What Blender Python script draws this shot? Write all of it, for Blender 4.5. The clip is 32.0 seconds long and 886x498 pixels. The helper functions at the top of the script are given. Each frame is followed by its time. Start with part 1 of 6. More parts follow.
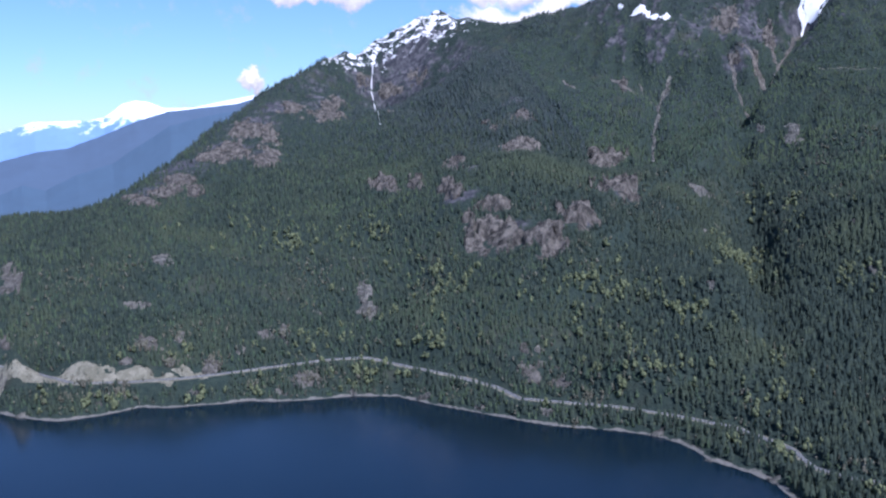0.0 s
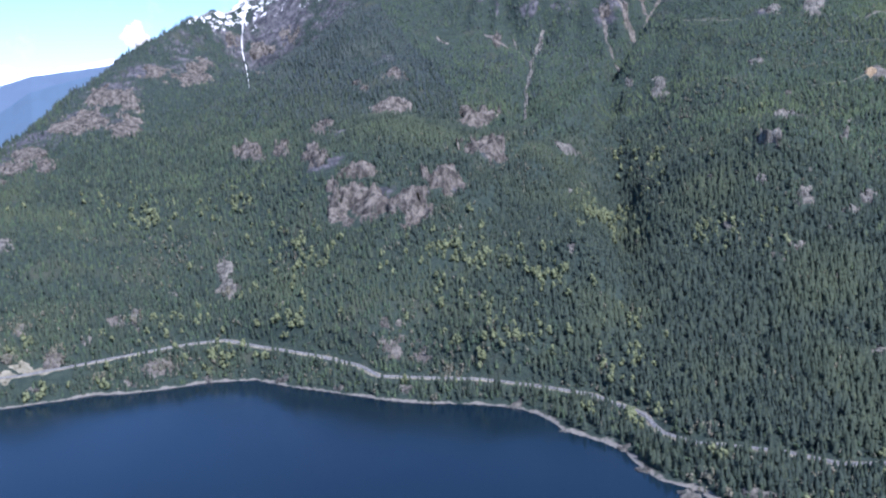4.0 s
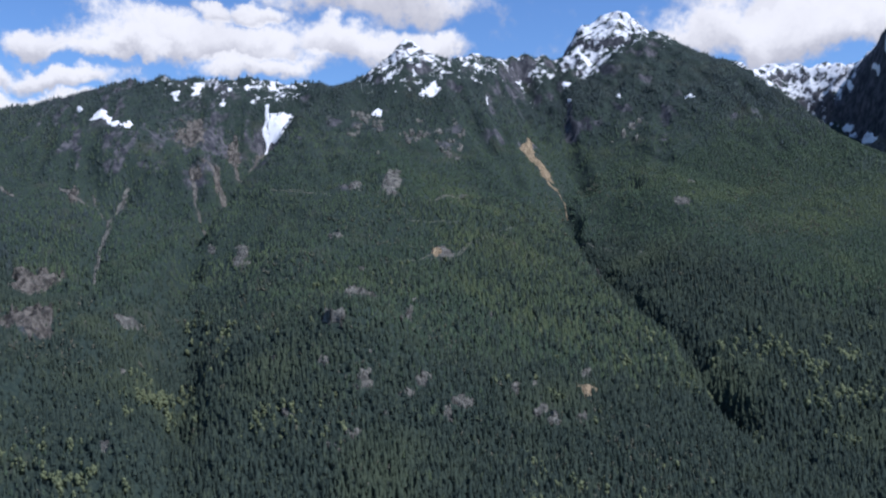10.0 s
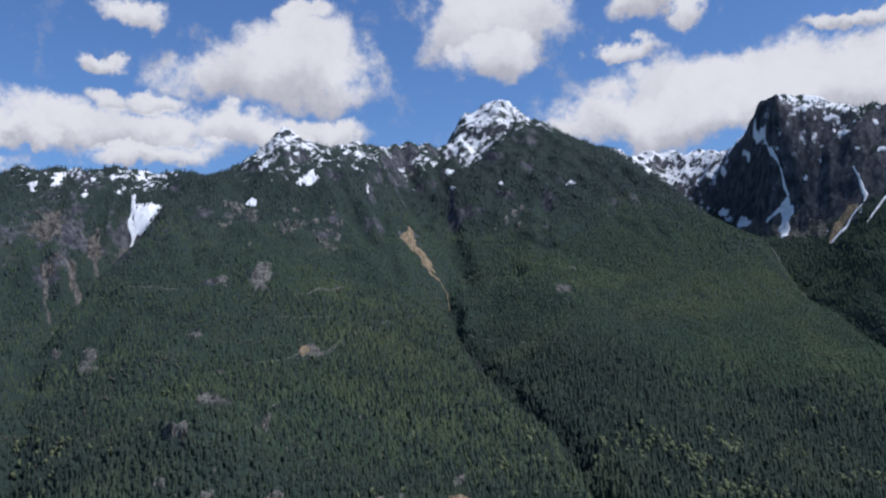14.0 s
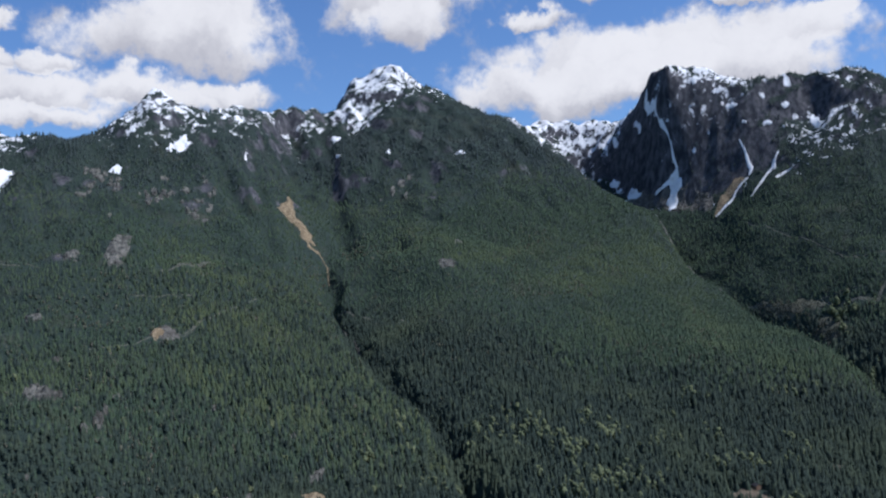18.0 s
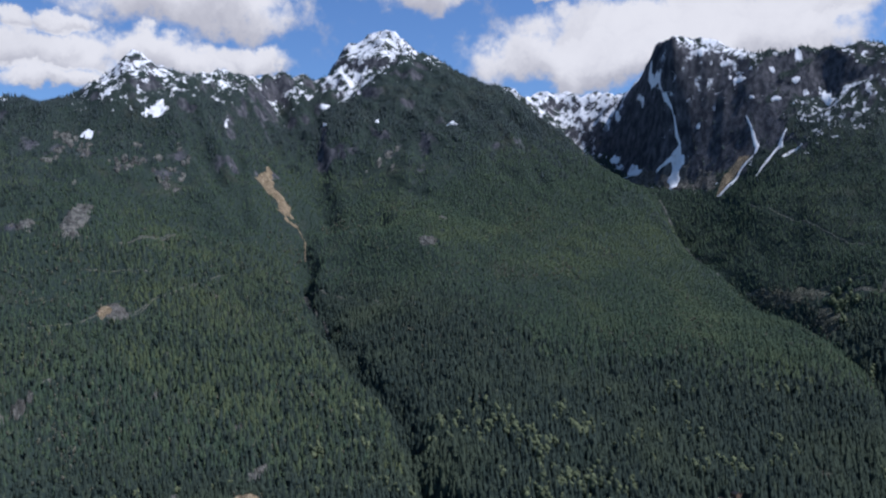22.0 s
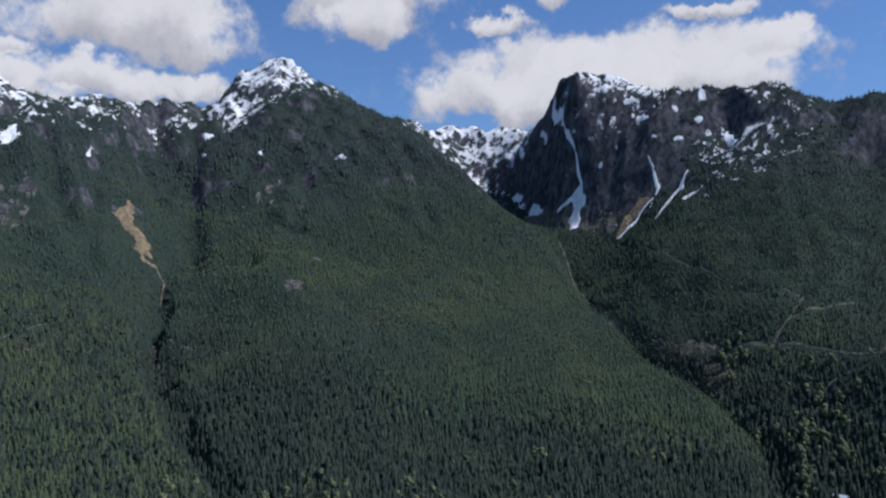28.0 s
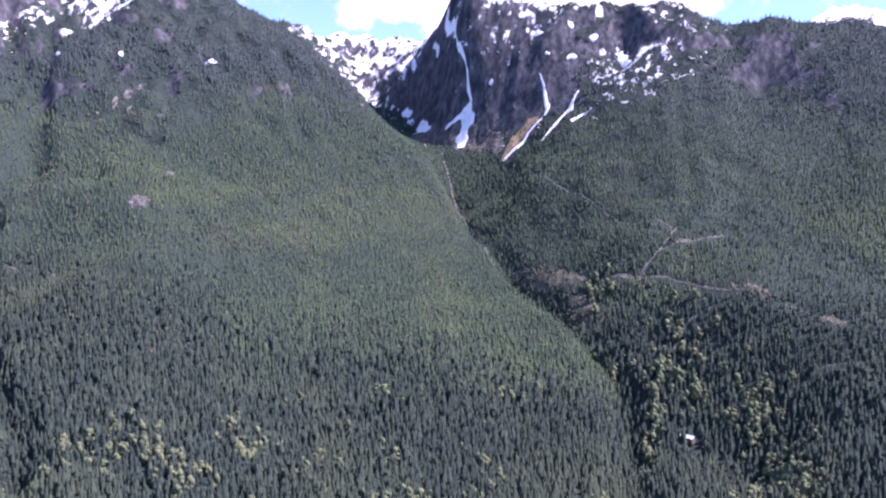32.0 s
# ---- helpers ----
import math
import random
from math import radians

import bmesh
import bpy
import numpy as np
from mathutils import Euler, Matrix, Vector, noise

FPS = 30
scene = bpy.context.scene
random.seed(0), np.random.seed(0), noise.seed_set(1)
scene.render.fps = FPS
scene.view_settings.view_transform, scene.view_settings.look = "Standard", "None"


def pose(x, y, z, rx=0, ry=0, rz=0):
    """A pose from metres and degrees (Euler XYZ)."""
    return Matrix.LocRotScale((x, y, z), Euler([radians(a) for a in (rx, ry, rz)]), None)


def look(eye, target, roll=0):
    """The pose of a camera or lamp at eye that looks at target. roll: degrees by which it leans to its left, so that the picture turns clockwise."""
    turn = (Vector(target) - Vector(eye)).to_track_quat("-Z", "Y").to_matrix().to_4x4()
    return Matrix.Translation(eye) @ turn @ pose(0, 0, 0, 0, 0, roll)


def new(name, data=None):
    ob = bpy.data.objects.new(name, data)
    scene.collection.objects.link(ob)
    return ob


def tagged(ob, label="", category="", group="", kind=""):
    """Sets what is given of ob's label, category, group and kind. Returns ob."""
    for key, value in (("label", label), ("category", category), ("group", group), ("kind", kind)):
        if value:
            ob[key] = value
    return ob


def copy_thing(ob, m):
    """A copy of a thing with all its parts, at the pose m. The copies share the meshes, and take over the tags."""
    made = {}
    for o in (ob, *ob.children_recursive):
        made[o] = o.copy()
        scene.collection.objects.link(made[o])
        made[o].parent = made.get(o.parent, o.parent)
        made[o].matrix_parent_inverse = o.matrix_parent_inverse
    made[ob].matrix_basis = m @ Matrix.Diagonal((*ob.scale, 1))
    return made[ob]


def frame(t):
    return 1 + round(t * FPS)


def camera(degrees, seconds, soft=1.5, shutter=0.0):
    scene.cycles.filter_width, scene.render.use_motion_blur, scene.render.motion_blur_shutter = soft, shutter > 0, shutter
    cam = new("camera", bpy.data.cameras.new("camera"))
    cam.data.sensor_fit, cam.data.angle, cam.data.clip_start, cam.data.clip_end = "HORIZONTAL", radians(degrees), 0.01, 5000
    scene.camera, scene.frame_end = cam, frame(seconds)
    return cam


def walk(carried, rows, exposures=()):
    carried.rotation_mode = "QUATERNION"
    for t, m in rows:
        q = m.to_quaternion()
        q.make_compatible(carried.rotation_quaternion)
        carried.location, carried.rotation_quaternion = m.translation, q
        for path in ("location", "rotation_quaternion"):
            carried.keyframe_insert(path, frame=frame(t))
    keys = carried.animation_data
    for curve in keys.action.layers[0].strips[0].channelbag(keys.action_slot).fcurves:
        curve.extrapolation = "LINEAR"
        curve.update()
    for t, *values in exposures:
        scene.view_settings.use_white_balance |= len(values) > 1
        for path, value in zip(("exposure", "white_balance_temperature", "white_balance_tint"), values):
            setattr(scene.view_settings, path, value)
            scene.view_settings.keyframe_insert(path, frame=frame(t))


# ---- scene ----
cam = camera(53.99, 32.0, soft=2.4)

# seconds, place, then yaw to the left from +y, pitch up and roll in degrees
PATH = [
    (0.0, -428.8, -0.0, 317.5, -12.43, -7.00, -1.73),
    (0.5, -421.0, 2.8, 319.3, -11.45, -11.53, -2.41),
    (1.0, -413.0, 5.7, 321.1, -10.10, -16.98, -2.95),
    (1.5, -404.8, 8.6, 322.9, -9.42, -19.97, -3.23),
    (2.0, -396.4, 11.6, 324.7, -10.52, -20.09, -3.09),
    (2.5, -387.8, 14.6, 326.6, -12.58, -16.83, -2.79),
    (3.0, -378.9, 17.6, 328.4, -14.83, -13.60, -3.60),
    (3.5, -369.9, 20.6, 330.3, -16.71, -12.07, -3.87),
    (5.5, -331.6, 32.5, 337.8, -24.63, -4.55, -1.60),
    (6.0, -321.6, 35.5, 339.7, -26.46, -3.40, -1.74),
    (6.5, -311.3, 38.4, 341.7, -29.93, -1.57, -1.93),
    (7.0, -300.9, 41.3, 343.6, -35.21, -0.60, -2.26),
    (7.5, -290.2, 44.2, 345.5, -38.14, -0.41, -1.63),
    (8.0, -279.4, 47.0, 347.5, -39.77, -1.10, -1.20),
    (8.5, -268.4, 49.7, 349.5, -40.72, -1.33, -1.35),
    (9.0, -257.2, 52.4, 351.4, -41.22, -1.07, -1.63),
    (9.5, -245.8, 55.0, 353.4, -42.23, -1.24, -1.27),
    (10.0, -234.2, 57.6, 355.4, -43.18, -1.07, -0.45),
    (10.5, -222.4, 60.1, 357.4, -43.65, -1.05, -0.51),
    (11.0, -210.5, 62.5, 359.5, -43.96, -0.19, -1.15),
    (11.5, -198.4, 64.7, 361.5, -44.70, 0.69, -1.40),
    (12.0, -186.1, 66.9, 363.5, -45.63, 1.28, -1.59),
    (12.5, -173.6, 69.0, 365.6, -46.51, 2.06, -1.85),
    (13.0, -161.0, 71.0, 367.7, -47.30, 3.40, -2.02),
    (13.5, -148.2, 72.9, 369.7, -48.18, 4.09, -2.12),
    (14.0, -135.2, 74.6, 371.8, -49.70, 4.40, -1.85),
    (14.5, -122.1, 76.2, 373.9, -51.60, 4.58, -1.54),
    (16.5, -67.9, 81.2, 382.4, -54.99, 5.24, -2.07),
    (17.0, -53.9, 82.1, 384.6, -56.06, 4.86, -1.91),
    (17.5, -39.8, 82.8, 386.8, -56.83, 3.67, -1.83),
    (18.0, -25.5, 83.3, 388.9, -55.73, 2.04, -2.01),
    (18.5, -11.1, 83.6, 391.1, -54.95, 1.64, -1.98),
    (19.0, 3.4, 83.7, 393.3, -54.29, 1.18, -1.74),
    (19.5, 18.1, 83.7, 395.5, -53.94, 0.17, -1.01),
    (20.0, 33.0, 83.4, 397.8, -53.69, -0.54, -0.42),
    (20.5, 48.0, 82.9, 400.0, -53.57, 0.36, -0.20),
    (21.0, 63.1, 82.3, 402.2, -53.72, 0.83, -0.40),
    (21.5, 78.4, 81.4, 404.5, -54.16, 0.51, -0.74),
    (22.0, 93.9, 80.2, 406.8, -54.77, 0.04, -0.71),
    (22.5, 109.4, 78.9, 409.0, -55.36, -0.58, -0.49),
    (23.0, 125.1, 77.3, 411.3, -55.80, -2.16, -1.02),
    (23.5, 140.9, 75.4, 413.6, -56.43, -3.61, -1.06),
    (24.0, 156.9, 73.3, 415.9, -56.99, -3.33, -0.73),
    (24.5, 173.0, 71.0, 418.3, -57.52, -1.26, -1.05),
    (25.0, 189.2, 68.3, 420.6, -57.57, -0.59, -1.55),
    (25.5, 205.6, 65.4, 422.9, -57.96, -0.34, -1.55),
    (27.5, 272.2, 51.0, 432.4, -58.17, 0.82, 0.29),
    (28.0, 289.2, 46.6, 434.8, -58.68, 2.06, -0.05),
    (28.5, 306.2, 41.9, 437.2, -59.35, 0.01, -0.64),
    (29.0, 323.4, 37.0, 439.7, -59.75, -5.16, -1.64),
    (29.5, 340.7, 31.6, 442.1, -60.47, -7.42, -1.49),
    (30.0, 358.1, 26.0, 444.5, -61.55, -6.60, -0.31),
    (30.5, 375.6, 20.0, 447.0, -62.11, -5.55, 0.57),
    (31.0, 393.2, 13.7, 449.5, -62.65, -6.03, 0.73),
    (31.5, 411.0, 7.0, 451.9, -63.28, -5.55, 1.10),
    (32.0, 428.8, -0.0, 454.4, -63.81, -3.65, 1.56),
]


def aim(x, y, z, yaw, pitch, roll):
    return pose(x, y, z, 90 + pitch, 0, yaw) @ pose(0, 0, 0, 0, 0, roll)


EXPOSURES = [
    (0.0, 0.42, 5050, 26),
    (1.0, 1.30, 5300, 26),
    (2.0, 1.77, 5400, 28),
    (3.5, 1.44, 5200, 27),
    (5.5, 0.06, 5200, 22),
    (9.0, 0.12, 5200, 19),
    (11.8, 0.10, 5250, 19),
    (13.0, -0.18, 5250, 18),
    (14.5, -0.18, 5300, 18),
    (17.0, -0.18, 5300, 17),
    (18.0, -0.02, 5300, 17),
    (20.0, 0.12, 5250, 18),
    (22.0, -0.10, 5250, 19),
    (22.8, -0.16, 5250, 18),
    (23.8, 0.74, 5200, 30),
    (24.9, 0.02, 5250, 20),
    (28.6, -0.26, 5350, 18),
    (29.1, 1.35, 5450, 31),
    (30.0, 2.08, 5550, 46),
    (32.0, 1.48, 5500, 49),
]
walk(cam, [(t, aim(*p)) for t, *p in PATH], EXPOSURES)

# ---- sky and sun ----
SUN_AZIMUTH, SUN_HEIGHT = 154, 52  # degrees clockwise from +y, degrees up


def flat_direction(azimuth, height):
    a, h = radians(azimuth), radians(height)
    return Vector((math.sin(a) * math.cos(h), math.cos(a) * math.cos(h), math.sin(h)))


sun = new("sun", bpy.data.lights.new("sun", "SUN"))
sun.data.energy, sun.data.angle, sun.data.color = 4.7, radians(0.6), (1.0, 0.95, 0.86)
sun.matrix_world = look(flat_direction(SUN_AZIMUTH, SUN_HEIGHT) * 3000, (0, 0, 0))

# clouds: azimuth, height, half width and half depth in degrees
CLOUDS = [
    (30.1, 19.3, 2.6, 1.1),
    (38.9, 15.4, 7.5, 2.3),
    (40.9, 16.7, 4.8, 2.7),
    (40.7, 19.1, 2.4, 1.0),
    (53.8, 18.8, 5.1, 3.2),
    (53.7, 16.7, 2.6, 1.8),
    (62.1, 16.4, 2.5, 0.8),
    (68.9, 13.3, 10.1, 2.7),
    (65.6, 12.1, 9.7, 1.8),
    (72.4, 12.2, 10.1, 2.0),
    (75.9, 13.9, 7.9, 2.0),
    (63.2, 19.0, 2.4, 1.3),
    (66.1, 18.5, 1.4, 1.3),
    (75.9, 16.7, 2.6, 0.6),
    (80.2, 15.1, 2.0, 1.1),
    (28.7, 13.8, 1.6, 0.9),
    (28.4, 16.4, 1.7, 0.7),
    (42.1, 12.6, 2.6, 0.8),
    (18.6, 11.8, 2.3, 1.1),
    (15.6, 9.4, 1.4, 0.9),
    (20.0, 9.6, 3.7, 0.8),
    (28.3, 12.0, 8.8, 1.5),
    (36.3, 11.7, 4.8, 1.6),
    (41.8, 12.3, 3.5, 1.1),
    (30.9, 13.8, 1.8, 0.9),
    (17.2, 7.6, 4.0, 0.4),
    (22.5, 11.5, 3.1, 0.9),
    (5.6, 9.3, 4.0, 0.8),
    (12.8, 12.0, 2.6, 1.0),
    (6.7, 11.6, 3.7, 0.7),
    (18.6, 7.8, 4.8, 0.5),
    (-0.0, 4.4, 0.8, 0.4),
    (18.5, 8.0, 4.8, 0.9),
    (80.1, 17.8, 1.8, 0.4),
    (30.9, 10.4, 4.8, 1.0),
]


class Nodes:
    """Short hand for building a node tree."""

    def __init__(self, tree):
        self.tree = tree
        tree.nodes.clear()

    def add(self, kind, ins=None, **props):
        n = self.tree.nodes.new(kind)
        for k, v in props.items():
            if k == "operation":
                n.operation = v
            elif k == "data_type":
                n.data_type = v
            elif k == "blend_type":
                n.blend_type = v
            elif k == "attribute_name":
                n.attribute_name = v
            elif k == "interpolation_type":
                n.interpolation_type = v
            elif k == "noise_dimensions":
                n.noise_dimensions = v
            elif k == "feature":
                n.feature = v
            elif k == "clamp":
                n.use_clamp = v
        for k, v in (ins or {}).items():
            self.put(n, k, v)
        return n

    def put(self, n, k, v):
        if isinstance(v, bpy.types.NodeSocket):
            self.tree.links.new(v, n.inputs[k])
        else:
            n.inputs[k].default_value = v

    def math(self, op, a, b=0.0, clamp=False):
        return self.add("ShaderNodeMath", {0: a, 1: b}, operation=op, clamp=clamp).outputs[0]

    def ramp(self, v, lo, hi, a=0.0, b=1.0):
        return self.add("ShaderNodeMapRange", {0: v, 1: lo, 2: hi, 3: a, 4: b}, interpolation_type="SMOOTHSTEP").outputs[0]

    def noise(self, vec, scale, detail=4.0, rough=0.55, color=False):
        n = self.add("ShaderNodeTexNoise", {"Vector": vec, "Scale": scale, "Detail": detail, "Roughness": rough})
        return n.outputs["Color" if color else "Fac"]

    def mix(self, f, a, b):
        a, b = [(*c, 1.0) if isinstance(c, tuple) and len(c) == 3 else c for c in (a, b)]
        n = self.add("ShaderNodeMix", data_type="RGBA")
        self.put(n, 0, f), self.put(n, 6, a), self.put(n, 7, b)
        return n.outputs[2]


world = bpy.data.worlds.new("sky")
scene.world = world
world.use_nodes = True
w = Nodes(world.node_tree)
sky = w.add("ShaderNodeTexSky")
sky.sky_type, sky.sun_disc = "NISHITA", False
sky.sun_elevation, sky.sun_rotation = radians(SUN_HEIGHT), radians(SUN_AZIMUTH)
sky.altitude, sky.air_density, sky.dust_density, sky.ozone_density = 400, 1.0, 0.6, 2.0
way_out = w.add("ShaderNodeTexCoord").outputs["Generated"]
ripple = w.add("ShaderNodeVectorMath", {0: w.noise(way_out, 9.0, 6.0, 0.62, True), 1: (0.5, 0.5, 0.5)}, operation="SUBTRACT").outputs[0]
ripple = w.add("ShaderNodeVectorMath", {0: ripple, "Scale": 0.11}, operation="SCALE").outputs[0]
bent = w.add("ShaderNodeVectorMath", {0: way_out, 1: ripple}, operation="ADD").outputs[0]
part_xyz = w.add("ShaderNodeSeparateXYZ", {0: bent})
azi = w.math("MULTIPLY", w.math("ARCTAN2", part_xyz.outputs[0], part_xyz.outputs[1]), 57.2958)
ele = w.math("MULTIPLY", w.math("ARCSINE", part_xyz.outputs[2]), 57.2958)
cover, tops = 0.0, 0.0
for az, el, half_w, half_h in CLOUDS:
    dx = w.math("DIVIDE", w.math("SUBTRACT", azi, az), half_w)
    dy = w.math("DIVIDE", w.math("SUBTRACT", ele, el), half_h)
    # flatter below than above
    dy2 = w.math("MULTIPLY", dy, w.ramp(dy, -0.3, 0.3, 1.25, 0.95))
    puff = w.math("SUBTRACT", 1.25, w.math("SQRT", w.math("ADD", w.math("MULTIPLY", dx, dx), w.math("MULTIPLY", dy2, dy2))))
    cover = w.math("MAXIMUM", cover, puff)
    tops = w.math("MAXIMUM", tops, w.math("MULTIPLY", w.ramp(puff, 0.0, 0.4), w.ramp(dy, -0.9, 0.5)))
fine = w.noise(way_out, 26.0, 8.0, 0.65)
edge = w.math("ADD", cover, w.math("MULTIPLY", w.math("SUBTRACT", fine, 0.5), 1.4))
cover = w.math("MULTIPLY", w.ramp(edge, 0.06, 0.6), 0.96)
shade = w.math("ADD", w.math("MULTIPLY", tops, 0.55), w.math("MULTIPLY", w.noise(bent, 15.0, 6.0, 0.6), 0.75))
cloud_color = w.mix(w.ramp(shade, 0.30, 1.05), (4.5, 4.1, 3.6), (7.9, 7.2, 5.9))
tinted = w.add("ShaderNodeVectorMath", {0: sky.outputs[0], 1: (0.72, 0.82, 0.90)}, operation="MULTIPLY").outputs[0]
sky_color = w.mix(cover, tinted, cloud_color)
back = w.add("ShaderNodeBackground", {"Color": sky_color, "Strength": 0.12})
w.tree.links.new(back.outputs[0], w.add("ShaderNodeOutputWorld").inputs[0])

# ---- the form of the land ----
# crest lines, creek beds, shore and road, walked point by point: x, y, height
SHORE = [(-3092, 1976, 0), (-1718, 1503, 0), (-756, 1192, 0), (-714, 1119, 0), (-666, 1086, 0), (-576, 1122, 0), (-510, 1111, 3), (-444, 1104, 0), (-360, 1081, 0), (-318, 1081, 0), (-258, 1059, -1), (-211, 998, 0), (-151, 937, 0), (-74, 871, 0), (-25, 827, -2), (-4, 745, 0), (26, 680, 0), (19, 615, 0), (27, 586, -2), (36, 556, 0), (72, 511, 0), (283, 404, 0), (558, 198, 0), (859, -129, 0), (1288, -601, 0)]
ROAD = [(-1460, 1572, 34), (-780, 1288, 26), (-724, 1232, 26), (-662, 1165, 24), (-591, 1147, 24), (-514, 1136, 26), (-421, 1144, 29), (-331, 1152, 31), (-285, 1153, 29), (-240, 1101, 26), (-190, 1053, 22), (-146, 1000, 17), (-132, 952, 15), (-87, 921, 15), (-32, 888, 14), (13, 842, 13), (52, 793, 12), (73, 726, 10), (63, 678, 10), (78, 643, 10), (93, 631, 10), (127, 593, 12), (149, 548, 14), (361, 447, 17), (687, 241, 17)]
RIDGE_SNOW = [(393, 2846, 684), (291, 2909, 725), (190, 2972, 754), (-14, 2926, 646), (-134, 2854, 604), (-262, 2735, 530), (-391, 2615, 462), (-480, 2489, 387), (-618, 2268, 280), (-724, 2038, 213)]
FACE_WEST = [(-27, 2661, 368), (-266, 2141, 261), (-323, 2529, 445), (-36, 2841, 546), (-477, 1974, 248), (99, 2519, 437)]
HILL_WEST = [(-792, 1894, 186), (-844, 1840, 195), (-1038, 1784, 176), (-1339, 1747, 160)]
SLOPE_WEST = [(-566, 1415, 135), (-733, 1461, 122), (-670, 1315, 72), (-376, 1579, 135), (-472, 1246, 55), (-268, 1270, 51), (-251, 1775, 200), (-742, 1209, 68)]
BENCH = [(-75, 1458, 229), (33, 1274, 174), (-198, 1413, 126), (-78, 1283, 143), (-65, 1130, 113), (52, 1075, 113), (111, 960, 89), (155, 866, 77), (-75, 974, 14), (-120, 1035, 58), (-25, 904, 53), (-216, 1102, 51)]
UPPER_BENCH = [(-13, 2063, 313), (185, 2012, 374), (388, 1983, 408), (303, 1606, 213), (86, 1621, 285), (391, 1680, 247), (211, 2352, 540), (521, 1924, 389)]
RIDGE_MID = [(695, 2200, 622), (485, 2720, 697), (692, 2650, 722), (809, 2595, 778), (908, 2497, 811), (1047, 2408, 799), (1120, 2333, 812), (1239, 2240, 795), (1322, 2181, 794)]
FACE_MID = [(448, 2299, 525), (772, 2191, 600), (791, 2016, 527), (553, 2040, 403), (664, 2035, 471)]
CREEK_WEST = [(1033, 2097, 567), (665, 1765, 349), (481, 1512, 232), (326, 1185, 137), (155, 866, 62), (82, 720, 4)]
SPUR_WEST_EDGE = [(1137, 2068, 683), (917, 1903, 529), (769, 1818, 440), (649, 1720, 377), (472, 1560, 305), (345, 1426, 242), (212, 1241, 182)]
SPUR = [(1489, 2054, 915), (1274, 1900, 671), (1130, 1808, 578), (1164, 1673, 538), (1006, 1544, 468), (855, 1240, 313), (791, 1498, 381), (507, 1025, 255), (574, 997, 217), (607, 1386, 307), (385, 1140, 194), (364, 969, 137), (154, 1003, 131), (651, 973, 162), (720, 786, 125), (489, 794, 85), (1197, 1475, 430), (829, 1149, 249), (873, 1032, 191)]
SPUR_EAST_EDGE = [(1447, 1776, 697), (1415, 1622, 557), (1343, 1456, 430), (1287, 1284, 359), (1219, 1130, 275), (1157, 1032, 227), (1097, 884, 165), (1026, 793, 135), (943, 729, 102)]
CREEK_MID = [(1933, 2001, 862), (1709, 1675, 588), (1628, 1512, 480), (1516, 1471, 424), (1327, 1287, 308), (1251, 1168, 265), (1169, 1031, 220), (1111, 881, 154), (1058, 821, 119), (992, 746, 81), (912, 612, 38), (838, 425, 14), (739, 283, 4)]
SLIDE = [(1557, 1618, 603), (1509, 1540, 505), (1491, 1499, 477), (1607, 1798, 694)]
RIDGE_MAIN = [(1380, 2143, 814), (1442, 2094, 881), (1489, 2054, 918), (1673, 2049, 908), (1782, 2055, 944), (1936, 2022, 934), (2108, 1981, 940), (2267, 2033, 1039), (2298, 2020, 1089), (2336, 1962, 1106), (2364, 1930, 1104), (2377, 1894, 1122), (2404, 1855, 1092), (2430, 1780, 1042), (2480, 1652, 961), (2411, 1471, 886), (2381, 1358, 814), (2323, 1218, 708), (2254, 1084, 612), (2193, 932, 548), (2124, 810, 389), (2048, 719, 333), (1907, 592, 268), (1781, 490, 250), (1664, 372, 188), (1560, 340, 142), (1470, 322, 110)]
FACE_MAIN = [(1924, 1640, 760), (1567, 1270, 448), (1554, 1149, 418), (1670, 1188, 470), (2015, 1142, 573), (1326, 1015, 310), (1184, 773, 175), (2035, 1924, 870), (2037, 1406, 715), (1784, 1169, 476), (1555, 967, 323), (1727, 858, 339), (1374, 757, 202), (1392, 614, 160), (1493, 405, 133), (1165, 571, 88), (1038, 726, 123), (1620, 590, 234)]
CREEK_EAST = [(2690, 1363, 737), (2508, 1039, 604), (2238, 864, 409), (2036, 653, 308), (1905, 545, 276), (1800, 440, 242), (1705, 332, 172), (1600, 280, 122), (1490, 250, 86), (1385, 208, 54), (1265, 95, 24), (1150, 0, 10), (988, -189, 3)]
FLAT = [(1203, 423, 78), (1360, 345, 82), (1074, 472, 53), (1288, 172, 45)]
RIDGE_BACK = [(2766, 1655, 961), (2819, 1545, 943), (2859, 1365, 935), (2823, 1250, 911), (2761, 1177, 968), (2640, 1080, 1007), (2596, 1009, 1026), (2644, 913, 998), (2701, 731, 969), (2733, 583, 962), (2728, 520, 969), (2763, 356, 926), (2780, 228, 904), (2724, 267, 895), (2776, 103, 871), (3371, 78, 1059), (3297, -5, 994)]
CLIFF_FOOT = [(2513, 973, 626), (2603, 1181, 664), (2566, 1071, 721), (2516, 868, 663)]
EAST_HUMP = [(2608, 585, 785), (2216, 658, 492), (1978, 396, 392), (2000, 288, 392), (1888, 354, 318), (1816, 160, 307), (1632, 211, 112), (1675, 195, 150), (1536, 200, 104), (1577, 110, 70), (2397, 397, 640), (2254, 492, 545), (2519, 620, 708), (2632, 249, 711), (2358, 102, 516), (2015, 33, 364), (1765, 134, 247), (1699, 19, 230), (1534, 11, 158)]
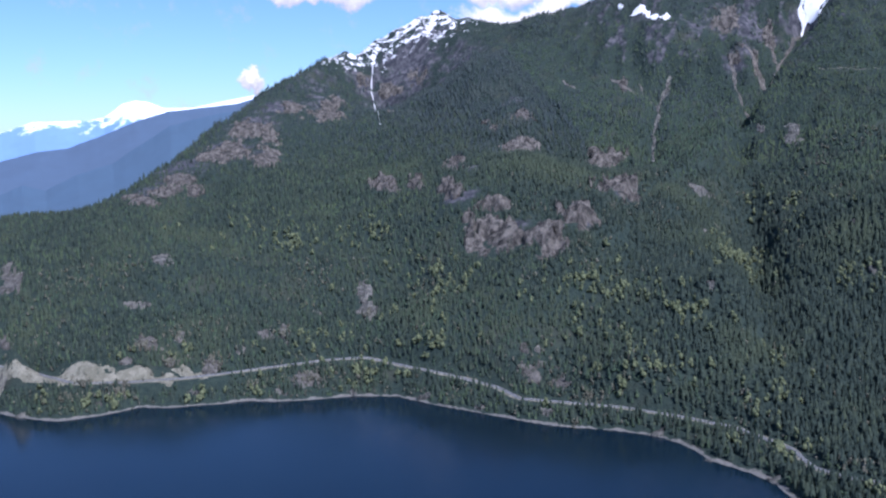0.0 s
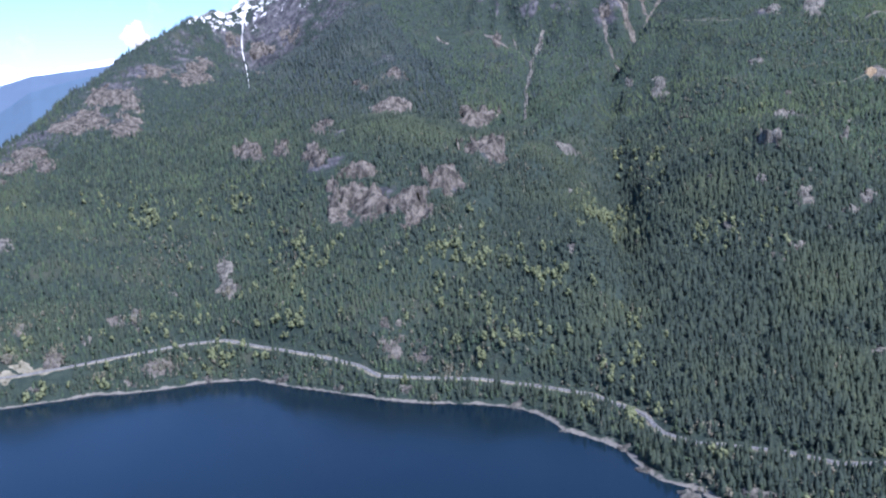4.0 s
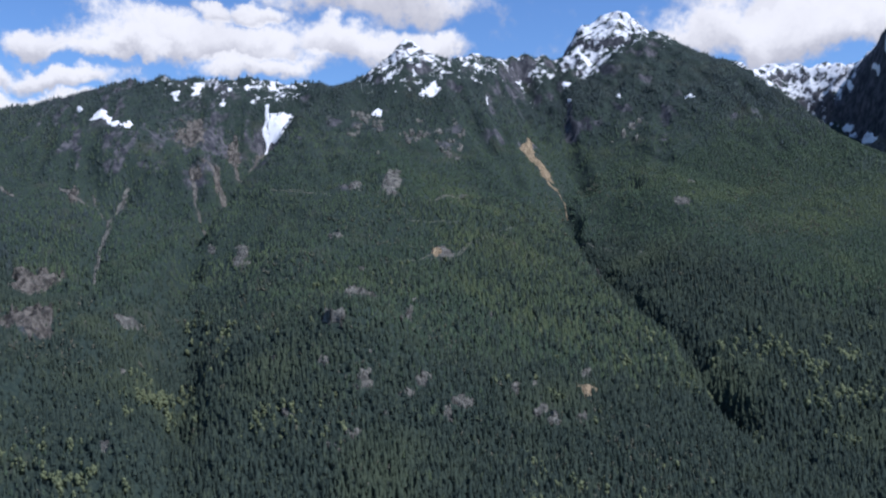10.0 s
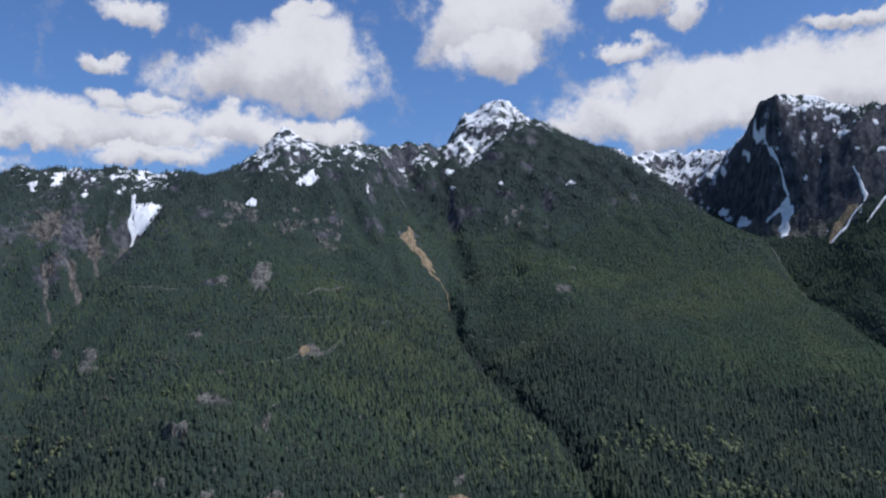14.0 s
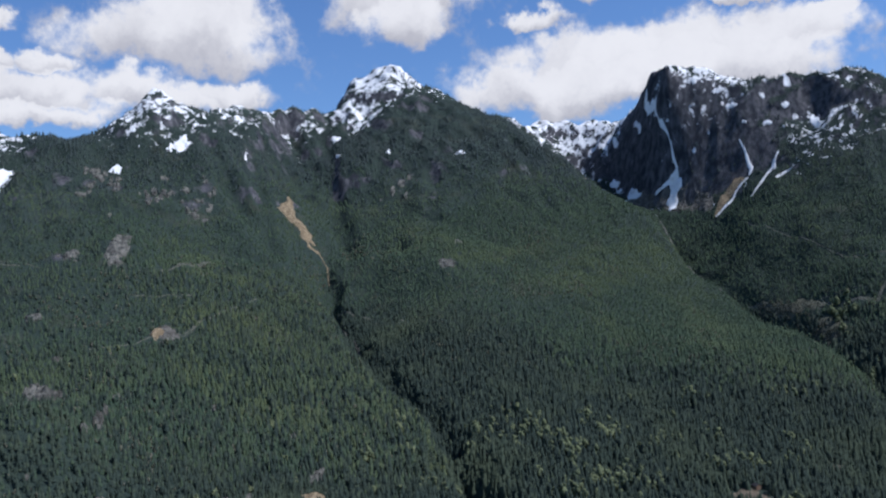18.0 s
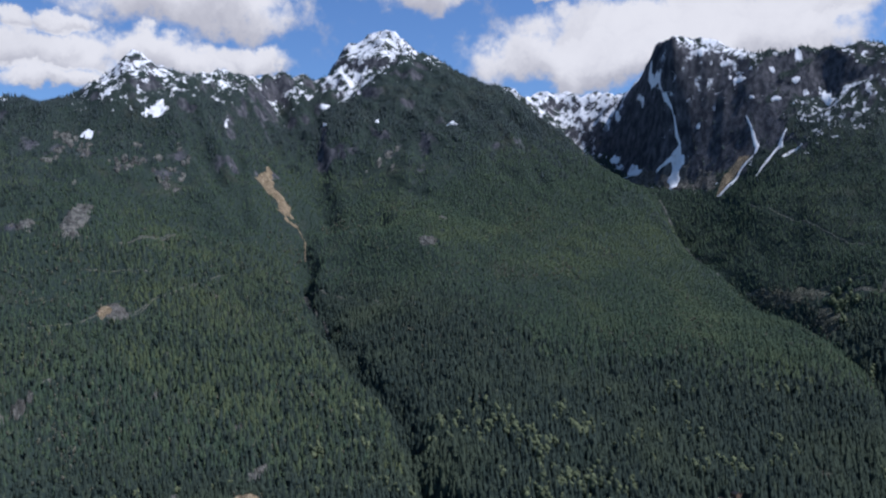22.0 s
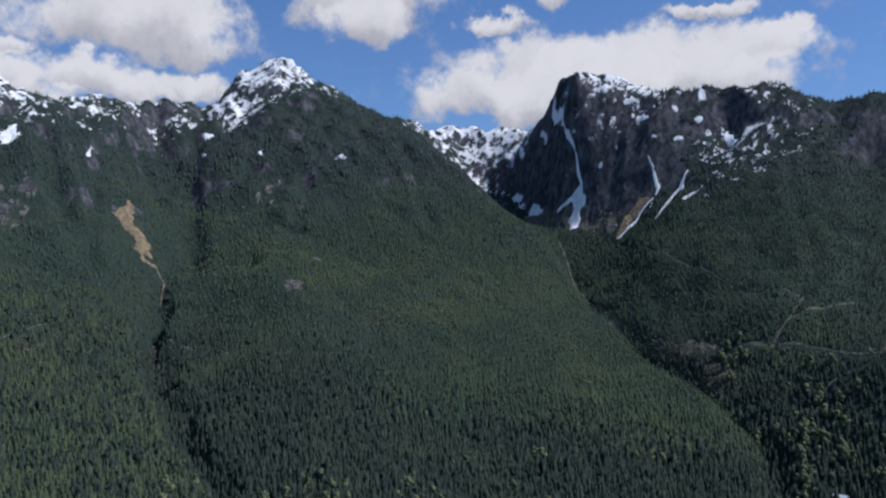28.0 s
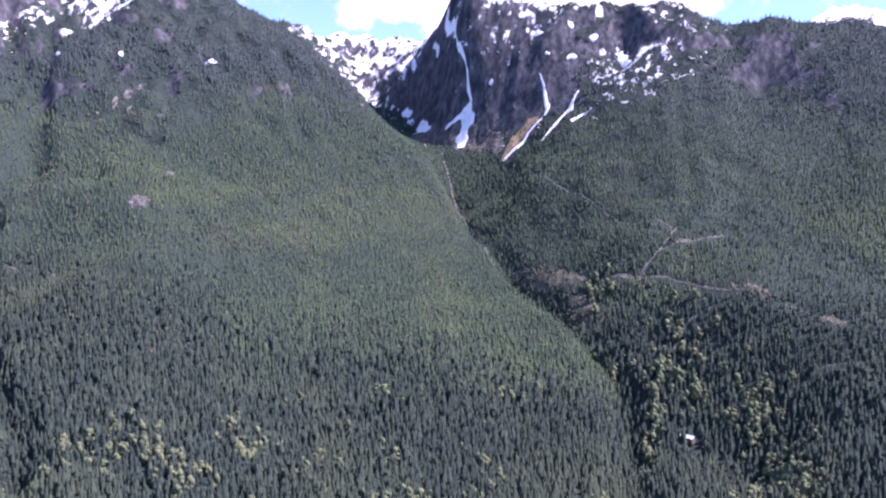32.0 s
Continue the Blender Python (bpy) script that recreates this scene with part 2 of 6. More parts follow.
OUTER = [(-3264, 2749, 26), (-2147, 3694, 17), (-1288, 3092, 26), (-515, 3522, 129), (687, 3694, 429), (2062, 3436, 601), (3178, 2835, 601), (3694, 1718, 687), (3779, 429, 773), (3608, -859, 601), (2577, -1031, 301), (2233, -429, 361), (-1718, 2147, 103)]
LEE_SNOW = [(411, 2973, 612), (304, 3037, 653), (198, 3101, 655), (-15, 3055, 547), (-140, 2982, 505), (-274, 2864, 431), (-410, 2743, 390), (-505, 2616, 315), (-652, 2392, 208), (-767, 2159, 141), (-1074, 2491, 103)]
LEE_MID = [(515, 2889, 598), (736, 2816, 623), (860, 2759, 678), (967, 2658, 712), (1115, 2566, 699), (1194, 2488, 712), (1322, 2390, 695), (1411, 2328, 694)]
LEE_MAIN = [(1459, 2266, 720), (1525, 2214, 787), (1575, 2172, 824), (1766, 2163, 814), (1878, 2165, 849), (2037, 2127, 839), (2214, 2081, 846), (2376, 2131, 944), (2408, 2116, 994), (2448, 2056, 1025), (2478, 2022, 1017), (2491, 1985, 1030), (2520, 1944, 998)]
LEE_BACK = [(2913, 1743, 875), (2970, 1627, 857), (3015, 1439, 849), (2980, 1319, 825), (2919, 1245, 883), (2799, 1145, 921), (2756, 1071, 940), (2806, 969, 912), (2866, 776, 883), (2901, 618, 876), (2896, 552, 883), (2933, 378, 840), (2951, 242, 818), (2895, 284, 809)]
SEABED = [(-773, 988, -26), (-429, 988, -21), (-189, 859, -21), (-86, 687, -21), (-52, 515, -21), (86, 344, -26), (-1890, 1117, -52), (-3264, 1288, -69), (-3006, -859, -77), (-859, -1031, -77), (687, -773, -60), (-1031, 172, -77), (-172, 86, -69)]
WATER_LEVEL = 0.0
# side gullies between ribs: plan line, relief of the ribs, reach
SIDE_GULLIES = [
    ([(1156, 2118, 0), (1089, 2097, 0), (1025, 2101, 0), (933, 2023, 0), (806, 1903, 0), (698, 1825, 0), (600, 1690, 0)], 26, 42),
    ([(860, 2110, 0), (842, 2060, 0), (810, 1964, 0), (796, 1914, 0)], 16, 26),
    ([(790, 2090, 0), (780, 2053, 0), (751, 1961, 0), (711, 1858, 0)], 14, 26),
    ([(644, 2076, 0), (588, 2026, 0), (469, 1826, 0), (393, 1687, 0)], 18, 36),
    ([(1499, 1848, 0), (1427, 1696, 0), (1382, 1571, 0), (1355, 1480, 0)], 26, 36),
    ([(1607, 1791, 0), (1520, 1690, 0), (1454, 1615, 0), (1400, 1530, 0)], 16, 30),
    ([(1993, 1893, 0), (1846, 1732, 0), (1715, 1608, 0), (1661, 1532, 0), (1580, 1439, 0)], 30, 40),
    ([(1800, 1880, 0), (1740, 1790, 0), (1690, 1700, 0)], 18, 30),
    ([(2238, 1356, 0), (2184, 1296, 0), (2045, 1165, 0), (2000, 1116, 0)], 18, 30),
    ([(1665, 1365, 0), (1636, 1335, 0), (1551, 1257, 0)], 12, 22),
    ([(1951, 1457, 0), (1816, 1374, 0), (1662, 1272, 0)], 10, 34),
    ([(2436, 411, 0), (2246, 339, 0), (2095, 307, 0), (2017, 318, 0), (1891, 348, 0)], 12, 28),
    ([(760, 1640, 0), (620, 1502, 0), (487, 1391, 0), (400, 1322, 0)], 8, 30),
    ([(563, 1625, 0), (392, 1455, 0), (285, 1395, 0), (200, 1338, 0), (104, 1268, 0), (45, 1222, 0), (-32, 1188, 0)], 18, 30),
]
# lips of the wooded shoulders in front of the western faces: plan line, height, reach
SHOULDERS = [
    ([(524, 1529, 0), (387, 1402, 0), (264, 1318, 0), (187, 1268, 0), (97, 1206, 0), (20, 1150, 0)], 15, 45),
    ([(737, 1838, 0), (830, 1812, 0), (950, 1815, 0), (1098, 1835, 0), (1190, 1760, 0)], 15, 75),
]
PEAK = (2377, 1894)


def along(line, step):
    out = []
    for a, b in zip(line[:-1], line[1:]):
        n = max(1, int(math.dist(a[:2], b[:2]) / step))
        out += [tuple(a[k] + (b[k] - a[k]) * i / n for k in range(3)) for i in range(n)]
    return out + [tuple(line[-1])]


knots = []
for line in (SHORE, ROAD, RIDGE_SNOW, HILL_WEST, RIDGE_MID, CREEK_WEST, SPUR_WEST_EDGE, SPUR_EAST_EDGE, CREEK_MID, RIDGE_MAIN, CREEK_EAST, RIDGE_BACK):
    knots += along(line, 55)
for line in (FACE_WEST, SLOPE_WEST, BENCH, UPPER_BENCH, FACE_MID, SPUR, SLIDE, FACE_MAIN, FLAT, CLIFF_FOOT, EAST_HUMP, OUTER, LEE_SNOW, LEE_MID, LEE_MAIN, LEE_BACK, SEABED):
    knots += [tuple(p) for p in line]
seen_knots = {}
for p in knots:
    seen_knots.setdefault((round(p[0] / 14), round(p[1] / 14)), p)
KNOTS = np.array(list(seen_knots.values()), float)
n_knots = len(KNOTS)
reach = np.sqrt(((KNOTS[:, None, :2] - KNOTS[None, :, :2]) ** 2).sum(-1))
plane = np.c_[np.ones(n_knots), KNOTS[:, :2] / 1000]
system = np.block([[-reach + 3.0 * np.eye(n_knots), plane], [plane.T, np.zeros((3, 3))]])
weights = np.linalg.solve(system, np.r_[KNOTS[:, 2], 0, 0, 0])

RAND = np.random.RandomState(7).rand(256, 256)


def lattice(x, y):
    i, j = np.floor(x).astype(int), np.floor(y).astype(int)
    u, v = x - i, y - j
    u, v = u * u * (3 - 2 * u), v * v * (3 - 2 * v)
    g = lambda a, b: RAND[a % 256, b % 256]
    return (g(i, j) * (1 - u) + g(i + 1, j) * u) * (1 - v) + (g(i, j + 1) * (1 - u) + g(i + 1, j + 1) * u) * v


def fbm(x, y, size, octaves=4, shift=0.0):
    """Layered noise about zero, within about -1 to 1."""
    total, amp, norm = 0.0, 1.0, 0.0
    for k in range(octaves):
        total = total + amp * (lattice(x / size + 17.3 * k + shift, y / size - 9.1 * k + shift) - 0.5) * 2
        norm, amp, size = norm + amp, amp * 0.55, size * 0.5
    return total / norm


def smooth(v, lo, hi):
    s = np.clip((v - lo) / (hi - lo), 0, 1)
    return s * s * (3 - 2 * s)


def line_distance(x, y, line):
    """Distance in plan to a line and its height there."""
    best, level = np.full(np.shape(x), 1e9), np.zeros(np.shape(x))
    for a, b in zip(line[:-1], line[1:]):
        ax, ay, dx, dy = a[0], a[1], b[0] - a[0], b[1] - a[1]
        s = np.clip(((x - ax) * dx + (y - ay) * dy) / (dx * dx + dy * dy + 1e-9), 0, 1)
        d = np.hypot(x - ax - s * dx, y - ay - s * dy)
        near = d < best
        best, level = np.where(near, d, best), np.where(near, a[2] + s * (b[2] - a[2]), level)
    return best, level


def land(x, y):
    x, y = np.asarray(x, float), np.asarray(y, float)
    flat_x, flat_y, out = x.ravel(), y.ravel(), []
    for k in range(0, flat_x.size, 20000):
        px, py = flat_x[k:k + 20000, None], flat_y[k:k + 20000, None]
        r = np.sqrt((px - KNOTS[None, :, 0]) ** 2 + (py - KNOTS[None, :, 1]) ** 2)
        out.append(-r @ weights[:n_knots] + weights[n_knots] + (weights[n_knots + 1] * px + weights[n_knots + 2] * py)[:, 0] / 1000)
    z = np.concatenate(out).reshape(x.shape)
    z = np.where(z > 0, np.minimum(z * 2.6, z + 5), z)  # a steep bank behind the beach
    rough = smooth(z, 4, 80)
    z = z + rough * (8 * fbm(x, y, 230, 5) + 4.5 * fbm(x, y, 46, 3, 5.0))
    # gullies that run down the steep upper faces
    gully = np.abs(fbm(x, y, 170, 4, 11.0))
    z = z + smooth(z, 180, 480) * 42 * (np.minimum(gully, 0.3) - 0.2)
    # ribs and chutes that fall straight down the western and the main face
    for ribs_x, ribs_y, low, x_min, x_max, height, shift in ((0.84, -0.54, 380, 380, 1180, 20, 91.0), (0.93, -0.37, 560, 1380, 2420, 17, 97.0), (0.97, 0.2, 250, -800, 330, 13, 87.0)):
        u, v = x * ribs_x + y * ribs_y, x * ribs_y - y * ribs_x
        rib = 0.5 - np.abs(fbm(u, v * 0.22, 75, 4, shift)) * 1.6
        inside = smooth(z, low, low + 140) * smooth(x, x_min, x_min + 120) * (1 - smooth(x, x_max - 120, x_max))
        z = z + height * rib * inside
    # broken crags on the high crests
    crag = np.abs(fbm(x, y, 120, 4, 23.0))
    z = z + smooth(z, 560, 900) * 70 * (0.16 - np.minimum(crag, 0.5)) * (0.4 + 0.6 * smooth(fbm(x, y, 400, 2, 31.0), -0.4, 0.3))
    # the rocky pyramid on the main crest
    near = np.exp(-(((x - PEAK[0]) / 190) ** 2 + ((y - PEAK[1]) / 190) ** 2))
    z = z + near * 36 * (0.22 - np.abs(fbm(x, y, 95, 4, 51.0))) + 12 * np.maximum(0, 1 - np.hypot(x - PEAK[0], y - PEAK[1]) / 150) + 22 * np.maximum(0, 1 - np.hypot(x - PEAK[0], y - PEAK[1]) / 55)
    # ravines cut by the creeks
    for creek, deep, wide in ((CREEK_MID, 48, 42), (CREEK_WEST, 32, 46), (CREEK_EAST, 30, 40)):
        d, _ = line_distance(x, y, creek)
        d = d + 24 * fbm(x, y, 60, 4, 41.0)
        z = z - deep * (0.8 + 0.5 * fbm(x, y, 120, 2, 61.0)) * (1 - smooth(d, 0, wide)) * smooth(z, 20, 110) * (1 - 0.7 * smooth(z, 280, 560))
    for gully_line, relief, wide in SIDE_GULLIES:
        d, _ = line_distance(x, y, gully_line)
        d = np.maximum(0, d + 0.5 * wide * fbm(x, y, 1.4 * wide, 3, 71.0))
        z = z + relief * (0.75 * smooth(d, 0, wide) - 0.4) * (1 - smooth(d, wide, 2.3 * wide))
    for lip, high, wide in SHOULDERS:
        d, _ = line_distance(x, y, lip)
        z = z + high * (1 - smooth(d, 0, wide)) * (0.7 + fbm(x, y, 60, 3, 81.0))
    d, level = line_distance(x, y, ROAD)
    return z + (level - z) * (1 - smooth(d, 6, 22))


def spread(lo, a, b, hi, fine, coarse):
    """Grid lines: fine from a to b, coarse out to lo and hi."""
    return np.unique(np.concatenate([np.linspace(lo, a, max(2, int((a - lo) / coarse))), np.linspace(a, b, int((b - a) / fine)), np.linspace(b, hi, max(2, int((hi - b) / coarse)))]))


GX = spread(-3700, -1000, 2980, 4300, 7.8, 55)
GY = spread(-1200, -90, 2820, 4200, 7.8, 55)
MX, MY = np.meshgrid(GX, GY, indexing="ij")
GZ = land(MX, MY)


def ground_at(x, y):
    """Height of the ground sheet."""
    i = np.clip(np.searchsorted(GX, x) - 1, 0, len(GX) - 2)
    j = np.clip(np.searchsorted(GY, y) - 1, 0, len(GY) - 2)
    u, v = (x - GX[i]) / (GX[i + 1] - GX[i]), (y - GY[j]) / (GY[j + 1] - GY[j])
    return (GZ[i, j] * (1 - u) + GZ[i + 1, j] * u) * (1 - v) + (GZ[i, j + 1] * (1 - u) + GZ[i + 1, j + 1] * u) * v


def slope_at(x, y, d=12.0):
    """Unit normal of the ground."""
    nx, ny = (ground_at(x - d, y) - ground_at(x + d, y)) / (2 * d), (ground_at(x, y - d) - ground_at(x, y + d)) / (2 * d)
    n = np.stack([nx, ny, np.ones_like(nx)], -1)
    return n / np.linalg.norm(n, axis=-1, keepdims=True)

# ---- end of the form ----

# ---- materials ----
def material(name):
    m = bpy.data.materials.new(name)
    m.use_nodes = True
    return m, Nodes(m.node_tree)


def finish(m, n, color, rough=0.9, height=None, strength=0.5, distance=1.0, metal=0.0, spec=0.2):
    b = n.add("ShaderNodeBsdfPrincipled", {"Base Color": (*color, 1.0) if isinstance(color, tuple) else color, "Roughness": rough, "Metallic": metal, "Specular IOR Level": spec})
    if height is not None:
        n.put(b, "Normal", n.add("ShaderNodeBump", {"Height": height, "Strength": strength, "Distance": distance}).outputs[0])
    n.tree.links.new(b.outputs[0], n.add("ShaderNodeOutputMaterial").inputs[0])
    return m


def ground_material():
    m, n = material("forest_floor")
    at = n.add("ShaderNodeNewGeometry")
    p = at.outputs["Position"]
    patch, grain = n.noise(p, 0.012, 5.0), n.noise(p, 0.16, 5.0, 0.7)
    low = n.mix(n.ramp(grain, 0.35, 0.7), (0.020, 0.031, 0.024), (0.036, 0.050, 0.034))
    low = n.mix(n.math("MULTIPLY", n.ramp(patch, 0.55, 0.7), 0.5), low, (0.060, 0.060, 0.038))
    streak = n.noise(n.add("ShaderNodeVectorMath", {0: p, 1: (1.0, 1.0, 0.3)}, operation="MULTIPLY").outputs[0], 0.07, 6.0, 0.65)
    rock = n.mix(n.ramp(streak, 0.35, 0.75), (0.030, 0.031, 0.035), (0.145, 0.135, 0.130))
    bare = n.add("ShaderNodeAttribute", attribute_name="bare").outputs["Fac"]
    steep = n.math("ADD", bare, n.math("MULTIPLY", n.math("SUBTRACT", n.noise(p, 0.03, 6.0, 0.65), 0.5), 1.1))
    color = n.mix(n.ramp(steep, 0.45, 0.62), low, rock)
    z = n.add("ShaderNodeSeparateXYZ", {0: p}).outputs[2]
    beach = n.mix(grain, (0.090, 0.084, 0.067), (0.235, 0.217, 0.176))
    color = n.mix(n.ramp(n.math("ADD", z, n.math("MULTIPLY", n.noise(p, 0.035, 5.0, 0.7), 10.0)), 6.9, 5.9), color, beach)
    white = n.add("ShaderNodeAttribute", attribute_name="snow").outputs["Fac"]
    slant = n.add("ShaderNodeVectorMath", {0: p, 1: (1.0, 1.0, 0.55)}, operation="MULTIPLY").outputs[0]
    lies = n.math("MULTIPLY", white, 4.0, True)
    drift = n.math("ADD", white, n.math("MULTIPLY", lies, n.math("ADD", n.math("MULTIPLY", n.math("SUBTRACT", n.noise(slant, 0.042, 8.0, 0.66), 0.5), 2.5), n.math("MULTIPLY", n.math("SUBTRACT", n.noise(p, 0.16, 5.0, 0.75), 0.5), 0.9))))
    color = n.mix(n.ramp(drift, 0.50, 0.54), color, (0.86, 0.83, 0.77))
    return finish(m, n, color, 0.92, grain, 0.7, 4.0)


def water_material():
    m, n = material("deep_sea_water")
    p = n.add("ShaderNodeNewGeometry").outputs["Position"]
    wave = n.math("ADD", n.noise(p, 0.25, 5.0, 0.6), n.math("MULTIPLY", n.noise(p, 0.012, 3.0), 0.8))
    tone = n.mix(n.ramp(n.noise(p, 0.0025, 4.0), 0.3, 0.7), (0.003, 0.009, 0.015), (0.0045, 0.013, 0.021))
    return finish(m, n, tone, 0.14, wave, 0.10, 1.0, 0.0, 0.33)


def leaf_material(name, dark, light, tip, patch_scale=0.006):
    m, n = material(name)
    g = n.add("ShaderNodeNewGeometry")
    p = g.outputs["Position"]
    pick = g.outputs["Random Per Island"]
    color = n.mix(pick, dark, light)
    odd = n.math("FRACT", n.math("MULTIPLY", pick, 57.0))
    color = n.mix(n.ramp(odd, 0.80, 0.98, 0.0, 0.7), color, tip)
    color = n.mix(n.ramp(odd, 0.22, 0.02, 0.0, 0.55), color, tuple(0.55 * c for c in dark))
    color = n.mix(n.ramp(n.noise(p, patch_scale, 5.0, 0.6), 0.45, 0.70, 0.0, 0.8), color, tip)
    color = n.mix(n.ramp(n.noise(p, patch_scale * 5, 4.0, 0.6), 0.52, 0.72, 0.0, 0.45), color, (0.020, 0.032, 0.022))
    fleck = n.noise(p, 0.55, 3.0, 0.7)
    color = n.mix(n.ramp(fleck, 0.35, 0.7, 0.28, 0.0), color, (0.014, 0.022, 0.018))
    return finish(m, n, color, 0.9, fleck, 0.5, 1.0, 0.0, 0.08)


def stone_material(name, dark, light, stain, scale=0.09):
    m, n = material(name)
    p = n.add("ShaderNodeNewGeometry").outputs["Position"]
    tall = n.add("ShaderNodeVectorMath", {0: p, 1: (1.0, 1.0, 0.28)}, operation="MULTIPLY").outputs[0]
    a, b = n.noise(tall, scale, 9.0, 0.74), n.noise(p, scale * 6, 4.0, 0.7)
    color = n.mix(n.ramp(a, 0.38, 0.64), dark, light)
    color = n.mix(n.ramp(n.noise(tall, scale * 1.7, 5.0), 0.56, 0.68, 0.0, 0.8), color, stain)
    return finish(m, n, color, 0.93, n.math("ADD", a, n.math("MULTIPLY", b, 0.4)), 0.9, 6.0)


def snow_material():
    m, n = material("old_snow")
    p = n.add("ShaderNodeNewGeometry").outputs["Position"]
    dirt = n.noise(p, 0.05, 6.0, 0.65)
    return finish(m, n, n.mix(n.ramp(dirt, 0.5, 0.75), (0.87, 0.84, 0.78), (0.58, 0.53, 0.46)), 0.7, dirt, 0.4, 2.0)


GROUND = ground_material()
WATER = water_material()
CONIFER = leaf_material("conifer_needles", (0.026, 0.037, 0.029), (0.048, 0.061, 0.043), (0.066, 0.080, 0.044))
YOUNG = leaf_material("young_conifer_needles", (0.042, 0.063, 0.039), (0.065, 0.090, 0.050), (0.090, 0.111, 0.049), 0.004)
MIXED_WOOD = leaf_material("mixed_regrowth_leaves", (0.052, 0.070, 0.038), (0.082, 0.102, 0.050), (0.108, 0.124, 0.050), 0.006)
# conifers of the far high stands, paler and bluer: haze put into the colour
HAZED_CONIFER = leaf_material("hazed_high_needles", (0.036, 0.047, 0.046), (0.058, 0.072, 0.066), (0.072, 0.082, 0.066), 0.008)
SCRUB = leaf_material("dry_scrub_twigs", (0.105, 0.098, 0.066), (0.20, 0.182, 0.13), (0.15, 0.148, 0.092), 0.02)
BROADLEAF = leaf_material("spring_leaves", (0.090, 0.104, 0.052), (0.190, 0.203, 0.095), (0.135, 0.146, 0.068), 0.02)
CLIFF = stone_material("cliff_granite", (0.036, 0.032, 0.026), (0.192, 0.168, 0.132), (0.030, 0.034, 0.026), 0.085)
SAND = stone_material("yard_sand", (0.150, 0.115, 0.075), (0.245, 0.190, 0.125), (0.11, 0.09, 0.06), 0.2)
DRY_GRASS = stone_material("dry_grass_and_slash", (0.085, 0.082, 0.052), (0.175, 0.165, 0.105), (0.05, 0.058, 0.035), 0.12)
GREY_ROCK = stone_material("grey_bare_rock", (0.055, 0.052, 0.043), (0.215, 0.200, 0.158), (0.033, 0.043, 0.032))
SCAR = stone_material("landslide_earth", (0.19, 0.135, 0.072), (0.37, 0.28, 0.16), (0.13, 0.094, 0.054), 0.11)
GRAVEL = stone_material("pale_gravel", (0.18, 0.166, 0.110), (0.31, 0.282, 0.195), (0.12, 0.118, 0.075), 0.07)
TALUS = stone_material("talus_rubble", (0.066, 0.060, 0.048), (0.182, 0.164, 0.132), (0.042, 0.048, 0.030))
ASPHALT = stone_material("worn_asphalt", (0.18, 0.177, 0.166), (0.29, 0.284, 0.262), (0.12, 0.12, 0.12), 0.3)
TRACK = stone_material("track_earth", (0.085, 0.086, 0.060), (0.18, 0.168, 0.122), (0.03, 0.045, 0.022), 0.12)
SNOW = snow_material()


# ---- mesh helpers ----
def mesh_object(name, verts, faces, mat, parent=None, label=""):
    me = bpy.data.meshes.new(name)
    me.from_pydata(verts, [], faces)
    me.materials.append(mat)
    ob = new(name, me)
    if parent:
        ob.parent = parent
    if label:
        ob["label"] = label
    return ob


def big_mesh(name, verts, faces, mat):
    """A mesh from numpy arrays of corners and of triangles or quads."""
    me = bpy.data.meshes.new(name)
    k = faces.shape[1]
    me.vertices.add(len(verts))
    me.vertices.foreach_set("co", np.ascontiguousarray(verts, dtype=np.float32).ravel())
    me.loops.add(faces.size)
    me.loops.foreach_set("vertex_index", np.ascontiguousarray(faces, dtype=np.int32).ravel())
    me.polygons.add(len(faces))
    me.polygons.foreach_set("loop_start", np.arange(0, faces.size, k, dtype=np.int32))
    me.polygons.foreach_set("loop_total", np.full(len(faces), k, dtype=np.int32))
    me.update(calc_edges=True)
    me.materials.append(mat)
    return new(name, me)


def grid_faces(a, b):
    i = np.arange(a * b).reshape(a, b)
    return np.stack([i[:-1, :-1], i[1:, :-1], i[1:, 1:], i[:-1, 1:]], -1).reshape(-1, 4)


# ---- ground and water ----
normals = slope_at(MX, MY, 14.0)
# snow lies on the high crests: place, reach and depth of each field
SNOWFIELDS = [(2113, 1897, 90, 0.66), (2106, 1822, 80, 0.62), (1160, 2248, 120, 0.5), (2320, 1930, 250, 0.70), (2826, 1340, 300, 0.66), (2650, 950, 300, 0.56), (1495, 2061, 190, 0.58), (1720, 2070, 190, 0.50), (1950, 2040, 180, 0.48), (190, 2972, 230, 0.60), (-60, 2930, 280, 0.5), (1048, 2431, 230, 0.36), (1180, 2300, 160, 0.34), (2600, 540, 180, 0.44), (2760, 520, 170, 0.44), (3350, 60, 380, 0.85), (2775, 1546, 250, 0.58)]
snow = np.zeros_like(GZ)
for sx, sy, size, much in SNOWFIELDS:
    snow = np.maximum(snow, much * np.exp(-((MX - sx) ** 2 + (MY - sy) ** 2) / size**2))
snow = snow * smooth(GZ, 440, 640) - 0.28 * smooth(0.70 - normals[..., 2], 0.0, 0.3) * (snow > 0.02)
# rock that shows through the thin upper woods: place, reach and share
ROCKFIELDS = [(880, 2230, 240, 0.5), (680, 2200, 200, 0.46), (1192, 1894, 110, 0.46), (1301, 1717, 130, 0.46), (1884, 1511, 110, 0.42), (1080, 2280, 200, 0.45), (60, 2740, 230, 0.68), (225, 2620, 170, 0.6), (-200, 2640, 240, 0.5), (-415, 2351, 150, 0.58), (-508, 2182, 150, 0.56), (-578, 2017, 130, 0.52), (2660, 330, 130, 0.4), (1500, 1850, 170, 0.34), (1640, 1800, 150, 0.34), (2150, 1500, 160, 0.30), (1560, 2000, 180, 0.36)]
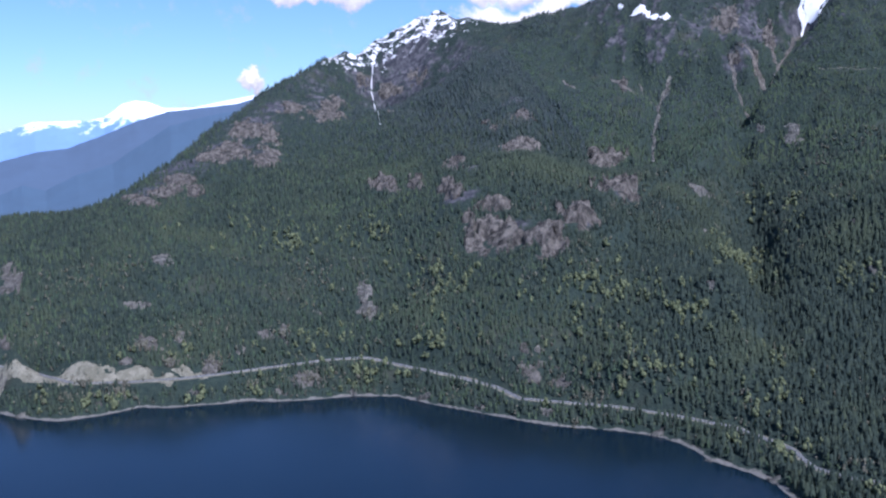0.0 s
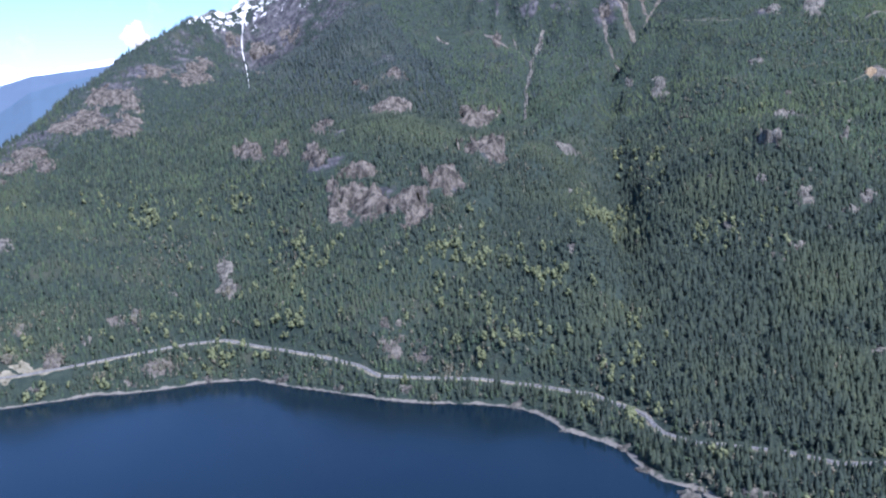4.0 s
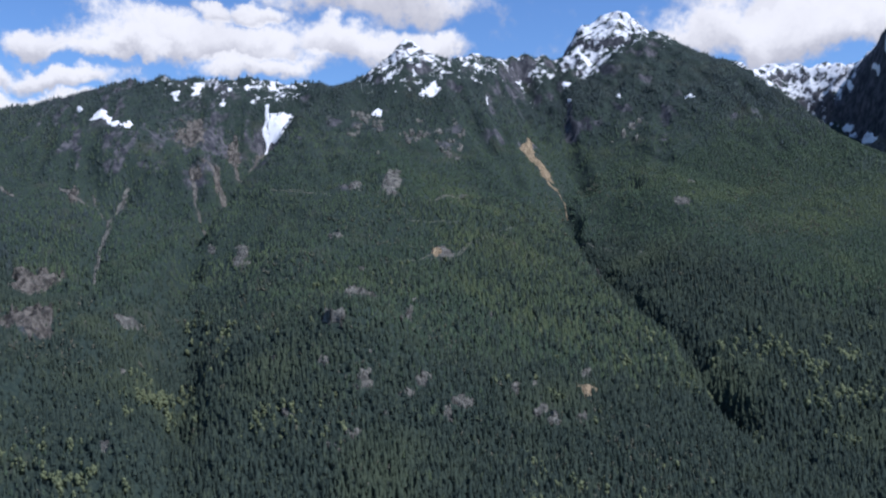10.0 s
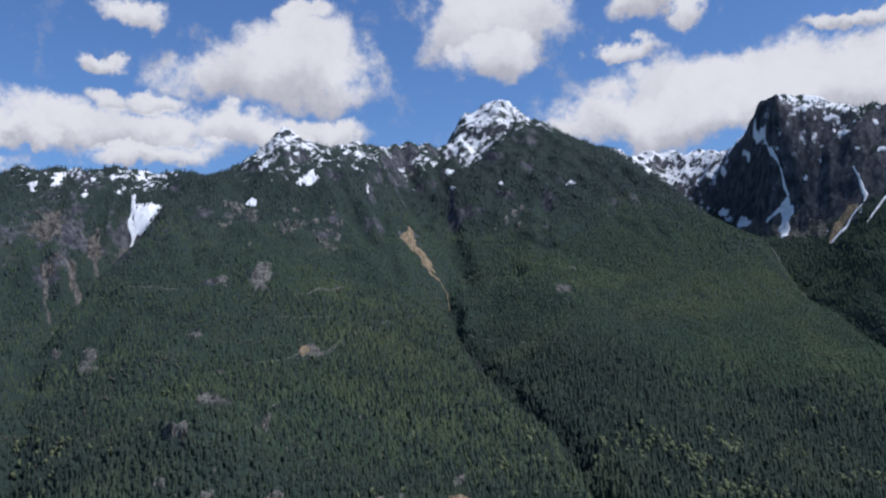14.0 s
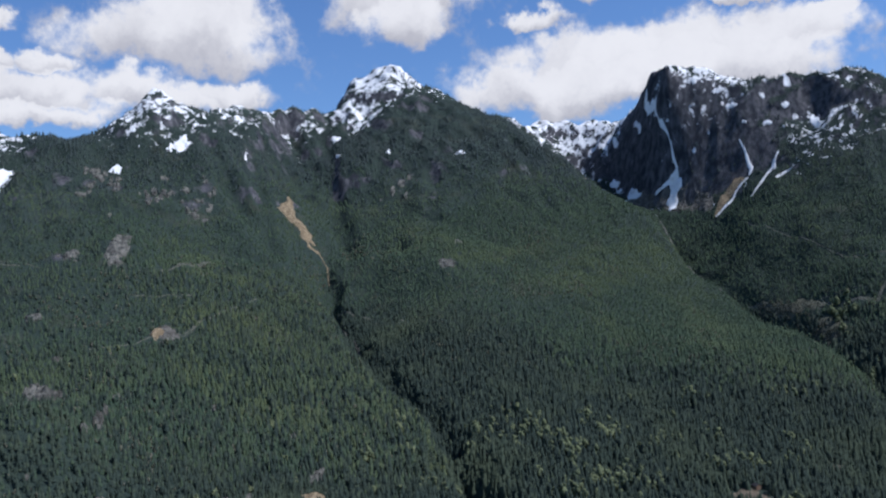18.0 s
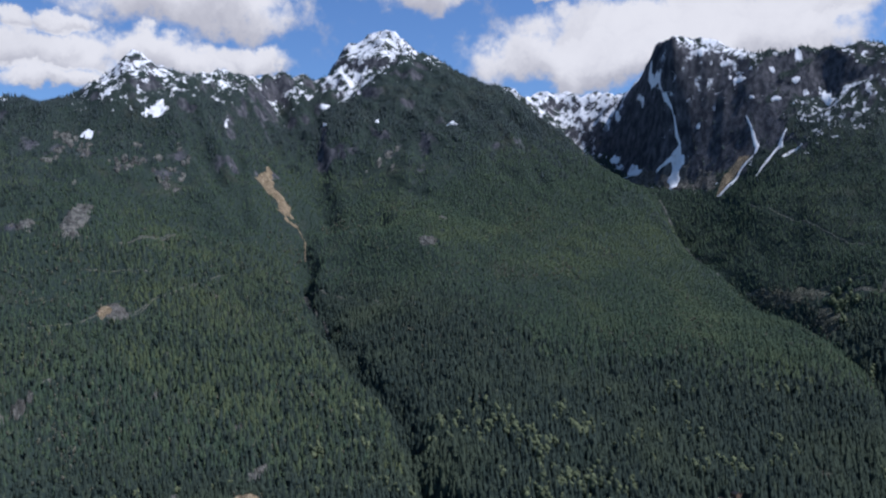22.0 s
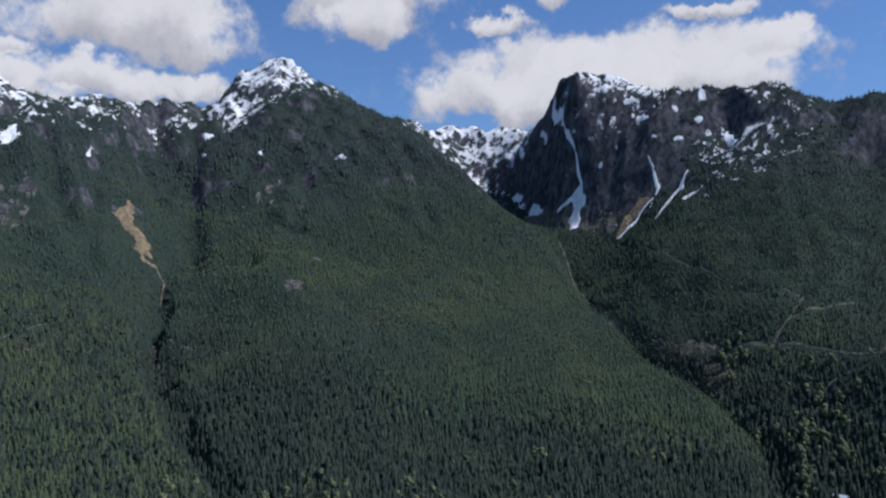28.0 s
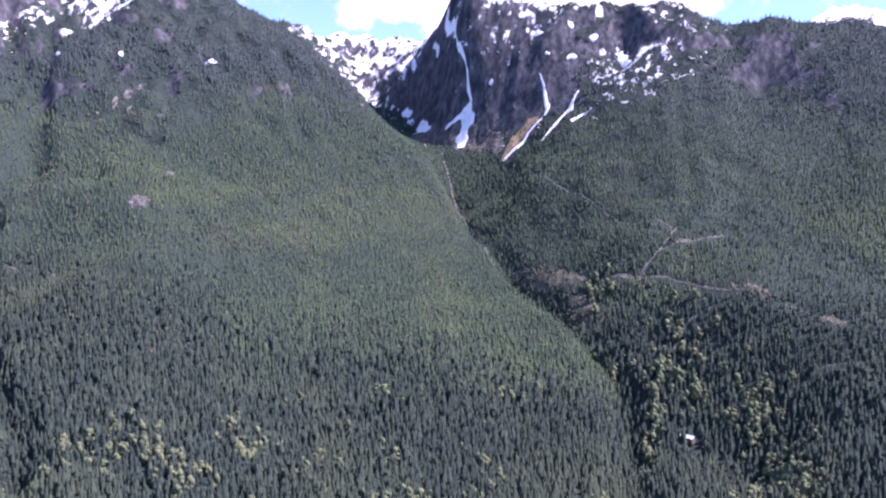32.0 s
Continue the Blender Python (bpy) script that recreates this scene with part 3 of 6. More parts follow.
# steep granite that breaks through the woods
ROCKFIELDS += [(1144, 1946, 42, 0.62), (1182, 1899, 42, 0.62), (1210, 1840, 42, 0.62), (1245, 1748, 42, 0.62), (1302, 1684, 42, 0.62), (1370, 1702, 42, 0.62), (1004, 1544, 42, 0.62), (911, 1581, 42, 0.62), (1885, 1514, 42, 0.62), (-578, 2126, 130, 0.68), (-473, 2204, 120, 0.68), (-434, 2363, 75, 0.62), (-329, 2467, 120, 0.64), (-384, 2163, 75, 0.62), (-633, 1968, 110, 0.62), (-200, 2503, 120, 0.6), (98, 2783, 110, 0.8), (173, 2836, 100, 0.7), (-47, 2768, 110, 0.66), (-70, 1462, 48, 0.7), (-18, 1316, 40, 0.68), (193, 1424, 40, 0.68), (119, 1762, 55, 0.6), (86, 1268, 36, 0.66), (-15, 1630, 50, 0.58), (23, 1268, 36, 0.66), (186, 1357, 34, 0.66), (149, 1822, 55, 0.58), (216, 2089, 60, 0.55), (889, 2170, 80, 0.7), (768, 1985, 60, 0.66), (920, 2110, 70, 0.7), (700, 2100, 90, 0.5), (1951, 1457, 70, 0.5), (1880, 1400, 60, 0.46), (1815, 1374, 50, 0.42), (1900, 1330, 50, 0.42), (2060, 1480, 60, 0.42)]
bare = smooth(0.80 - normals[..., 2], 0.0, 0.30) * smooth(GZ, 420, 640) * 0.75
# bare rock along the ribs
rib_line = np.abs(fbm(MX * 0.84 - MY * 0.54, (-MX * 0.54 - MY * 0.84) * 0.22, 75, 4, 91.0))
bare = np.maximum(bare, 0.62 * smooth(0.16 - rib_line, 0.0, 0.12) * smooth(GZ, 400, 540) * smooth(MX, 380, 560) * (1 - smooth(MX, 1000, 1120)) * (MY > 1850))
for sx, sy, size, much in ROCKFIELDS:
    bare = np.maximum(bare, much * np.exp(-((MX - sx) ** 2 + (MY - sy) ** 2) / size**2))

ground = big_mesh("ground", np.stack([MX, MY, GZ], -1).reshape(-1, 3), grid_faces(len(GX), len(GY)), GROUND)
for key, values in (("snow", snow), ("bare", bare)):
    ground.data.attributes.new(key, "FLOAT", "POINT").data.foreach_set("value", values.astype(np.float32).ravel())
ground.data.polygons.foreach_set("use_smooth", np.ones(len(ground.data.polygons), dtype=bool))
tagged(ground, "steep coastal mountainside of dark forest floor, bare rock and snowy crests", "mountain", kind="structure")

wx, wy = np.meshgrid(np.linspace(-4500, 2200, 60), np.linspace(-4300, 2300, 60), indexing="ij")
water = big_mesh("water", np.stack([wx, wy, 0 * wx + WATER_LEVEL], -1).reshape(-1, 3), grid_faces(60, 60), WATER)
tagged(water, "calm deep blue water of a wide fjord", "water", kind="structure")


# ---- forest ----
clear = np.zeros_like(GZ)  # 1 where no trees stand
leafy = np.zeros_like(GZ)  # 1 where broadleaf trees take the place of firs


def mask_at(field, x, y):
    i = np.clip(np.searchsorted(GX, x), 0, len(GX) - 1)
    j = np.clip(np.searchsorted(GY, y), 0, len(GY) - 1)
    return field[i, j]


FULL_CROWN = ((0.03, 0.62, 0.195), (0.28, 0.85, 0.155), (0.56, 1.0, 0.095))
LEAN_CROWN = ((0.03, 0.76, 0.200), (0.40, 1.0, 0.135))


def conifers(name, x, y, tall, mat, seed, crown=LEAN_CROWN, sides=5):
    """A stand of firs: ragged skirts of branches under a narrow top each, joined into one mesh."""
    rnd = np.random.RandomState(seed)
    n, z = len(x), ground_at(x, y) - 0.6
    turn = rnd.rand(n, 1) * 6.283
    ring = turn + np.arange(sides) * 6.283 / sides
    lean = (rnd.rand(n, 2) - 0.5) * 0.07 * tall[:, None]
    girth = 0.8 + 0.5 * rnd.rand(n, 1)
    verts = []
    for low, top, wide in crown:
        r = tall[:, None] * wide * girth * (0.6 + 0.8 * rnd.rand(n, sides))
        vx, vy = x[:, None] + lean[:, :1] * low + np.cos(ring) * r, y[:, None] + lean[:, 1:] * low + np.sin(ring) * r
        vz = z[:, None] + tall[:, None] * (low + 0.16 * (rnd.rand(n, sides) - 0.5))
        tip = np.stack([x + lean[:, 0] * top, y + lean[:, 1] * top, z + tall * top], -1)
        verts.append(np.concatenate([np.stack([vx, vy, vz], -1), tip[:, None]], 1))
        ring = ring + 0.6
    verts = np.stack(verts, 1).reshape(-1, 3)
    base = np.arange(len(crown) * n)[:, None] * (sides + 1)
    k = np.arange(sides)
    tri = np.stack([k, (k + 1) % sides, np.full(sides, sides)], -1)
    return big_mesh(name, verts, (base[:, :, None] + tri[None]).reshape(-1, 3), mat)


def broadleaves(name, x, y, tall, mat, seed, clumps=4):
    """Rounded, ragged crowns of a few clumps on each tree."""
    rnd = np.random.RandomState(seed)
    bm = bmesh.new()
    bmesh.ops.create_icosphere(bm, subdivisions=1, radius=1.0)
    ball = np.array([v.co[:] for v in bm.verts])
    bm.verts.index_update()
    tri = np.array([[v.index for v in f.verts] for f in bm.faces])
    bm.free()
    n, z = len(x), ground_at(x, y)
    parts = []
    for k in range(clumps):
        up = (k + 0.5) / clumps
        size = tall * (0.13 + 0.10 * rnd.rand(n)) * (1.2 - 0.35 * up)
        out = tall * 0.30 * (1.1 - 0.7 * up) * np.sqrt(rnd.rand(n))
        way = rnd.rand(n) * 6.283
        mid = np.stack([x + np.cos(way) * out, y + np.sin(way) * out, z + tall * (0.18 + 0.68 * up + 0.08 * rnd.rand(n))], -1)
        shape = ball[None] * (0.55 + 0.9 * rnd.rand(n, len(ball), 1)) * size[:, None, None] * np.array([1.0, 1.0, 1.25])
        parts.append(mid[:, None] + shape)
    verts = np.concatenate(parts, 0).reshape(-1, 3)
    faces = (np.arange(clumps * n)[:, None, None] * len(ball) + tri[None]).reshape(-1, 3)
    return big_mesh(name, verts, faces, mat)


def scatter(x0, x1, y0, y1, step, seed):
    rnd = np.random.RandomState(seed)
    gx, gy = np.meshgrid(np.arange(x0, x1, step), np.arange(y0, y1, step), indexing="ij")
    return (gx + (rnd.rand(*gx.shape) - 0.5) * step * 1.5).ravel(), (gy + (rnd.rand(*gy.shape) - 0.5) * step * 1.5).ravel()


def wooded(x, y, seed):
    """Where trees grow: on land, off the road, the rock and the snow, on the slopes that face the fjord."""
    rnd = np.random.RandomState(seed)
    z, nrm = ground_at(x, y), slope_at(x, y)
    d, _ = line_distance(x, y, ROAD)
    facing = np.full(len(x), -1.0)
    for out_x, out_z in ((-400, 330), (430, 460)):
        to = np.stack([out_x - x, 0 - y, out_z - z], -1)
        facing = np.maximum(facing, (nrm * to).sum(-1) / np.linalg.norm(to, axis=-1))
    keep = (z > 2.6) & (d > 9.5) & (facing > -0.12) & (mask_at(clear, x, y) < 0.5)
    keep &= rnd.rand(len(x)) > np.minimum(0.96, mask_at(bare, x, y) * 1.35)
    keep &= rnd.rand(len(x)) > smooth(mask_at(snow, x, y), 0.15, 0.55)
    keep &= rnd.rand(len(x)) > smooth(z, 780, 1070) * 0.85
    return keep, z

# ---- patches and strips that lie on the slopes ----
def clear_blob(x, y, ux, uy, vx, vy, seed, keep=0.0):
    """Take the trees off an oval of the slope with a ragged rim."""
    det = ux * vy - uy * vx
    far = 1.7 * (math.hypot(ux, uy) + math.hypot(vx, vy))
    box_x = slice(*np.searchsorted(GX, (x - far, x + far)))
    box_y = slice(*np.searchsorted(GY, (y - far, y + far)))
    mx, my = MX[box_x, box_y], MY[box_x, box_y]
    dx, dy = mx - x, my - y
    a, b = (dx * vy - dy * vx) / det, (dy * ux - dx * uy) / det
    r = np.hypot(a, b) + 0.9 * fbm(mx, my, 0.75 * max(math.hypot(ux, uy), math.hypot(vx, vy)), 5, seed) + 0.35 * fbm(mx, my, 17, 2, seed)
    clear[box_x, box_y][r < 1.0 - keep] = 1.0


def outcrop(x, y, ux, uy, vx, vy, lift, mat, name, label, category, group="", keep=0.12, slit=0.0, bench=0.0):
    """A ragged knob, slab or field that stands out of the slope: broken steps, sunk rim."""
    seed = (x * 7 + y * 3) % 97
    clear_blob(x, y, ux, uy, vx, vy, seed, keep)
    size = max(math.hypot(ux, uy), math.hypot(vx, vy))
    n = int(min(48, max(26, size / 1.1)))
    a, b = np.meshgrid(np.linspace(-1.3, 1.3, n), np.linspace(-1.3, 1.3, n), indexing="ij")
    px, py = x + a * ux + b * vx, y + a * uy + b * vy
    r = np.hypot(a, b) + 0.95 * fbm(px, py, size * 0.75, 5, seed) + max(0.0, keep - 0.1) * 2.4 * fbm(px, py, 15, 3, seed + 9)
    r = r + 0.55 * fbm(px, py, max(5.0, size * 0.3), 3, seed + 4)
    along_u, along_v = a * math.hypot(ux, uy), b * math.hypot(vx, vy)
    rib = fbm(along_u, along_v * 0.3, 13, 4, seed + 6)  # cracks that run down the face
    r = r + slit * np.maximum(rib, -0.1)
    rise = smooth(1.08 - r, 0.0, 0.35)
    step = np.floor((fbm(px, py, 16, 4, seed + 3) + 1) * 4) / 4 + 0.5 * fbm(px, py, 7, 2, seed)
    jig = 1.6 * min(1.0, size / 20)
    rnd = np.random.RandomState(int(seed) + 5)
    px, py = px + (rnd.rand(n, n) - 0.5) * jig, py + (rnd.rand(n, n) - 0.5) * jig
    front = np.clip(0.5 + 0.55 * b + 0.35 * fbm(px, py, size * 0.5, 3, seed + 2), 0, 1)  # a bench that ends in a steep front
    front = np.floor(front * 3.2) / 3.2 * 0.6 + 0.4 * front
    pz = ground_at(px, py) - 2.5 + rise * (2.8 + lift * (0.25 + 0.6 * step + 1.6 * slit * rib + bench * (front - 0.3)))
    used = (r < 1.2).ravel()
    faces = grid_faces(n, n)
    faces = faces[used[faces].all(1)]
    if len(faces) < 4:
        return None
    keep_ids, inverse = np.unique(faces, return_inverse=True)
    ob = big_mesh(name, np.stack([px, py, pz], -1).reshape(-1, 3)[keep_ids], inverse.reshape(faces.shape), mat)
    return tagged(ob, label, category, group)


def strip(line, widths, mat, name, label, category, group="", lift=1.0, margin=1.5, ragged=0.35, kind=""):
    """A band that follows the slope along a line in plan, with a width at each point."""
    pts, wid = [], []
    for (ax, ay), (bx, by), wa, wb in zip(line[:-1], line[1:], widths[:-1], widths[1:]):
        k = max(2, int(math.hypot(bx - ax, by - ay) / 4.5))
        for i in range(k):
            pts.append((ax + (bx - ax) * i / k, ay + (by - ay) * i / k)), wid.append(wa + (wb - wa) * i / k)
    pts.append(line[-1]), wid.append(widths[-1])
    pts, wid = np.array(pts, float), np.array(wid, float)
    run = np.gradient(pts, axis=0)
    side = np.stack([-run[:, 1], run[:, 0]], -1) / (np.linalg.norm(run, axis=1)[:, None] + 1e-9)
    bend = fbm(pts[:, 0], pts[:, 1], 30, 3, 4.0)
    pts = pts + side * (bend * wid * ragged)[:, None]
    cross = np.linspace(-1, 1, 13)
    rim = 1 + 1.5 * ragged * np.where(cross[None] > 0, fbm(pts[:, 1], pts[:, 0], 22, 4, 8.0)[:, None], fbm(pts[:, 0], pts[:, 1], 22, 4, 14.0)[:, None])
    rim = rim + 0.9 * ragged * np.where(cross[None] > 0, fbm(pts[:, 1], pts[:, 0], 8, 2, 18.0)[:, None], fbm(pts[:, 0], pts[:, 1], 8, 2, 24.0)[:, None])
    rim = np.maximum(rim, 0.12)
    px = pts[:, None, 0] + side[:, None, 0] * cross * wid[:, None] * rim / 2
    py = pts[:, None, 1] + side[:, None, 1] * cross * wid[:, None] * rim / 2
    pz = ground_at(px, py) + lift * (1 - 0.9 * cross**4) + 0.25 * lift * fbm(px, py, 8, 3)
    ob = big_mesh(name, np.stack([px, py, pz], -1).reshape(-1, 3), grid_faces(*px.shape), mat)
    ob.data.polygons.foreach_set("use_smooth", np.ones(len(ob.data.polygons), dtype=bool))
    lo, hi = pts.min(0) - 40, pts.max(0) + 40
    box_x, box_y = slice(*np.searchsorted(GX, (lo[0], hi[0]))), slice(*np.searchsorted(GY, (lo[1], hi[1])))
    d, across = line_distance(MX[box_x, box_y], MY[box_x, box_y], [(float(p[0]), float(p[1]), float(w)) for p, w in zip(pts[::3], wid[::3])] + [(float(pts[-1][0]), float(pts[-1][1]), float(wid[-1]))])
    clear[box_x, box_y][d < np.maximum(across / 2 + margin, 3.2)] = 1.0
    return tagged(ob, label, category, group, kind)


# the coast road: gravel bed, asphalt on it
road_line = [p[:2] for p in along(ROAD, 40)]
strip(road_line, [10.0] * len(road_line), GRAVEL, "road_verge", "pale gravel verge of the coast road", "verge", lift=1.0, margin=2.0, ragged=0.25, kind="structure")
strip(road_line, [7.0] * len(road_line), ASPHALT, "road", "two-lane grey asphalt coast road above the shore", "road", lift=1.7, margin=2.0, ragged=0.02, kind="structure")

CLIFF_GROUP, KNOB_GROUP, SNOW_GROUP = "granite cliffs on the bench", "bare knobs on the spur", "snow patches below the crest"
outcrop(-48, 1310, 46.2, -38.4, 12.3, 40.4, 9, CLIFF, "rock_cliff", "broad pinkish granite cliff above dark conifers", "cliff", CLIFF_GROUP, 0.16, 0.55, 2.2)
outcrop(3, 1233, 23.2, -20.8, 11.3, 31.6, 9, CLIFF, "rock_cliff", "broad pinkish granite cliff above dark conifers", "cliff", CLIFF_GROUP, 0.16, 0.55, 2.2)
outcrop(-77, 1517, 14.8, -51.4, 18.5, 76.9, 9, CLIFF, "rock_cliff", "broad pinkish granite cliff above dark conifers", "cliff", CLIFF_GROUP, 0.16, 0.55, 2.2)
outcrop(180, 1381, 29.2, -8.5, 10.1, 46.0, 9, CLIFF, "rock_cliff", "broad pinkish granite cliff above dark conifers", "cliff", CLIFF_GROUP, 0.16, 0.55, 2.2)
outcrop(300, 1710, 44.0, 2.9, 6.7, 30.2, 9, CLIFF, "rock_cliff", "broad pinkish granite cliff above dark conifers", "cliff", CLIFF_GROUP, 0.16, 0.55, 2.2)
outcrop(146, 1807, 34.7, -11.0, 20.3, 63.3, 9, CLIFF, "rock_cliff", "broad pinkish granite cliff above dark conifers", "cliff", CLIFF_GROUP, 0.16, 0.55, 2.2)
outcrop(75, 1274, 24.3, -9.7, 10.1, 25.1, 9, CLIFF, "rock_cliff", "broad pinkish granite cliff above dark conifers", "cliff", CLIFF_GROUP, 0.16, 0.55, 2.2)
outcrop(-162, 1746, 22.4, -42.2, 7.2, 44.2, 8, CLIFF, "rock_cliff", "small broken granite cliff between the trees", "cliff", CLIFF_GROUP, 0.12, 0.55, 2.2)
outcrop(-109, 1684, 12.4, -25.7, 7.8, 39.4, 8, CLIFF, "rock_cliff", "small broken granite cliff between the trees", "cliff", CLIFF_GROUP, 0.12, 0.55, 2.2)
outcrop(9, 1209, 16.7, -12.4, 8.7, 23.6, 8, CLIFF, "rock_cliff", "small broken granite cliff between the trees", "cliff", CLIFF_GROUP, 0.12, 0.55, 2.2)
outcrop(79, 1282, 16.3, -6.5, 8.5, 21.2, 8, CLIFF, "rock_cliff", "small broken granite cliff between the trees", "cliff", CLIFF_GROUP, 0.12, 0.55, 2.2)
outcrop(-80, 1379, 8.0, -6.2, 2.8, 10.3, 8, CLIFF, "rock_cliff", "small broken granite cliff between the trees", "cliff", CLIFF_GROUP, 0.12, 0.55, 2.2)
outcrop(-39, 1386, 21.2, -14.3, 3.0, 10.0, 8, CLIFF, "rock_cliff", "small broken granite cliff between the trees", "cliff", CLIFF_GROUP, 0.12, 0.55, 2.2)
outcrop(57, 1325, 6.1, -4.4, 6.5, 17.5, 8, CLIFF, "rock_cliff", "small broken granite cliff between the trees", "cliff", CLIFF_GROUP, 0.12, 0.55, 2.2)
outcrop(-16, 1760, 12.9, -39.3, 6.6, 27.4, 8, CLIFF, "rock_cliff", "small broken granite cliff between the trees", "cliff", CLIFF_GROUP, 0.12, 0.55, 2.2)
outcrop(-217, 2405, 53.1, 13.4, 5.6, 56.2, 7, CLIFF, "rock_band", "weathered brown rock band on the western face", "rock band", "", 0.12, 0.5)
outcrop(-177, 2525, 31.1, 21.0, 6.6, 59.0, 7, CLIFF, "rock_band", "weathered brown rock band on the western face", "rock band", "", 0.12, 0.5)
outcrop(-415, 2343, 57.6, -20.3, 1.6, 53.4, 7, CLIFF, "rock_band", "weathered brown rock band on the western face", "rock band", "", 0.12, 0.5)
outcrop(-383, 2151, 35.0, 5.2, 2.6, 66.2, 7, CLIFF, "rock_band", "weathered brown rock band on the western face", "rock band", "", 0.12, 0.5)
outcrop(-508, 2171, 45.5, -18.4, -1.5, 76.2, 7, CLIFF, "rock_band", "weathered brown rock band on the western face", "rock band", "", 0.12, 0.5)
outcrop(-462, 2220, 35.6, -17.5, 0.2, 69.2, 7, CLIFF, "rock_band", "weathered brown rock band on the western face", "rock band", "", 0.12, 0.5)
outcrop(-577, 2005, 40.5, -29.1, -3.5, 62.6, 7, CLIFF, "rock_band", "weathered brown rock band on the western face", "rock band", "", 0.12, 0.5)
outcrop(-594, 1927, 36.4, -21.0, -3.0, 45.2, 7, CLIFF, "rock_band", "weathered brown rock band on the western face", "rock band", "", 0.12, 0.5)
outcrop(-648, 1901, 38.6, -39.9, -4.5, 44.6, 7, CLIFF, "rock_band", "weathered brown rock band on the western face", "rock band", "", 0.12, 0.5)
outcrop(-537, 1915, 19.0, -9.0, -1.4, 37.4, 7, CLIFF, "rock_band", "weathered brown rock band on the western face", "rock band", "", 0.12, 0.5)
outcrop(-371, 2271, 30.9, -6.8, 1.9, 37.8, 7, CLIFF, "rock_band", "weathered brown rock band on the western face", "rock band", "", 0.12, 0.5)
outcrop(126, 2004, 10.2, -13.2, 4.9, 17.2, 7, CLIFF, "rock_band", "weathered brown rock band on the western face", "rock band", "", 0.12, 0.5)
outcrop(-296, 2454, 37.6, 10.0, 3.3, 47.8, 7, CLIFF, "rock_band", "weathered brown rock band on the western face", "rock band", "", 0.12, 0.5)
outcrop(32, 2709, 40.2, -35.1, 4.3, 20.1, 5, CLIFF, "grey_cliff", "dark grey rock face below the snowy summit", "cliff", "", 0.3, 0.9)
outcrop(103, 2697, 21.9, -24.6, 7.9, 34.8, 5, CLIFF, "grey_cliff", "dark grey rock face below the snowy summit", "cliff", "", 0.3, 0.9)
outcrop(-63, 2776, 26.2, 8.7, 4.6, 28.0, 5, CLIFF, "grey_cliff", "dark grey rock face below the snowy summit", "cliff", "", 0.3, 0.9)
outcrop(-44, 2367, 8.9, -33.8, 5.4, 24.4, 5, CLIFF, "grey_cliff", "dark grey rock face below the snowy summit", "cliff", "", 0.3, 0.9)
outcrop(-257, 1342, 15.0, -8.0, 3.5, 23.5, 4, GREY_ROCK, "bare_patch", "pale bare patch of rock in the lower forest", "bare rock", "", 0.12, 0.25)
outcrop(-263, 1290, 13.6, -7.8, 3.6, 23.9, 4, GREY_ROCK, "bare_patch", "pale bare patch of rock in the lower forest", "bare rock", "", 0.12, 0.25)
outcrop(-390, 1224, 7.0, -0.3, 1.7, 30.3, 4, GREY_ROCK, "bare_patch", "pale bare patch of rock in the lower forest", "bare rock", "", 0.12, 0.25)
outcrop(-571, 1451, 15.2, -4.6, -2.7, 34.2, 4, GREY_ROCK, "bare_patch", "pale bare patch of rock in the lower forest", "bare rock", "", 0.12, 0.25)
outcrop(-597, 1327, 16.3, -4.1, -1.2, 12.9, 4, GREY_ROCK, "bare_patch", "pale bare patch of rock in the lower forest", "bare rock", "", 0.12, 0.25)
outcrop(-451, 1189, 6.7, 0.0, 0.1, 13.2, 4, GREY_ROCK, "bare_patch", "pale bare patch of rock in the lower forest", "bare rock", "", 0.12, 0.25)
outcrop(-532, 1233, 10.0, -3.3, -0.6, 13.3, 3, TALUS, "scree_patch", "brownish scree patch with dead scrub", "scree", "", 0.12, 0.25)
outcrop(-578, 1224, 17.8, -2.2, -1.9, 21.7, 3, TALUS, "scree_patch", "brownish scree patch with dead scrub", "scree", "", 0.12, 0.25)
outcrop(-810, 1504, 23.8, -14.7, -11.5, 53.4, 3, TALUS, "scree_patch", "brownish scree patch with dead scrub", "scree", "", 0.12, 0.25)
outcrop(-102, 989, 18.9, -4.2, 4.6, 13.3, 3, TALUS, "scree_patch", "brownish scree patch with dead scrub", "scree", "", 0.12, 0.25)
outcrop(-75, 969, 7.5, -10.9, 6.8, 18.3, 3, TALUS, "scree_patch", "brownish scree patch with dead scrub", "scree", "", 0.12, 0.25)
outcrop(-368, 1111, 25.7, -3.8, 1.7, 18.8, 3, TALUS, "scree_patch", "brownish scree patch with dead scrub", "scree", "", 0.12, 0.25)
outcrop(-418, 1225, 10.9, -2.2, 0.5, 15.0, 3, TALUS, "scree_patch", "brownish scree patch with dead scrub", "scree", "", 0.12, 0.25)
outcrop(-490, 1156, 12.9, 0.4, -0.3, 18.0, 3, TALUS, "scree_patch", "brownish scree patch with dead scrub", "scree", "", 0.12, 0.25)
outcrop(-544, 1174, 7.2, -1.4, -0.5, 9.1, 3, TALUS, "scree_patch", "brownish scree patch with dead scrub", "scree", "", 0.12, 0.25)
outcrop(-598, 1185, 10.2, -2.7, -1.1, 11.0, 3, TALUS, "scree_patch", "brownish scree patch with dead scrub", "scree", "", 0.12, 0.25)
outcrop(-340, 1298, 6.7, -0.5, 1.3, 15.0, 3, TALUS, "scree_patch", "brownish scree patch with dead scrub", "scree", "", 0.12, 0.25)
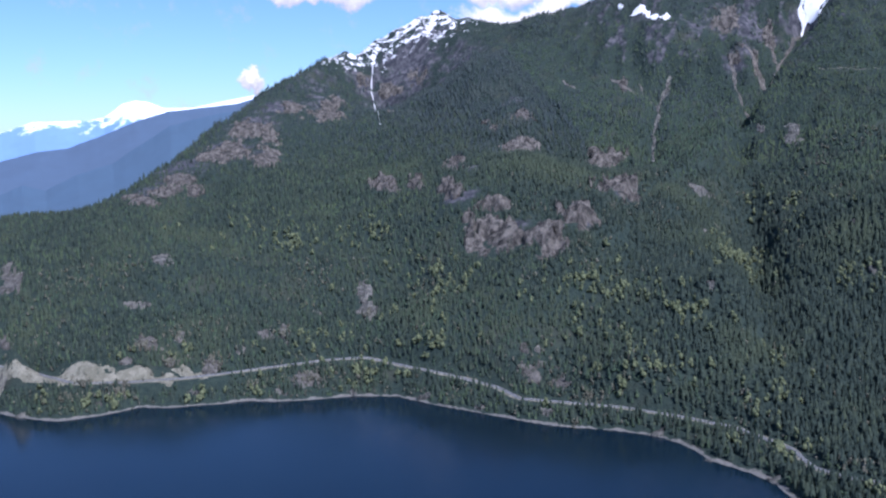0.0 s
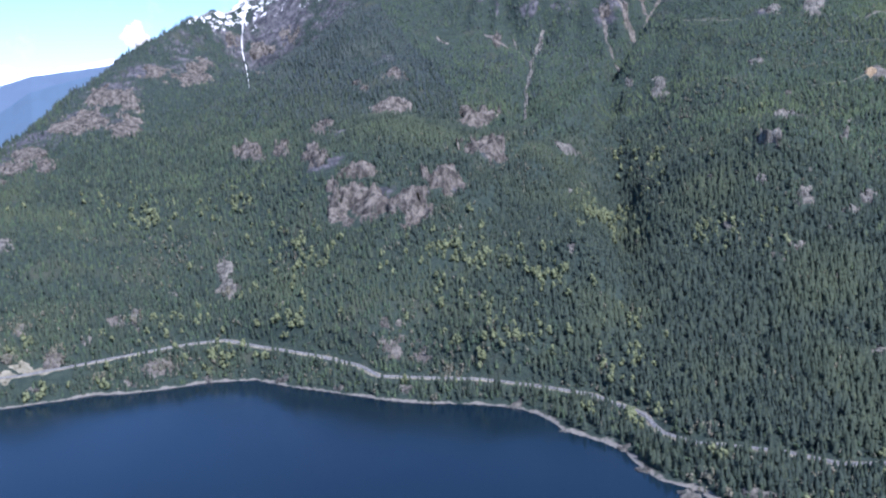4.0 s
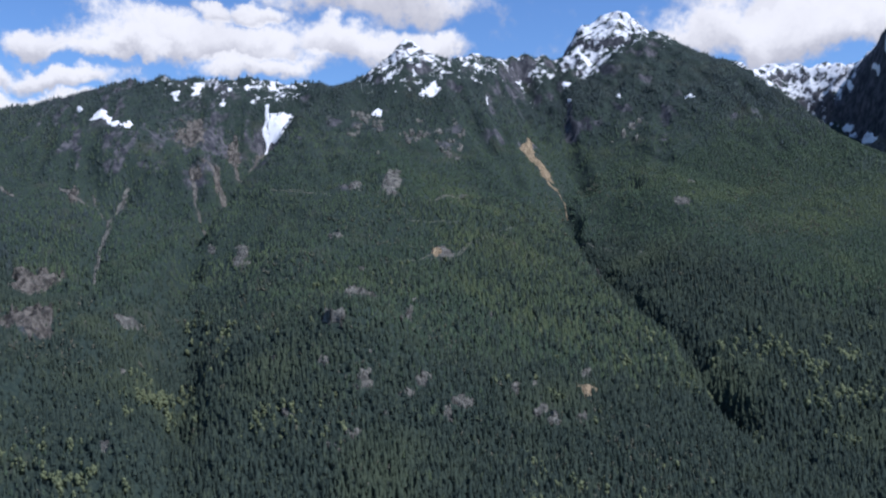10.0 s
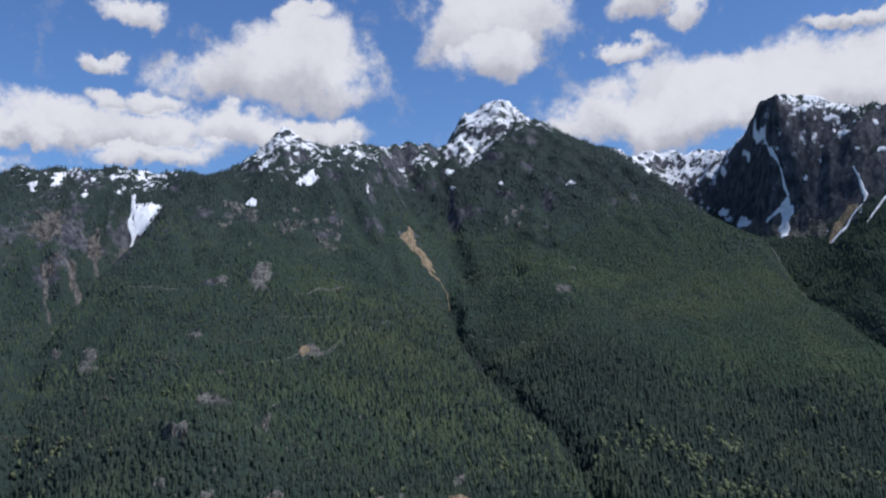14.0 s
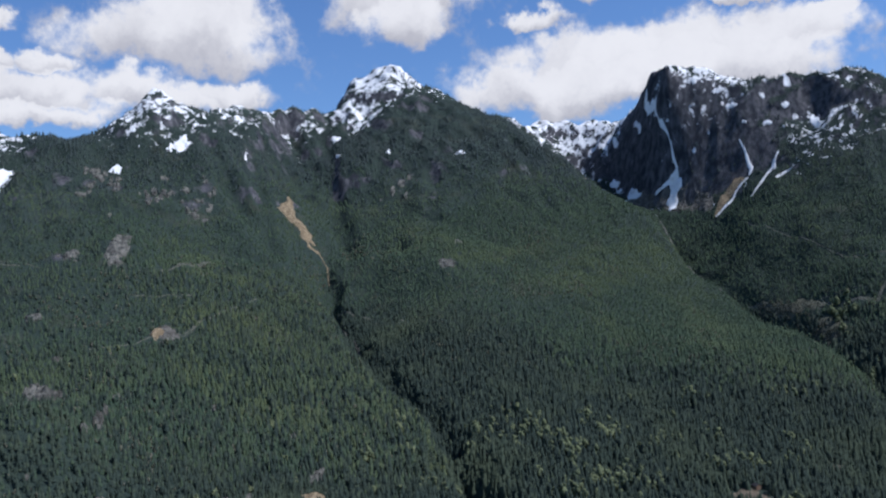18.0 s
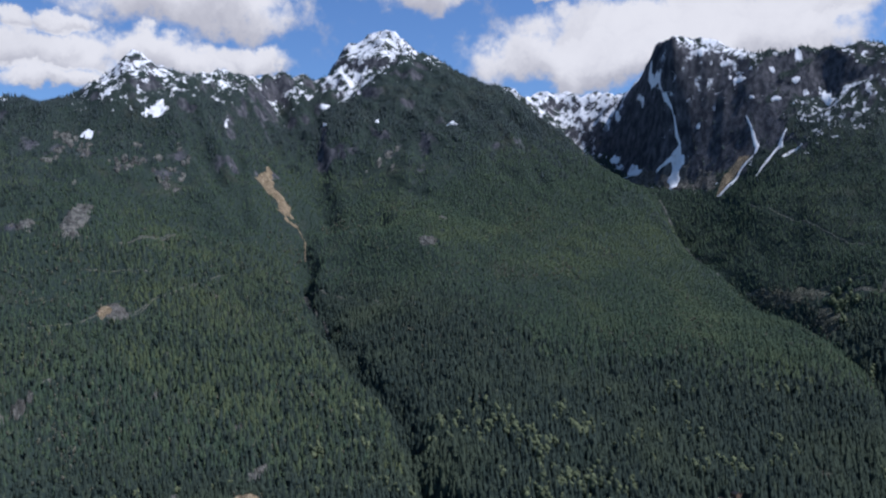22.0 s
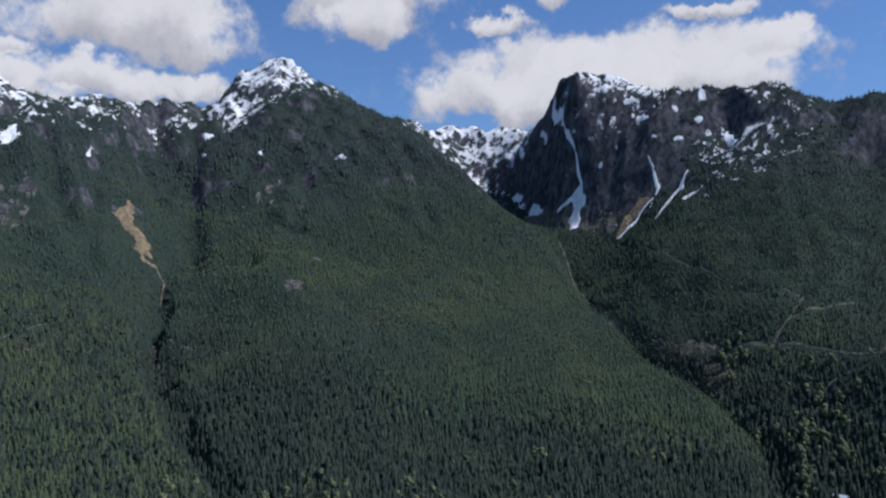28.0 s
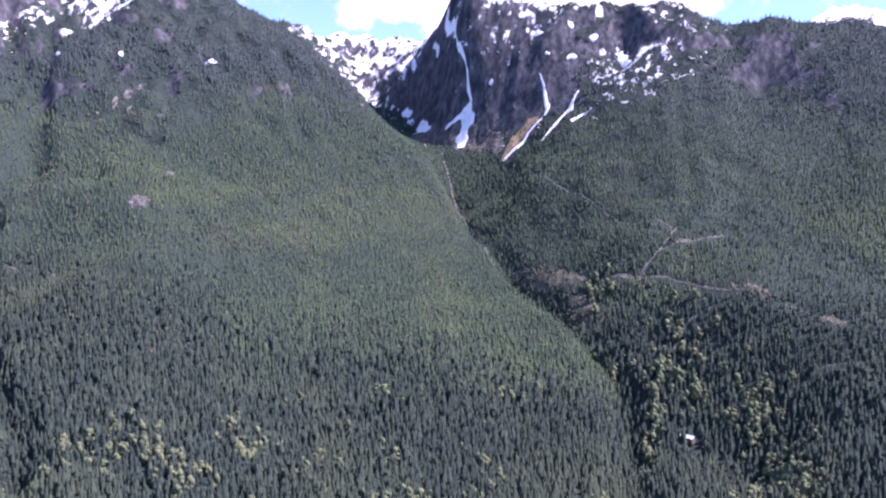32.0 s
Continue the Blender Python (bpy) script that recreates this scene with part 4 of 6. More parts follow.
outcrop(-782, 1333, 11.8, -5.3, -2.8, 12.7, 3, TALUS, "scree_patch", "brownish scree patch with dead scrub", "scree", "", 0.12, 0.25)
outcrop(-105, 1022, 6.7, -2.1, 1.6, 4.6, 3, TALUS, "scree_patch", "brownish scree patch with dead scrub", "scree", "", 0.12, 0.25)
outcrop(615, 1157, 17.8, -9.7, 13.6, 27.2, 15, GREY_ROCK, "granite_dome", "rounded grey granite knob above the treetops", "granite dome", KNOB_GROUP, 0.0, 0.12)
outcrop(472, 1035, 6.3, -15.2, 6.6, 8.1, 15, GREY_ROCK, "granite_dome", "rounded grey granite knob above the treetops", "granite dome", KNOB_GROUP, 0.0, 0.12)
outcrop(624, 1050, 15.5, 10.7, 16.7, 17.8, 15, GREY_ROCK, "granite_dome", "rounded grey granite knob above the treetops", "granite dome", KNOB_GROUP, 0.0, 0.12)
outcrop(1005, 1542, 18.1, -5.2, 46.9, 52.8, 4, GREY_ROCK, "rock_outcrop", "light grey rock outcrop among conifers", "rock outcrop", KNOB_GROUP, 0.12, 0.5)
outcrop(919, 1569, 13.9, -13.7, 13.6, 16.5, 4, GREY_ROCK, "rock_outcrop", "light grey rock outcrop among conifers", "rock outcrop", KNOB_GROUP, 0.12, 0.5)
outcrop(758, 1410, 5.7, -12.1, 10.6, 13.3, 4, GREY_ROCK, "rock_outcrop", "light grey rock outcrop among conifers", "rock outcrop", KNOB_GROUP, 0.12, 0.5)
outcrop(455, 935, 6.8, -3.3, 5.9, 6.7, 4, GREY_ROCK, "rock_outcrop", "light grey rock outcrop among conifers", "rock outcrop", KNOB_GROUP, 0.12, 0.5)
outcrop(516, 899, 11.8, -3.2, 6.2, 6.3, 4, GREY_ROCK, "rock_outcrop", "light grey rock outcrop among conifers", "rock outcrop", KNOB_GROUP, 0.12, 0.5)
outcrop(545, 859, 10.5, -2.4, 6.3, 5.9, 4, GREY_ROCK, "rock_outcrop", "light grey rock outcrop among conifers", "rock outcrop", KNOB_GROUP, 0.12, 0.5)
outcrop(637, 799, 8.9, -4.7, 8.5, 6.7, 4, GREY_ROCK, "rock_outcrop", "light grey rock outcrop among conifers", "rock outcrop", KNOB_GROUP, 0.12, 0.5)
outcrop(385, 875, 9.6, -5.5, 4.4, 5.1, 4, GREY_ROCK, "rock_outcrop", "light grey rock outcrop among conifers", "rock outcrop", KNOB_GROUP, 0.12, 0.5)
outcrop(355, 871, 8.4, -6.8, 3.1, 3.7, 4, GREY_ROCK, "rock_outcrop", "light grey rock outcrop among conifers", "rock outcrop", KNOB_GROUP, 0.12, 0.5)
outcrop(640, 850, 8.0, -3.3, 12.8, 10.8, 4, GREY_ROCK, "rock_outcrop", "light grey rock outcrop among conifers", "rock outcrop", KNOB_GROUP, 0.12, 0.5)
outcrop(315, 682, 9.5, -8.9, 6.3, 6.4, 4, GREY_ROCK, "rock_outcrop", "light grey rock outcrop among conifers", "rock outcrop", KNOB_GROUP, 0.12, 0.5)
outcrop(372, 618, 15.1, -8.3, 15.1, 12.7, 4, GREY_ROCK, "rock_outcrop", "light grey rock outcrop among conifers", "rock outcrop", KNOB_GROUP, 0.12, 0.5)
outcrop(13, 995, 4.3, -3.6, 1.7, 4.4, 4, GREY_ROCK, "rock_outcrop", "light grey rock outcrop among conifers", "rock outcrop", KNOB_GROUP, 0.12, 0.5)
outcrop(141, 998, 4.2, -4.2, 4.0, 8.0, 4, GREY_ROCK, "rock_outcrop", "light grey rock outcrop among conifers", "rock outcrop", KNOB_GROUP, 0.12, 0.5)
outcrop(-87, 1016, 3.7, -1.0, 0.9, 2.8, 4, GREY_ROCK, "rock_outcrop", "light grey rock outcrop among conifers", "rock outcrop", KNOB_GROUP, 0.12, 0.5)
outcrop(259, 1226, 6.4, 1.3, 3.8, 7.6, 4, GREY_ROCK, "rock_outcrop", "light grey rock outcrop among conifers", "rock outcrop", KNOB_GROUP, 0.12, 0.5)
outcrop(1242, 1924, 6.3, -4.3, 9.5, 13.9, 3.5, GREY_ROCK, "bare_slab", "small grey bare slab below the snowy ridge", "rock slab", KNOB_GROUP, 0.1, 0.5)
outcrop(1225, 1944, 6.3, -4.2, 9.4, 14.1, 3.5, GREY_ROCK, "bare_slab", "small grey bare slab below the snowy ridge", "rock slab", KNOB_GROUP, 0.1, 0.5)
outcrop(1283, 1678, 3.9, -3.1, 7.3, 8.8, 3.5, GREY_ROCK, "bare_slab", "small grey bare slab below the snowy ridge", "rock slab", KNOB_GROUP, 0.1, 0.5)
outcrop(1239, 1894, 4.2, -0.5, 9.7, 14.0, 3.5, GREY_ROCK, "bare_slab", "small grey bare slab below the snowy ridge", "rock slab", KNOB_GROUP, 0.1, 0.5)
outcrop(1283, 1673, 3.8, -3.1, 6.1, 7.3, 3.5, GREY_ROCK, "bare_slab", "small grey bare slab below the snowy ridge", "rock slab", KNOB_GROUP, 0.1, 0.5)
outcrop(1285, 1653, 8.9, -4.7, 6.1, 7.2, 3.5, GREY_ROCK, "bare_slab", "small grey bare slab below the snowy ridge", "rock slab", KNOB_GROUP, 0.1, 0.5)
outcrop(1284, 1744, 5.2, -1.5, 3.4, 4.2, 3.5, GREY_ROCK, "bare_slab", "small grey bare slab below the snowy ridge", "rock slab", KNOB_GROUP, 0.1, 0.5)
outcrop(1322, 1690, 6.1, -2.5, 4.9, 5.8, 3.5, GREY_ROCK, "bare_slab", "small grey bare slab below the snowy ridge", "rock slab", KNOB_GROUP, 0.1, 0.5)
outcrop(1332, 1682, 6.1, -2.5, 4.9, 5.7, 3.5, GREY_ROCK, "bare_slab", "small grey bare slab below the snowy ridge", "rock slab", KNOB_GROUP, 0.1, 0.5)
outcrop(1193, 1893, 3.1, -2.0, 4.2, 6.2, 3.5, GREY_ROCK, "bare_slab", "small grey bare slab below the snowy ridge", "rock slab", KNOB_GROUP, 0.1, 0.5)
outcrop(1126, 1855, 3.9, -4.8, 6.1, 9.4, 3.5, GREY_ROCK, "bare_slab", "small grey bare slab below the snowy ridge", "rock slab", KNOB_GROUP, 0.1, 0.5)
outcrop(1238, 1726, 3.9, -2.9, 8.1, 10.6, 3.5, GREY_ROCK, "bare_slab", "small grey bare slab below the snowy ridge", "rock slab", KNOB_GROUP, 0.1, 0.5)
outcrop(1211, 1953, 5.3, -1.1, 8.3, 12.5, 3.5, GREY_ROCK, "bare_slab", "small grey bare slab below the snowy ridge", "rock slab", KNOB_GROUP, 0.1, 0.5)
outcrop(1291, 1705, 2.7, -4.7, 3.6, 4.3, 3.5, GREY_ROCK, "bare_slab", "small grey bare slab below the snowy ridge", "rock slab", KNOB_GROUP, 0.1, 0.5)
outcrop(1252, 1885, 6.2, -4.3, 6.6, 9.3, 3.5, GREY_ROCK, "bare_slab", "small grey bare slab below the snowy ridge", "rock slab", KNOB_GROUP, 0.1, 0.5)
outcrop(1331, 1659, 6.1, -2.5, 3.7, 4.3, 3.5, GREY_ROCK, "bare_slab", "small grey bare slab below the snowy ridge", "rock slab", KNOB_GROUP, 0.1, 0.5)
outcrop(1224, 1849, 4.1, -2.8, 10.9, 15.5, 3.5, GREY_ROCK, "bare_slab", "small grey bare slab below the snowy ridge", "rock slab", KNOB_GROUP, 0.1, 0.5)
outcrop(1134, 1850, 6.0, -3.8, 5.1, 7.8, 3.5, GREY_ROCK, "bare_slab", "small grey bare slab below the snowy ridge", "rock slab", KNOB_GROUP, 0.1, 0.5)
outcrop(1178, 1885, 4.1, -2.7, 7.3, 11.0, 3.5, GREY_ROCK, "bare_slab", "small grey bare slab below the snowy ridge", "rock slab", KNOB_GROUP, 0.1, 0.5)
outcrop(1275, 1784, 6.0, -4.5, 5.7, 7.4, 3.5, GREY_ROCK, "bare_slab", "small grey bare slab below the snowy ridge", "rock slab", KNOB_GROUP, 0.1, 0.5)
outcrop(1269, 1775, 4.0, -3.0, 6.8, 8.8, 3.5, GREY_ROCK, "bare_slab", "small grey bare slab below the snowy ridge", "rock slab", KNOB_GROUP, 0.1, 0.5)
outcrop(1385, 1739, 4.0, -3.4, 4.8, 5.5, 3.5, GREY_ROCK, "bare_slab", "small grey bare slab below the snowy ridge", "rock slab", KNOB_GROUP, 0.1, 0.5)
outcrop(1259, 1744, 11.5, -1.2, 9.9, 12.9, 3.5, GREY_ROCK, "bare_slab", "small grey bare slab below the snowy ridge", "rock slab", KNOB_GROUP, 0.1, 0.5)
outcrop(1216, 1905, 6.2, -4.2, 10.6, 15.6, 3.5, GREY_ROCK, "bare_slab", "small grey bare slab below the snowy ridge", "rock slab", KNOB_GROUP, 0.1, 0.5)
outcrop(1285, 1757, 4.0, -3.1, 8.1, 10.3, 3.5, GREY_ROCK, "bare_slab", "small grey bare slab below the snowy ridge", "rock slab", KNOB_GROUP, 0.1, 0.5)
outcrop(1238, 1944, 5.3, -3.5, 7.4, 10.9, 3.5, GREY_ROCK, "bare_slab", "small grey bare slab below the snowy ridge", "rock slab", KNOB_GROUP, 0.1, 0.5)
outcrop(1211, 1862, 1.8, -8.4, 7.2, 10.4, 3.5, GREY_ROCK, "bare_slab", "small grey bare slab below the snowy ridge", "rock slab", KNOB_GROUP, 0.1, 0.5)
outcrop(1375, 1690, 4.3, -1.0, 8.7, 9.8, 3.5, GREY_ROCK, "bare_slab", "small grey bare slab below the snowy ridge", "rock slab", KNOB_GROUP, 0.1, 0.5)
outcrop(1196, 1822, 6.1, -1.8, 9.8, 14.0, 3.5, GREY_ROCK, "bare_slab", "small grey bare slab below the snowy ridge", "rock slab", KNOB_GROUP, 0.1, 0.5)
outcrop(1223, 1737, 3.7, -5.2, 8.0, 10.6, 3.5, GREY_ROCK, "bare_slab", "small grey bare slab below the snowy ridge", "rock slab", KNOB_GROUP, 0.1, 0.5)
outcrop(1296, 1634, 4.7, -3.9, 6.2, 7.3, 3.5, GREY_ROCK, "bare_slab", "small grey bare slab below the snowy ridge", "rock slab", KNOB_GROUP, 0.1, 0.5)
outcrop(1342, 1665, 2.9, -2.5, 4.9, 5.6, 3.5, GREY_ROCK, "bare_slab", "small grey bare slab below the snowy ridge", "rock slab", KNOB_GROUP, 0.1, 0.5)
outcrop(1291, 1744, 6.0, -4.6, 7.0, 8.7, 3.5, GREY_ROCK, "bare_slab", "small grey bare slab below the snowy ridge", "rock slab", KNOB_GROUP, 0.1, 0.5)
outcrop(1376, 1723, 5.3, -1.8, 3.6, 4.2, 3.5, GREY_ROCK, "bare_slab", "small grey bare slab below the snowy ridge", "rock slab", KNOB_GROUP, 0.1, 0.5)
outcrop(1316, 1733, 4.0, -3.2, 3.5, 4.3, 3.5, GREY_ROCK, "bare_slab", "small grey bare slab below the snowy ridge", "rock slab", KNOB_GROUP, 0.1, 0.5)
outcrop(1234, 1782, 4.2, -0.6, 3.3, 4.5, 3.5, GREY_ROCK, "bare_slab", "small grey bare slab below the snowy ridge", "rock slab", KNOB_GROUP, 0.1, 0.5)
outcrop(1181, 1888, 8.2, -5.3, 3.1, 4.6, 3.5, GREY_ROCK, "bare_slab", "small grey bare slab below the snowy ridge", "rock slab", KNOB_GROUP, 0.1, 0.5)
outcrop(1216, 1850, 3.1, -2.1, 4.3, 6.1, 3.5, GREY_ROCK, "bare_slab", "small grey bare slab below the snowy ridge", "rock slab", KNOB_GROUP, 0.1, 0.5)
outcrop(1360, 1688, 5.2, -1.8, 6.1, 7.0, 3.5, GREY_ROCK, "bare_slab", "small grey bare slab below the snowy ridge", "rock slab", KNOB_GROUP, 0.1, 0.5)
outcrop(1326, 1730, 6.0, -4.8, 7.1, 8.5, 3.5, GREY_ROCK, "bare_slab", "small grey bare slab below the snowy ridge", "rock slab", KNOB_GROUP, 0.1, 0.5)
outcrop(1298, 1666, 4.1, -0.8, 4.9, 5.8, 3.5, GREY_ROCK, "bare_slab", "small grey bare slab below the snowy ridge", "rock slab", KNOB_GROUP, 0.1, 0.5)
outcrop(1148, 1850, 5.0, -3.2, 5.2, 7.8, 3.5, GREY_ROCK, "bare_slab", "small grey bare slab below the snowy ridge", "rock slab", KNOB_GROUP, 0.1, 0.5)
outcrop(1218, 1921, 6.3, -4.2, 8.4, 12.5, 3.5, GREY_ROCK, "bare_slab", "small grey bare slab below the snowy ridge", "rock slab", KNOB_GROUP, 0.1, 0.5)
outcrop(1119, 1731, 7.1, 2.4, 6.6, 9.6, 3.5, GREY_ROCK, "bare_slab", "small grey bare slab below the snowy ridge", "rock slab", KNOB_GROUP, 0.1, 0.5)
outcrop(1327, 1811, 10.7, -3.2, 10.4, 13.3, 3.5, GREY_ROCK, "bare_slab", "small grey bare slab below the snowy ridge", "rock slab", KNOB_GROUP, 0.1, 0.5)
outcrop(1250, 1775, 7.2, -2.8, 9.2, 12.2, 3.5, GREY_ROCK, "bare_slab", "small grey bare slab below the snowy ridge", "rock slab", KNOB_GROUP, 0.1, 0.5)
outcrop(738, 801, 21.8, -6.0, 25.7, 19.1, 4, SCAR, "bare_slab", "pale yellow bare slab on the spur", "rock slab", KNOB_GROUP, 0.12, 0.5)
outcrop(630, 775, 8.4, -7.2, 8.8, 7.0, 4, GREY_ROCK, "rock_outcrop", "light grey rock outcrop among conifers", "rock outcrop", KNOB_GROUP, 0.12, 0.5)
outcrop(673, 760, 7.6, -3.4, 7.1, 5.3, 4, GREY_ROCK, "rock_outcrop", "light grey rock outcrop among conifers", "rock outcrop", KNOB_GROUP, 0.12, 0.5)
outcrop(550, 852, 10.9, -2.7, 4.7, 4.6, 4, GREY_ROCK, "rock_outcrop", "light grey rock outcrop among conifers", "rock outcrop", KNOB_GROUP, 0.12, 0.5)
outcrop(442, 928, 9.7, -5.3, 4.6, 5.4, 4, GREY_ROCK, "rock_outcrop", "light grey rock outcrop among conifers", "rock outcrop", KNOB_GROUP, 0.12, 0.5)
outcrop(637, 1554, 4.1, -18.8, 18.0, 29.2, 4, GREY_ROCK, "rock_outcrop", "light grey rock outcrop among conifers", "rock outcrop", KNOB_GROUP, 0.12, 0.5)
outcrop(521, 904, 8.7, -2.7, 4.7, 4.9, 4, GREY_ROCK, "rock_outcrop", "light grey rock outcrop among conifers", "rock outcrop", KNOB_GROUP, 0.12, 0.5)
outcrop(316, 1353, 33.4, 9.1, 7.0, 15.2, 4, GREY_ROCK, "rock_outcrop", "light grey rock outcrop among conifers", "rock outcrop", KNOB_GROUP, 0.12, 0.5)
outcrop(484, 889, 12.4, -5.8, 3.1, 3.4, 4, GREY_ROCK, "rock_outcrop", "light grey rock outcrop among conifers", "rock outcrop", KNOB_GROUP, 0.12, 0.5)
outcrop(760, 1420, 4.1, -13.0, 8.0, 10.6, 4, GREY_ROCK, "rock_outcrop", "light grey rock outcrop among conifers", "rock outcrop", KNOB_GROUP, 0.12, 0.5)
outcrop(367, 870, 8.5, -6.6, 1.7, 2.1, 4, GREY_ROCK, "rock_outcrop", "light grey rock outcrop among conifers", "rock outcrop", KNOB_GROUP, 0.12, 0.5)
outcrop(513, 846, 3.1, -3.0, 6.4, 6.3, 4, GREY_ROCK, "rock_outcrop", "light grey rock outcrop among conifers", "rock outcrop", KNOB_GROUP, 0.12, 0.5)
outcrop(648, 855, 5.6, -3.3, 9.5, 8.3, 4, GREY_ROCK, "rock_outcrop", "light grey rock outcrop among conifers", "rock outcrop", KNOB_GROUP, 0.12, 0.5)
outcrop(863, 1244, 8.2, -2.2, 12.6, 13.1, 3, SCAR, "earth_scar", "small pale earth scar on the spur", "earth scar", "", 0.12, 0)
outcrop(881, 1232, 20.4, -0.3, 10.0, 10.0, 2, TALUS, "scree_patch", "thin brownish scree on the steep face", "scree", "", 0.25, 0.25)
outcrop(1574, 1157, 6.4, -18.2, 11.8, 7.0, 2, TALUS, "scree_patch", "thin brownish scree on the steep face", "scree", "", 0.25, 0.25)
outcrop(1571, 1164, 6.5, -16.5, 16.5, 11.0, 3, GREY_ROCK, "bare_patch", "pale bare patch of rock in the young forest", "bare rock", "", 0.12, 0.25)
outcrop(1705, 1213, 11.6, -6.6, 13.3, 8.8, 3, GREY_ROCK, "bare_patch", "pale bare patch of rock in the young forest", "bare rock", "", 0.12, 0.25)
outcrop(800, 854, 8.1, -5.8, 20.4, 19.3, 3, GREY_ROCK, "bare_patch", "pale bare patch of rock in the young forest", "bare rock", "", 0.12, 0.25)
outcrop(1876, 1509, 6.5, -8.5, 10.4, 7.6, 3, GREY_ROCK, "rock_band", "thin grey rock ribs showing through the upper trees", "rock band", "", 0.35, 0.5)
outcrop(1844, 1515, 3.7, -4.8, 8.9, 6.7, 3, GREY_ROCK, "rock_band", "thin grey rock ribs showing through the upper trees", "rock band", "", 0.35, 0.5)
outcrop(1907, 1505, 2.4, -9.8, 10.7, 7.7, 3, GREY_ROCK, "rock_band", "thin grey rock ribs showing through the upper trees", "rock band", "", 0.35, 0.5)
outcrop(1904, 1478, 2.7, -3.7, 6.0, 4.1, 3, GREY_ROCK, "rock_band", "thin grey rock ribs showing through the upper trees", "rock band", "", 0.35, 0.5)
outcrop(1812, 1533, 1.3, -4.8, 2.9, 2.1, 3, GREY_ROCK, "rock_band", "thin grey rock ribs showing through the upper trees", "rock band", "", 0.35, 0.5)
outcrop(1843, 1472, 0.5, -7.2, 10.8, 7.9, 3, GREY_ROCK, "rock_band", "thin grey rock ribs showing through the upper trees", "rock band", "", 0.35, 0.5)
outcrop(1363, 346, 4.7, -19.9, 13.5, 4.4, 2, TALUS, "scree_patch", "brown patch of dead scrub among conifers", "scree", "", 0.3, 0.25)
outcrop(2476, 953, -15.2, -77.8, 31.5, 12.9, 3, TALUS, "talus_fan", "grey talus fan below the great wall", "talus", "", 0.12, 0)
outcrop(2510, 1072, -9.0, -42.3, 20.5, 9.4, 3, TALUS, "talus_fan", "grey talus fan below the great wall", "talus", "", 0.12, 0)
outcrop(2453, 860, -11.3, -32.2, 26.7, 9.8, 3, TALUS, "talus_fan", "grey talus fan below the great wall", "talus", "", 0.12, 0)
strip([(1552, 1625), (1542, 1600), (1528, 1572), (1507, 1533), (1486, 1494)], [22, 34, 31, 27, 20], SCAR, "landslide_scar", "bright tan landslide scar on the gully wall", "landslide scar", "", lift=2.5, ragged=0.9)
strip([(1497, 1500), (1527, 1499), (1530, 1479), (1476, 1426)], [5.4, 4.6, 3.6, 2.6], SCAR, "landslide_track", "narrow tan track below the landslide scar", "landslide scar", "", lift=1.2, ragged=0.35)
strip([(533, 2035), (513, 2094), (500, 2120)], [5.7, 7.8, 5.9], TALUS, "stream_gully", "faint brown gully among trees", "stream gully", "", lift=1.2, ragged=0.35)
strip([(388, 2103), (380, 2163)], [9.6, 7.9], TALUS, "stream_gully", "faint brown gully among trees", "stream gully", "", lift=1.2, ragged=0.35)
strip([(404, 1700), (455, 1798), (516, 1898), (596, 2029), (632, 2068)], [5.7, 7.3, 9.0, 13.9, 7.1], GREY_ROCK, "stream_gully", "pale stony stream gully on the forested face", "stream gully", "", lift=1.2, ragged=0.5)
strip([(516, 1898), (525, 1963), (557, 2087)], [2.6, 2.7, 4.2], TALUS, "stream_gully", "thin side gully of the stream", "stream gully", "", lift=1.2, ragged=0.5)
strip([(700, 1835), (710, 1766), (873, 1964), (988, 2081), (1047, 2110)], [7.8, 11.4, 15.8, 12.3, 9.5], TALUS, "stream_gully", "brown stony gully below the snow", "stream gully", "", lift=1.2, ragged=0.5)
strip([(787, 1887), (809, 1950), (808, 1981), (798, 2003)], [15.0, 14.1, 10.0, 4.3], TALUS, "stream_gully", "brown stony gully side branch", "stream gully", "", lift=1.2, ragged=0.5)
strip([(704, 1847), (720, 1905), (753, 1966), (763, 2008)], [7.9, 5.4, 9.8, 12.8], TALUS, "stream_gully", "brown stony gully side branch", "stream gully", "", lift=1.2, ragged=0.6)
strip([(880, 1987), (898, 2052), (912, 2110)], [11.6, 7.5, 4.6], TALUS, "stream_gully", "short brown stony gully side branch", "stream gully", "", lift=1.2, ragged=0.5)
strip([(497, 2129), (504, 2090), (506, 2056)], [4.3, 9.8, 4.2], TALUS, "stream_gully", "short brown stony gully among trees", "stream gully", "", lift=1.2, ragged=0.6)
strip([(1040, 2107), (1050, 2134), (1066, 2148), (1088, 2188)], [7, 14, 10, 6], SNOW, "snow_gully", "white snow filling a steep gully head", "snow", SNOW_GROUP, lift=2, ragged=0.6)
strip([(1030, 2104), (1050, 2110), (1068, 2112)], [5, 11, 17], SNOW, "snow_gully", "narrow white snow tail in a steep gully head", "snow", SNOW_GROUP, lift=2.5, ragged=0.8)
outcrop(1092, 2114, 24, -15, 15, 24, 2.2, SNOW, "snow_patch", "broad white snow patch in a steep gully head", "snow", SNOW_GROUP, 0.05, 0.5)
strip([(653, 2349), (680, 2350), (685, 2311), (685, 2244), (727, 2243)], [8.0, 29.1, 19.1, 23.3, 34.4], SNOW, "snow_patch", "white snow patch under the crest", "snow", SNOW_GROUP, lift=2, ragged=0.9)
outcrop(1068, 2112, 5.8, -24.9, 11.7, 18.0, 2, SNOW, "snow_patch", "small white snow patch among high trees", "snow", SNOW_GROUP, 0.15, 0.25)
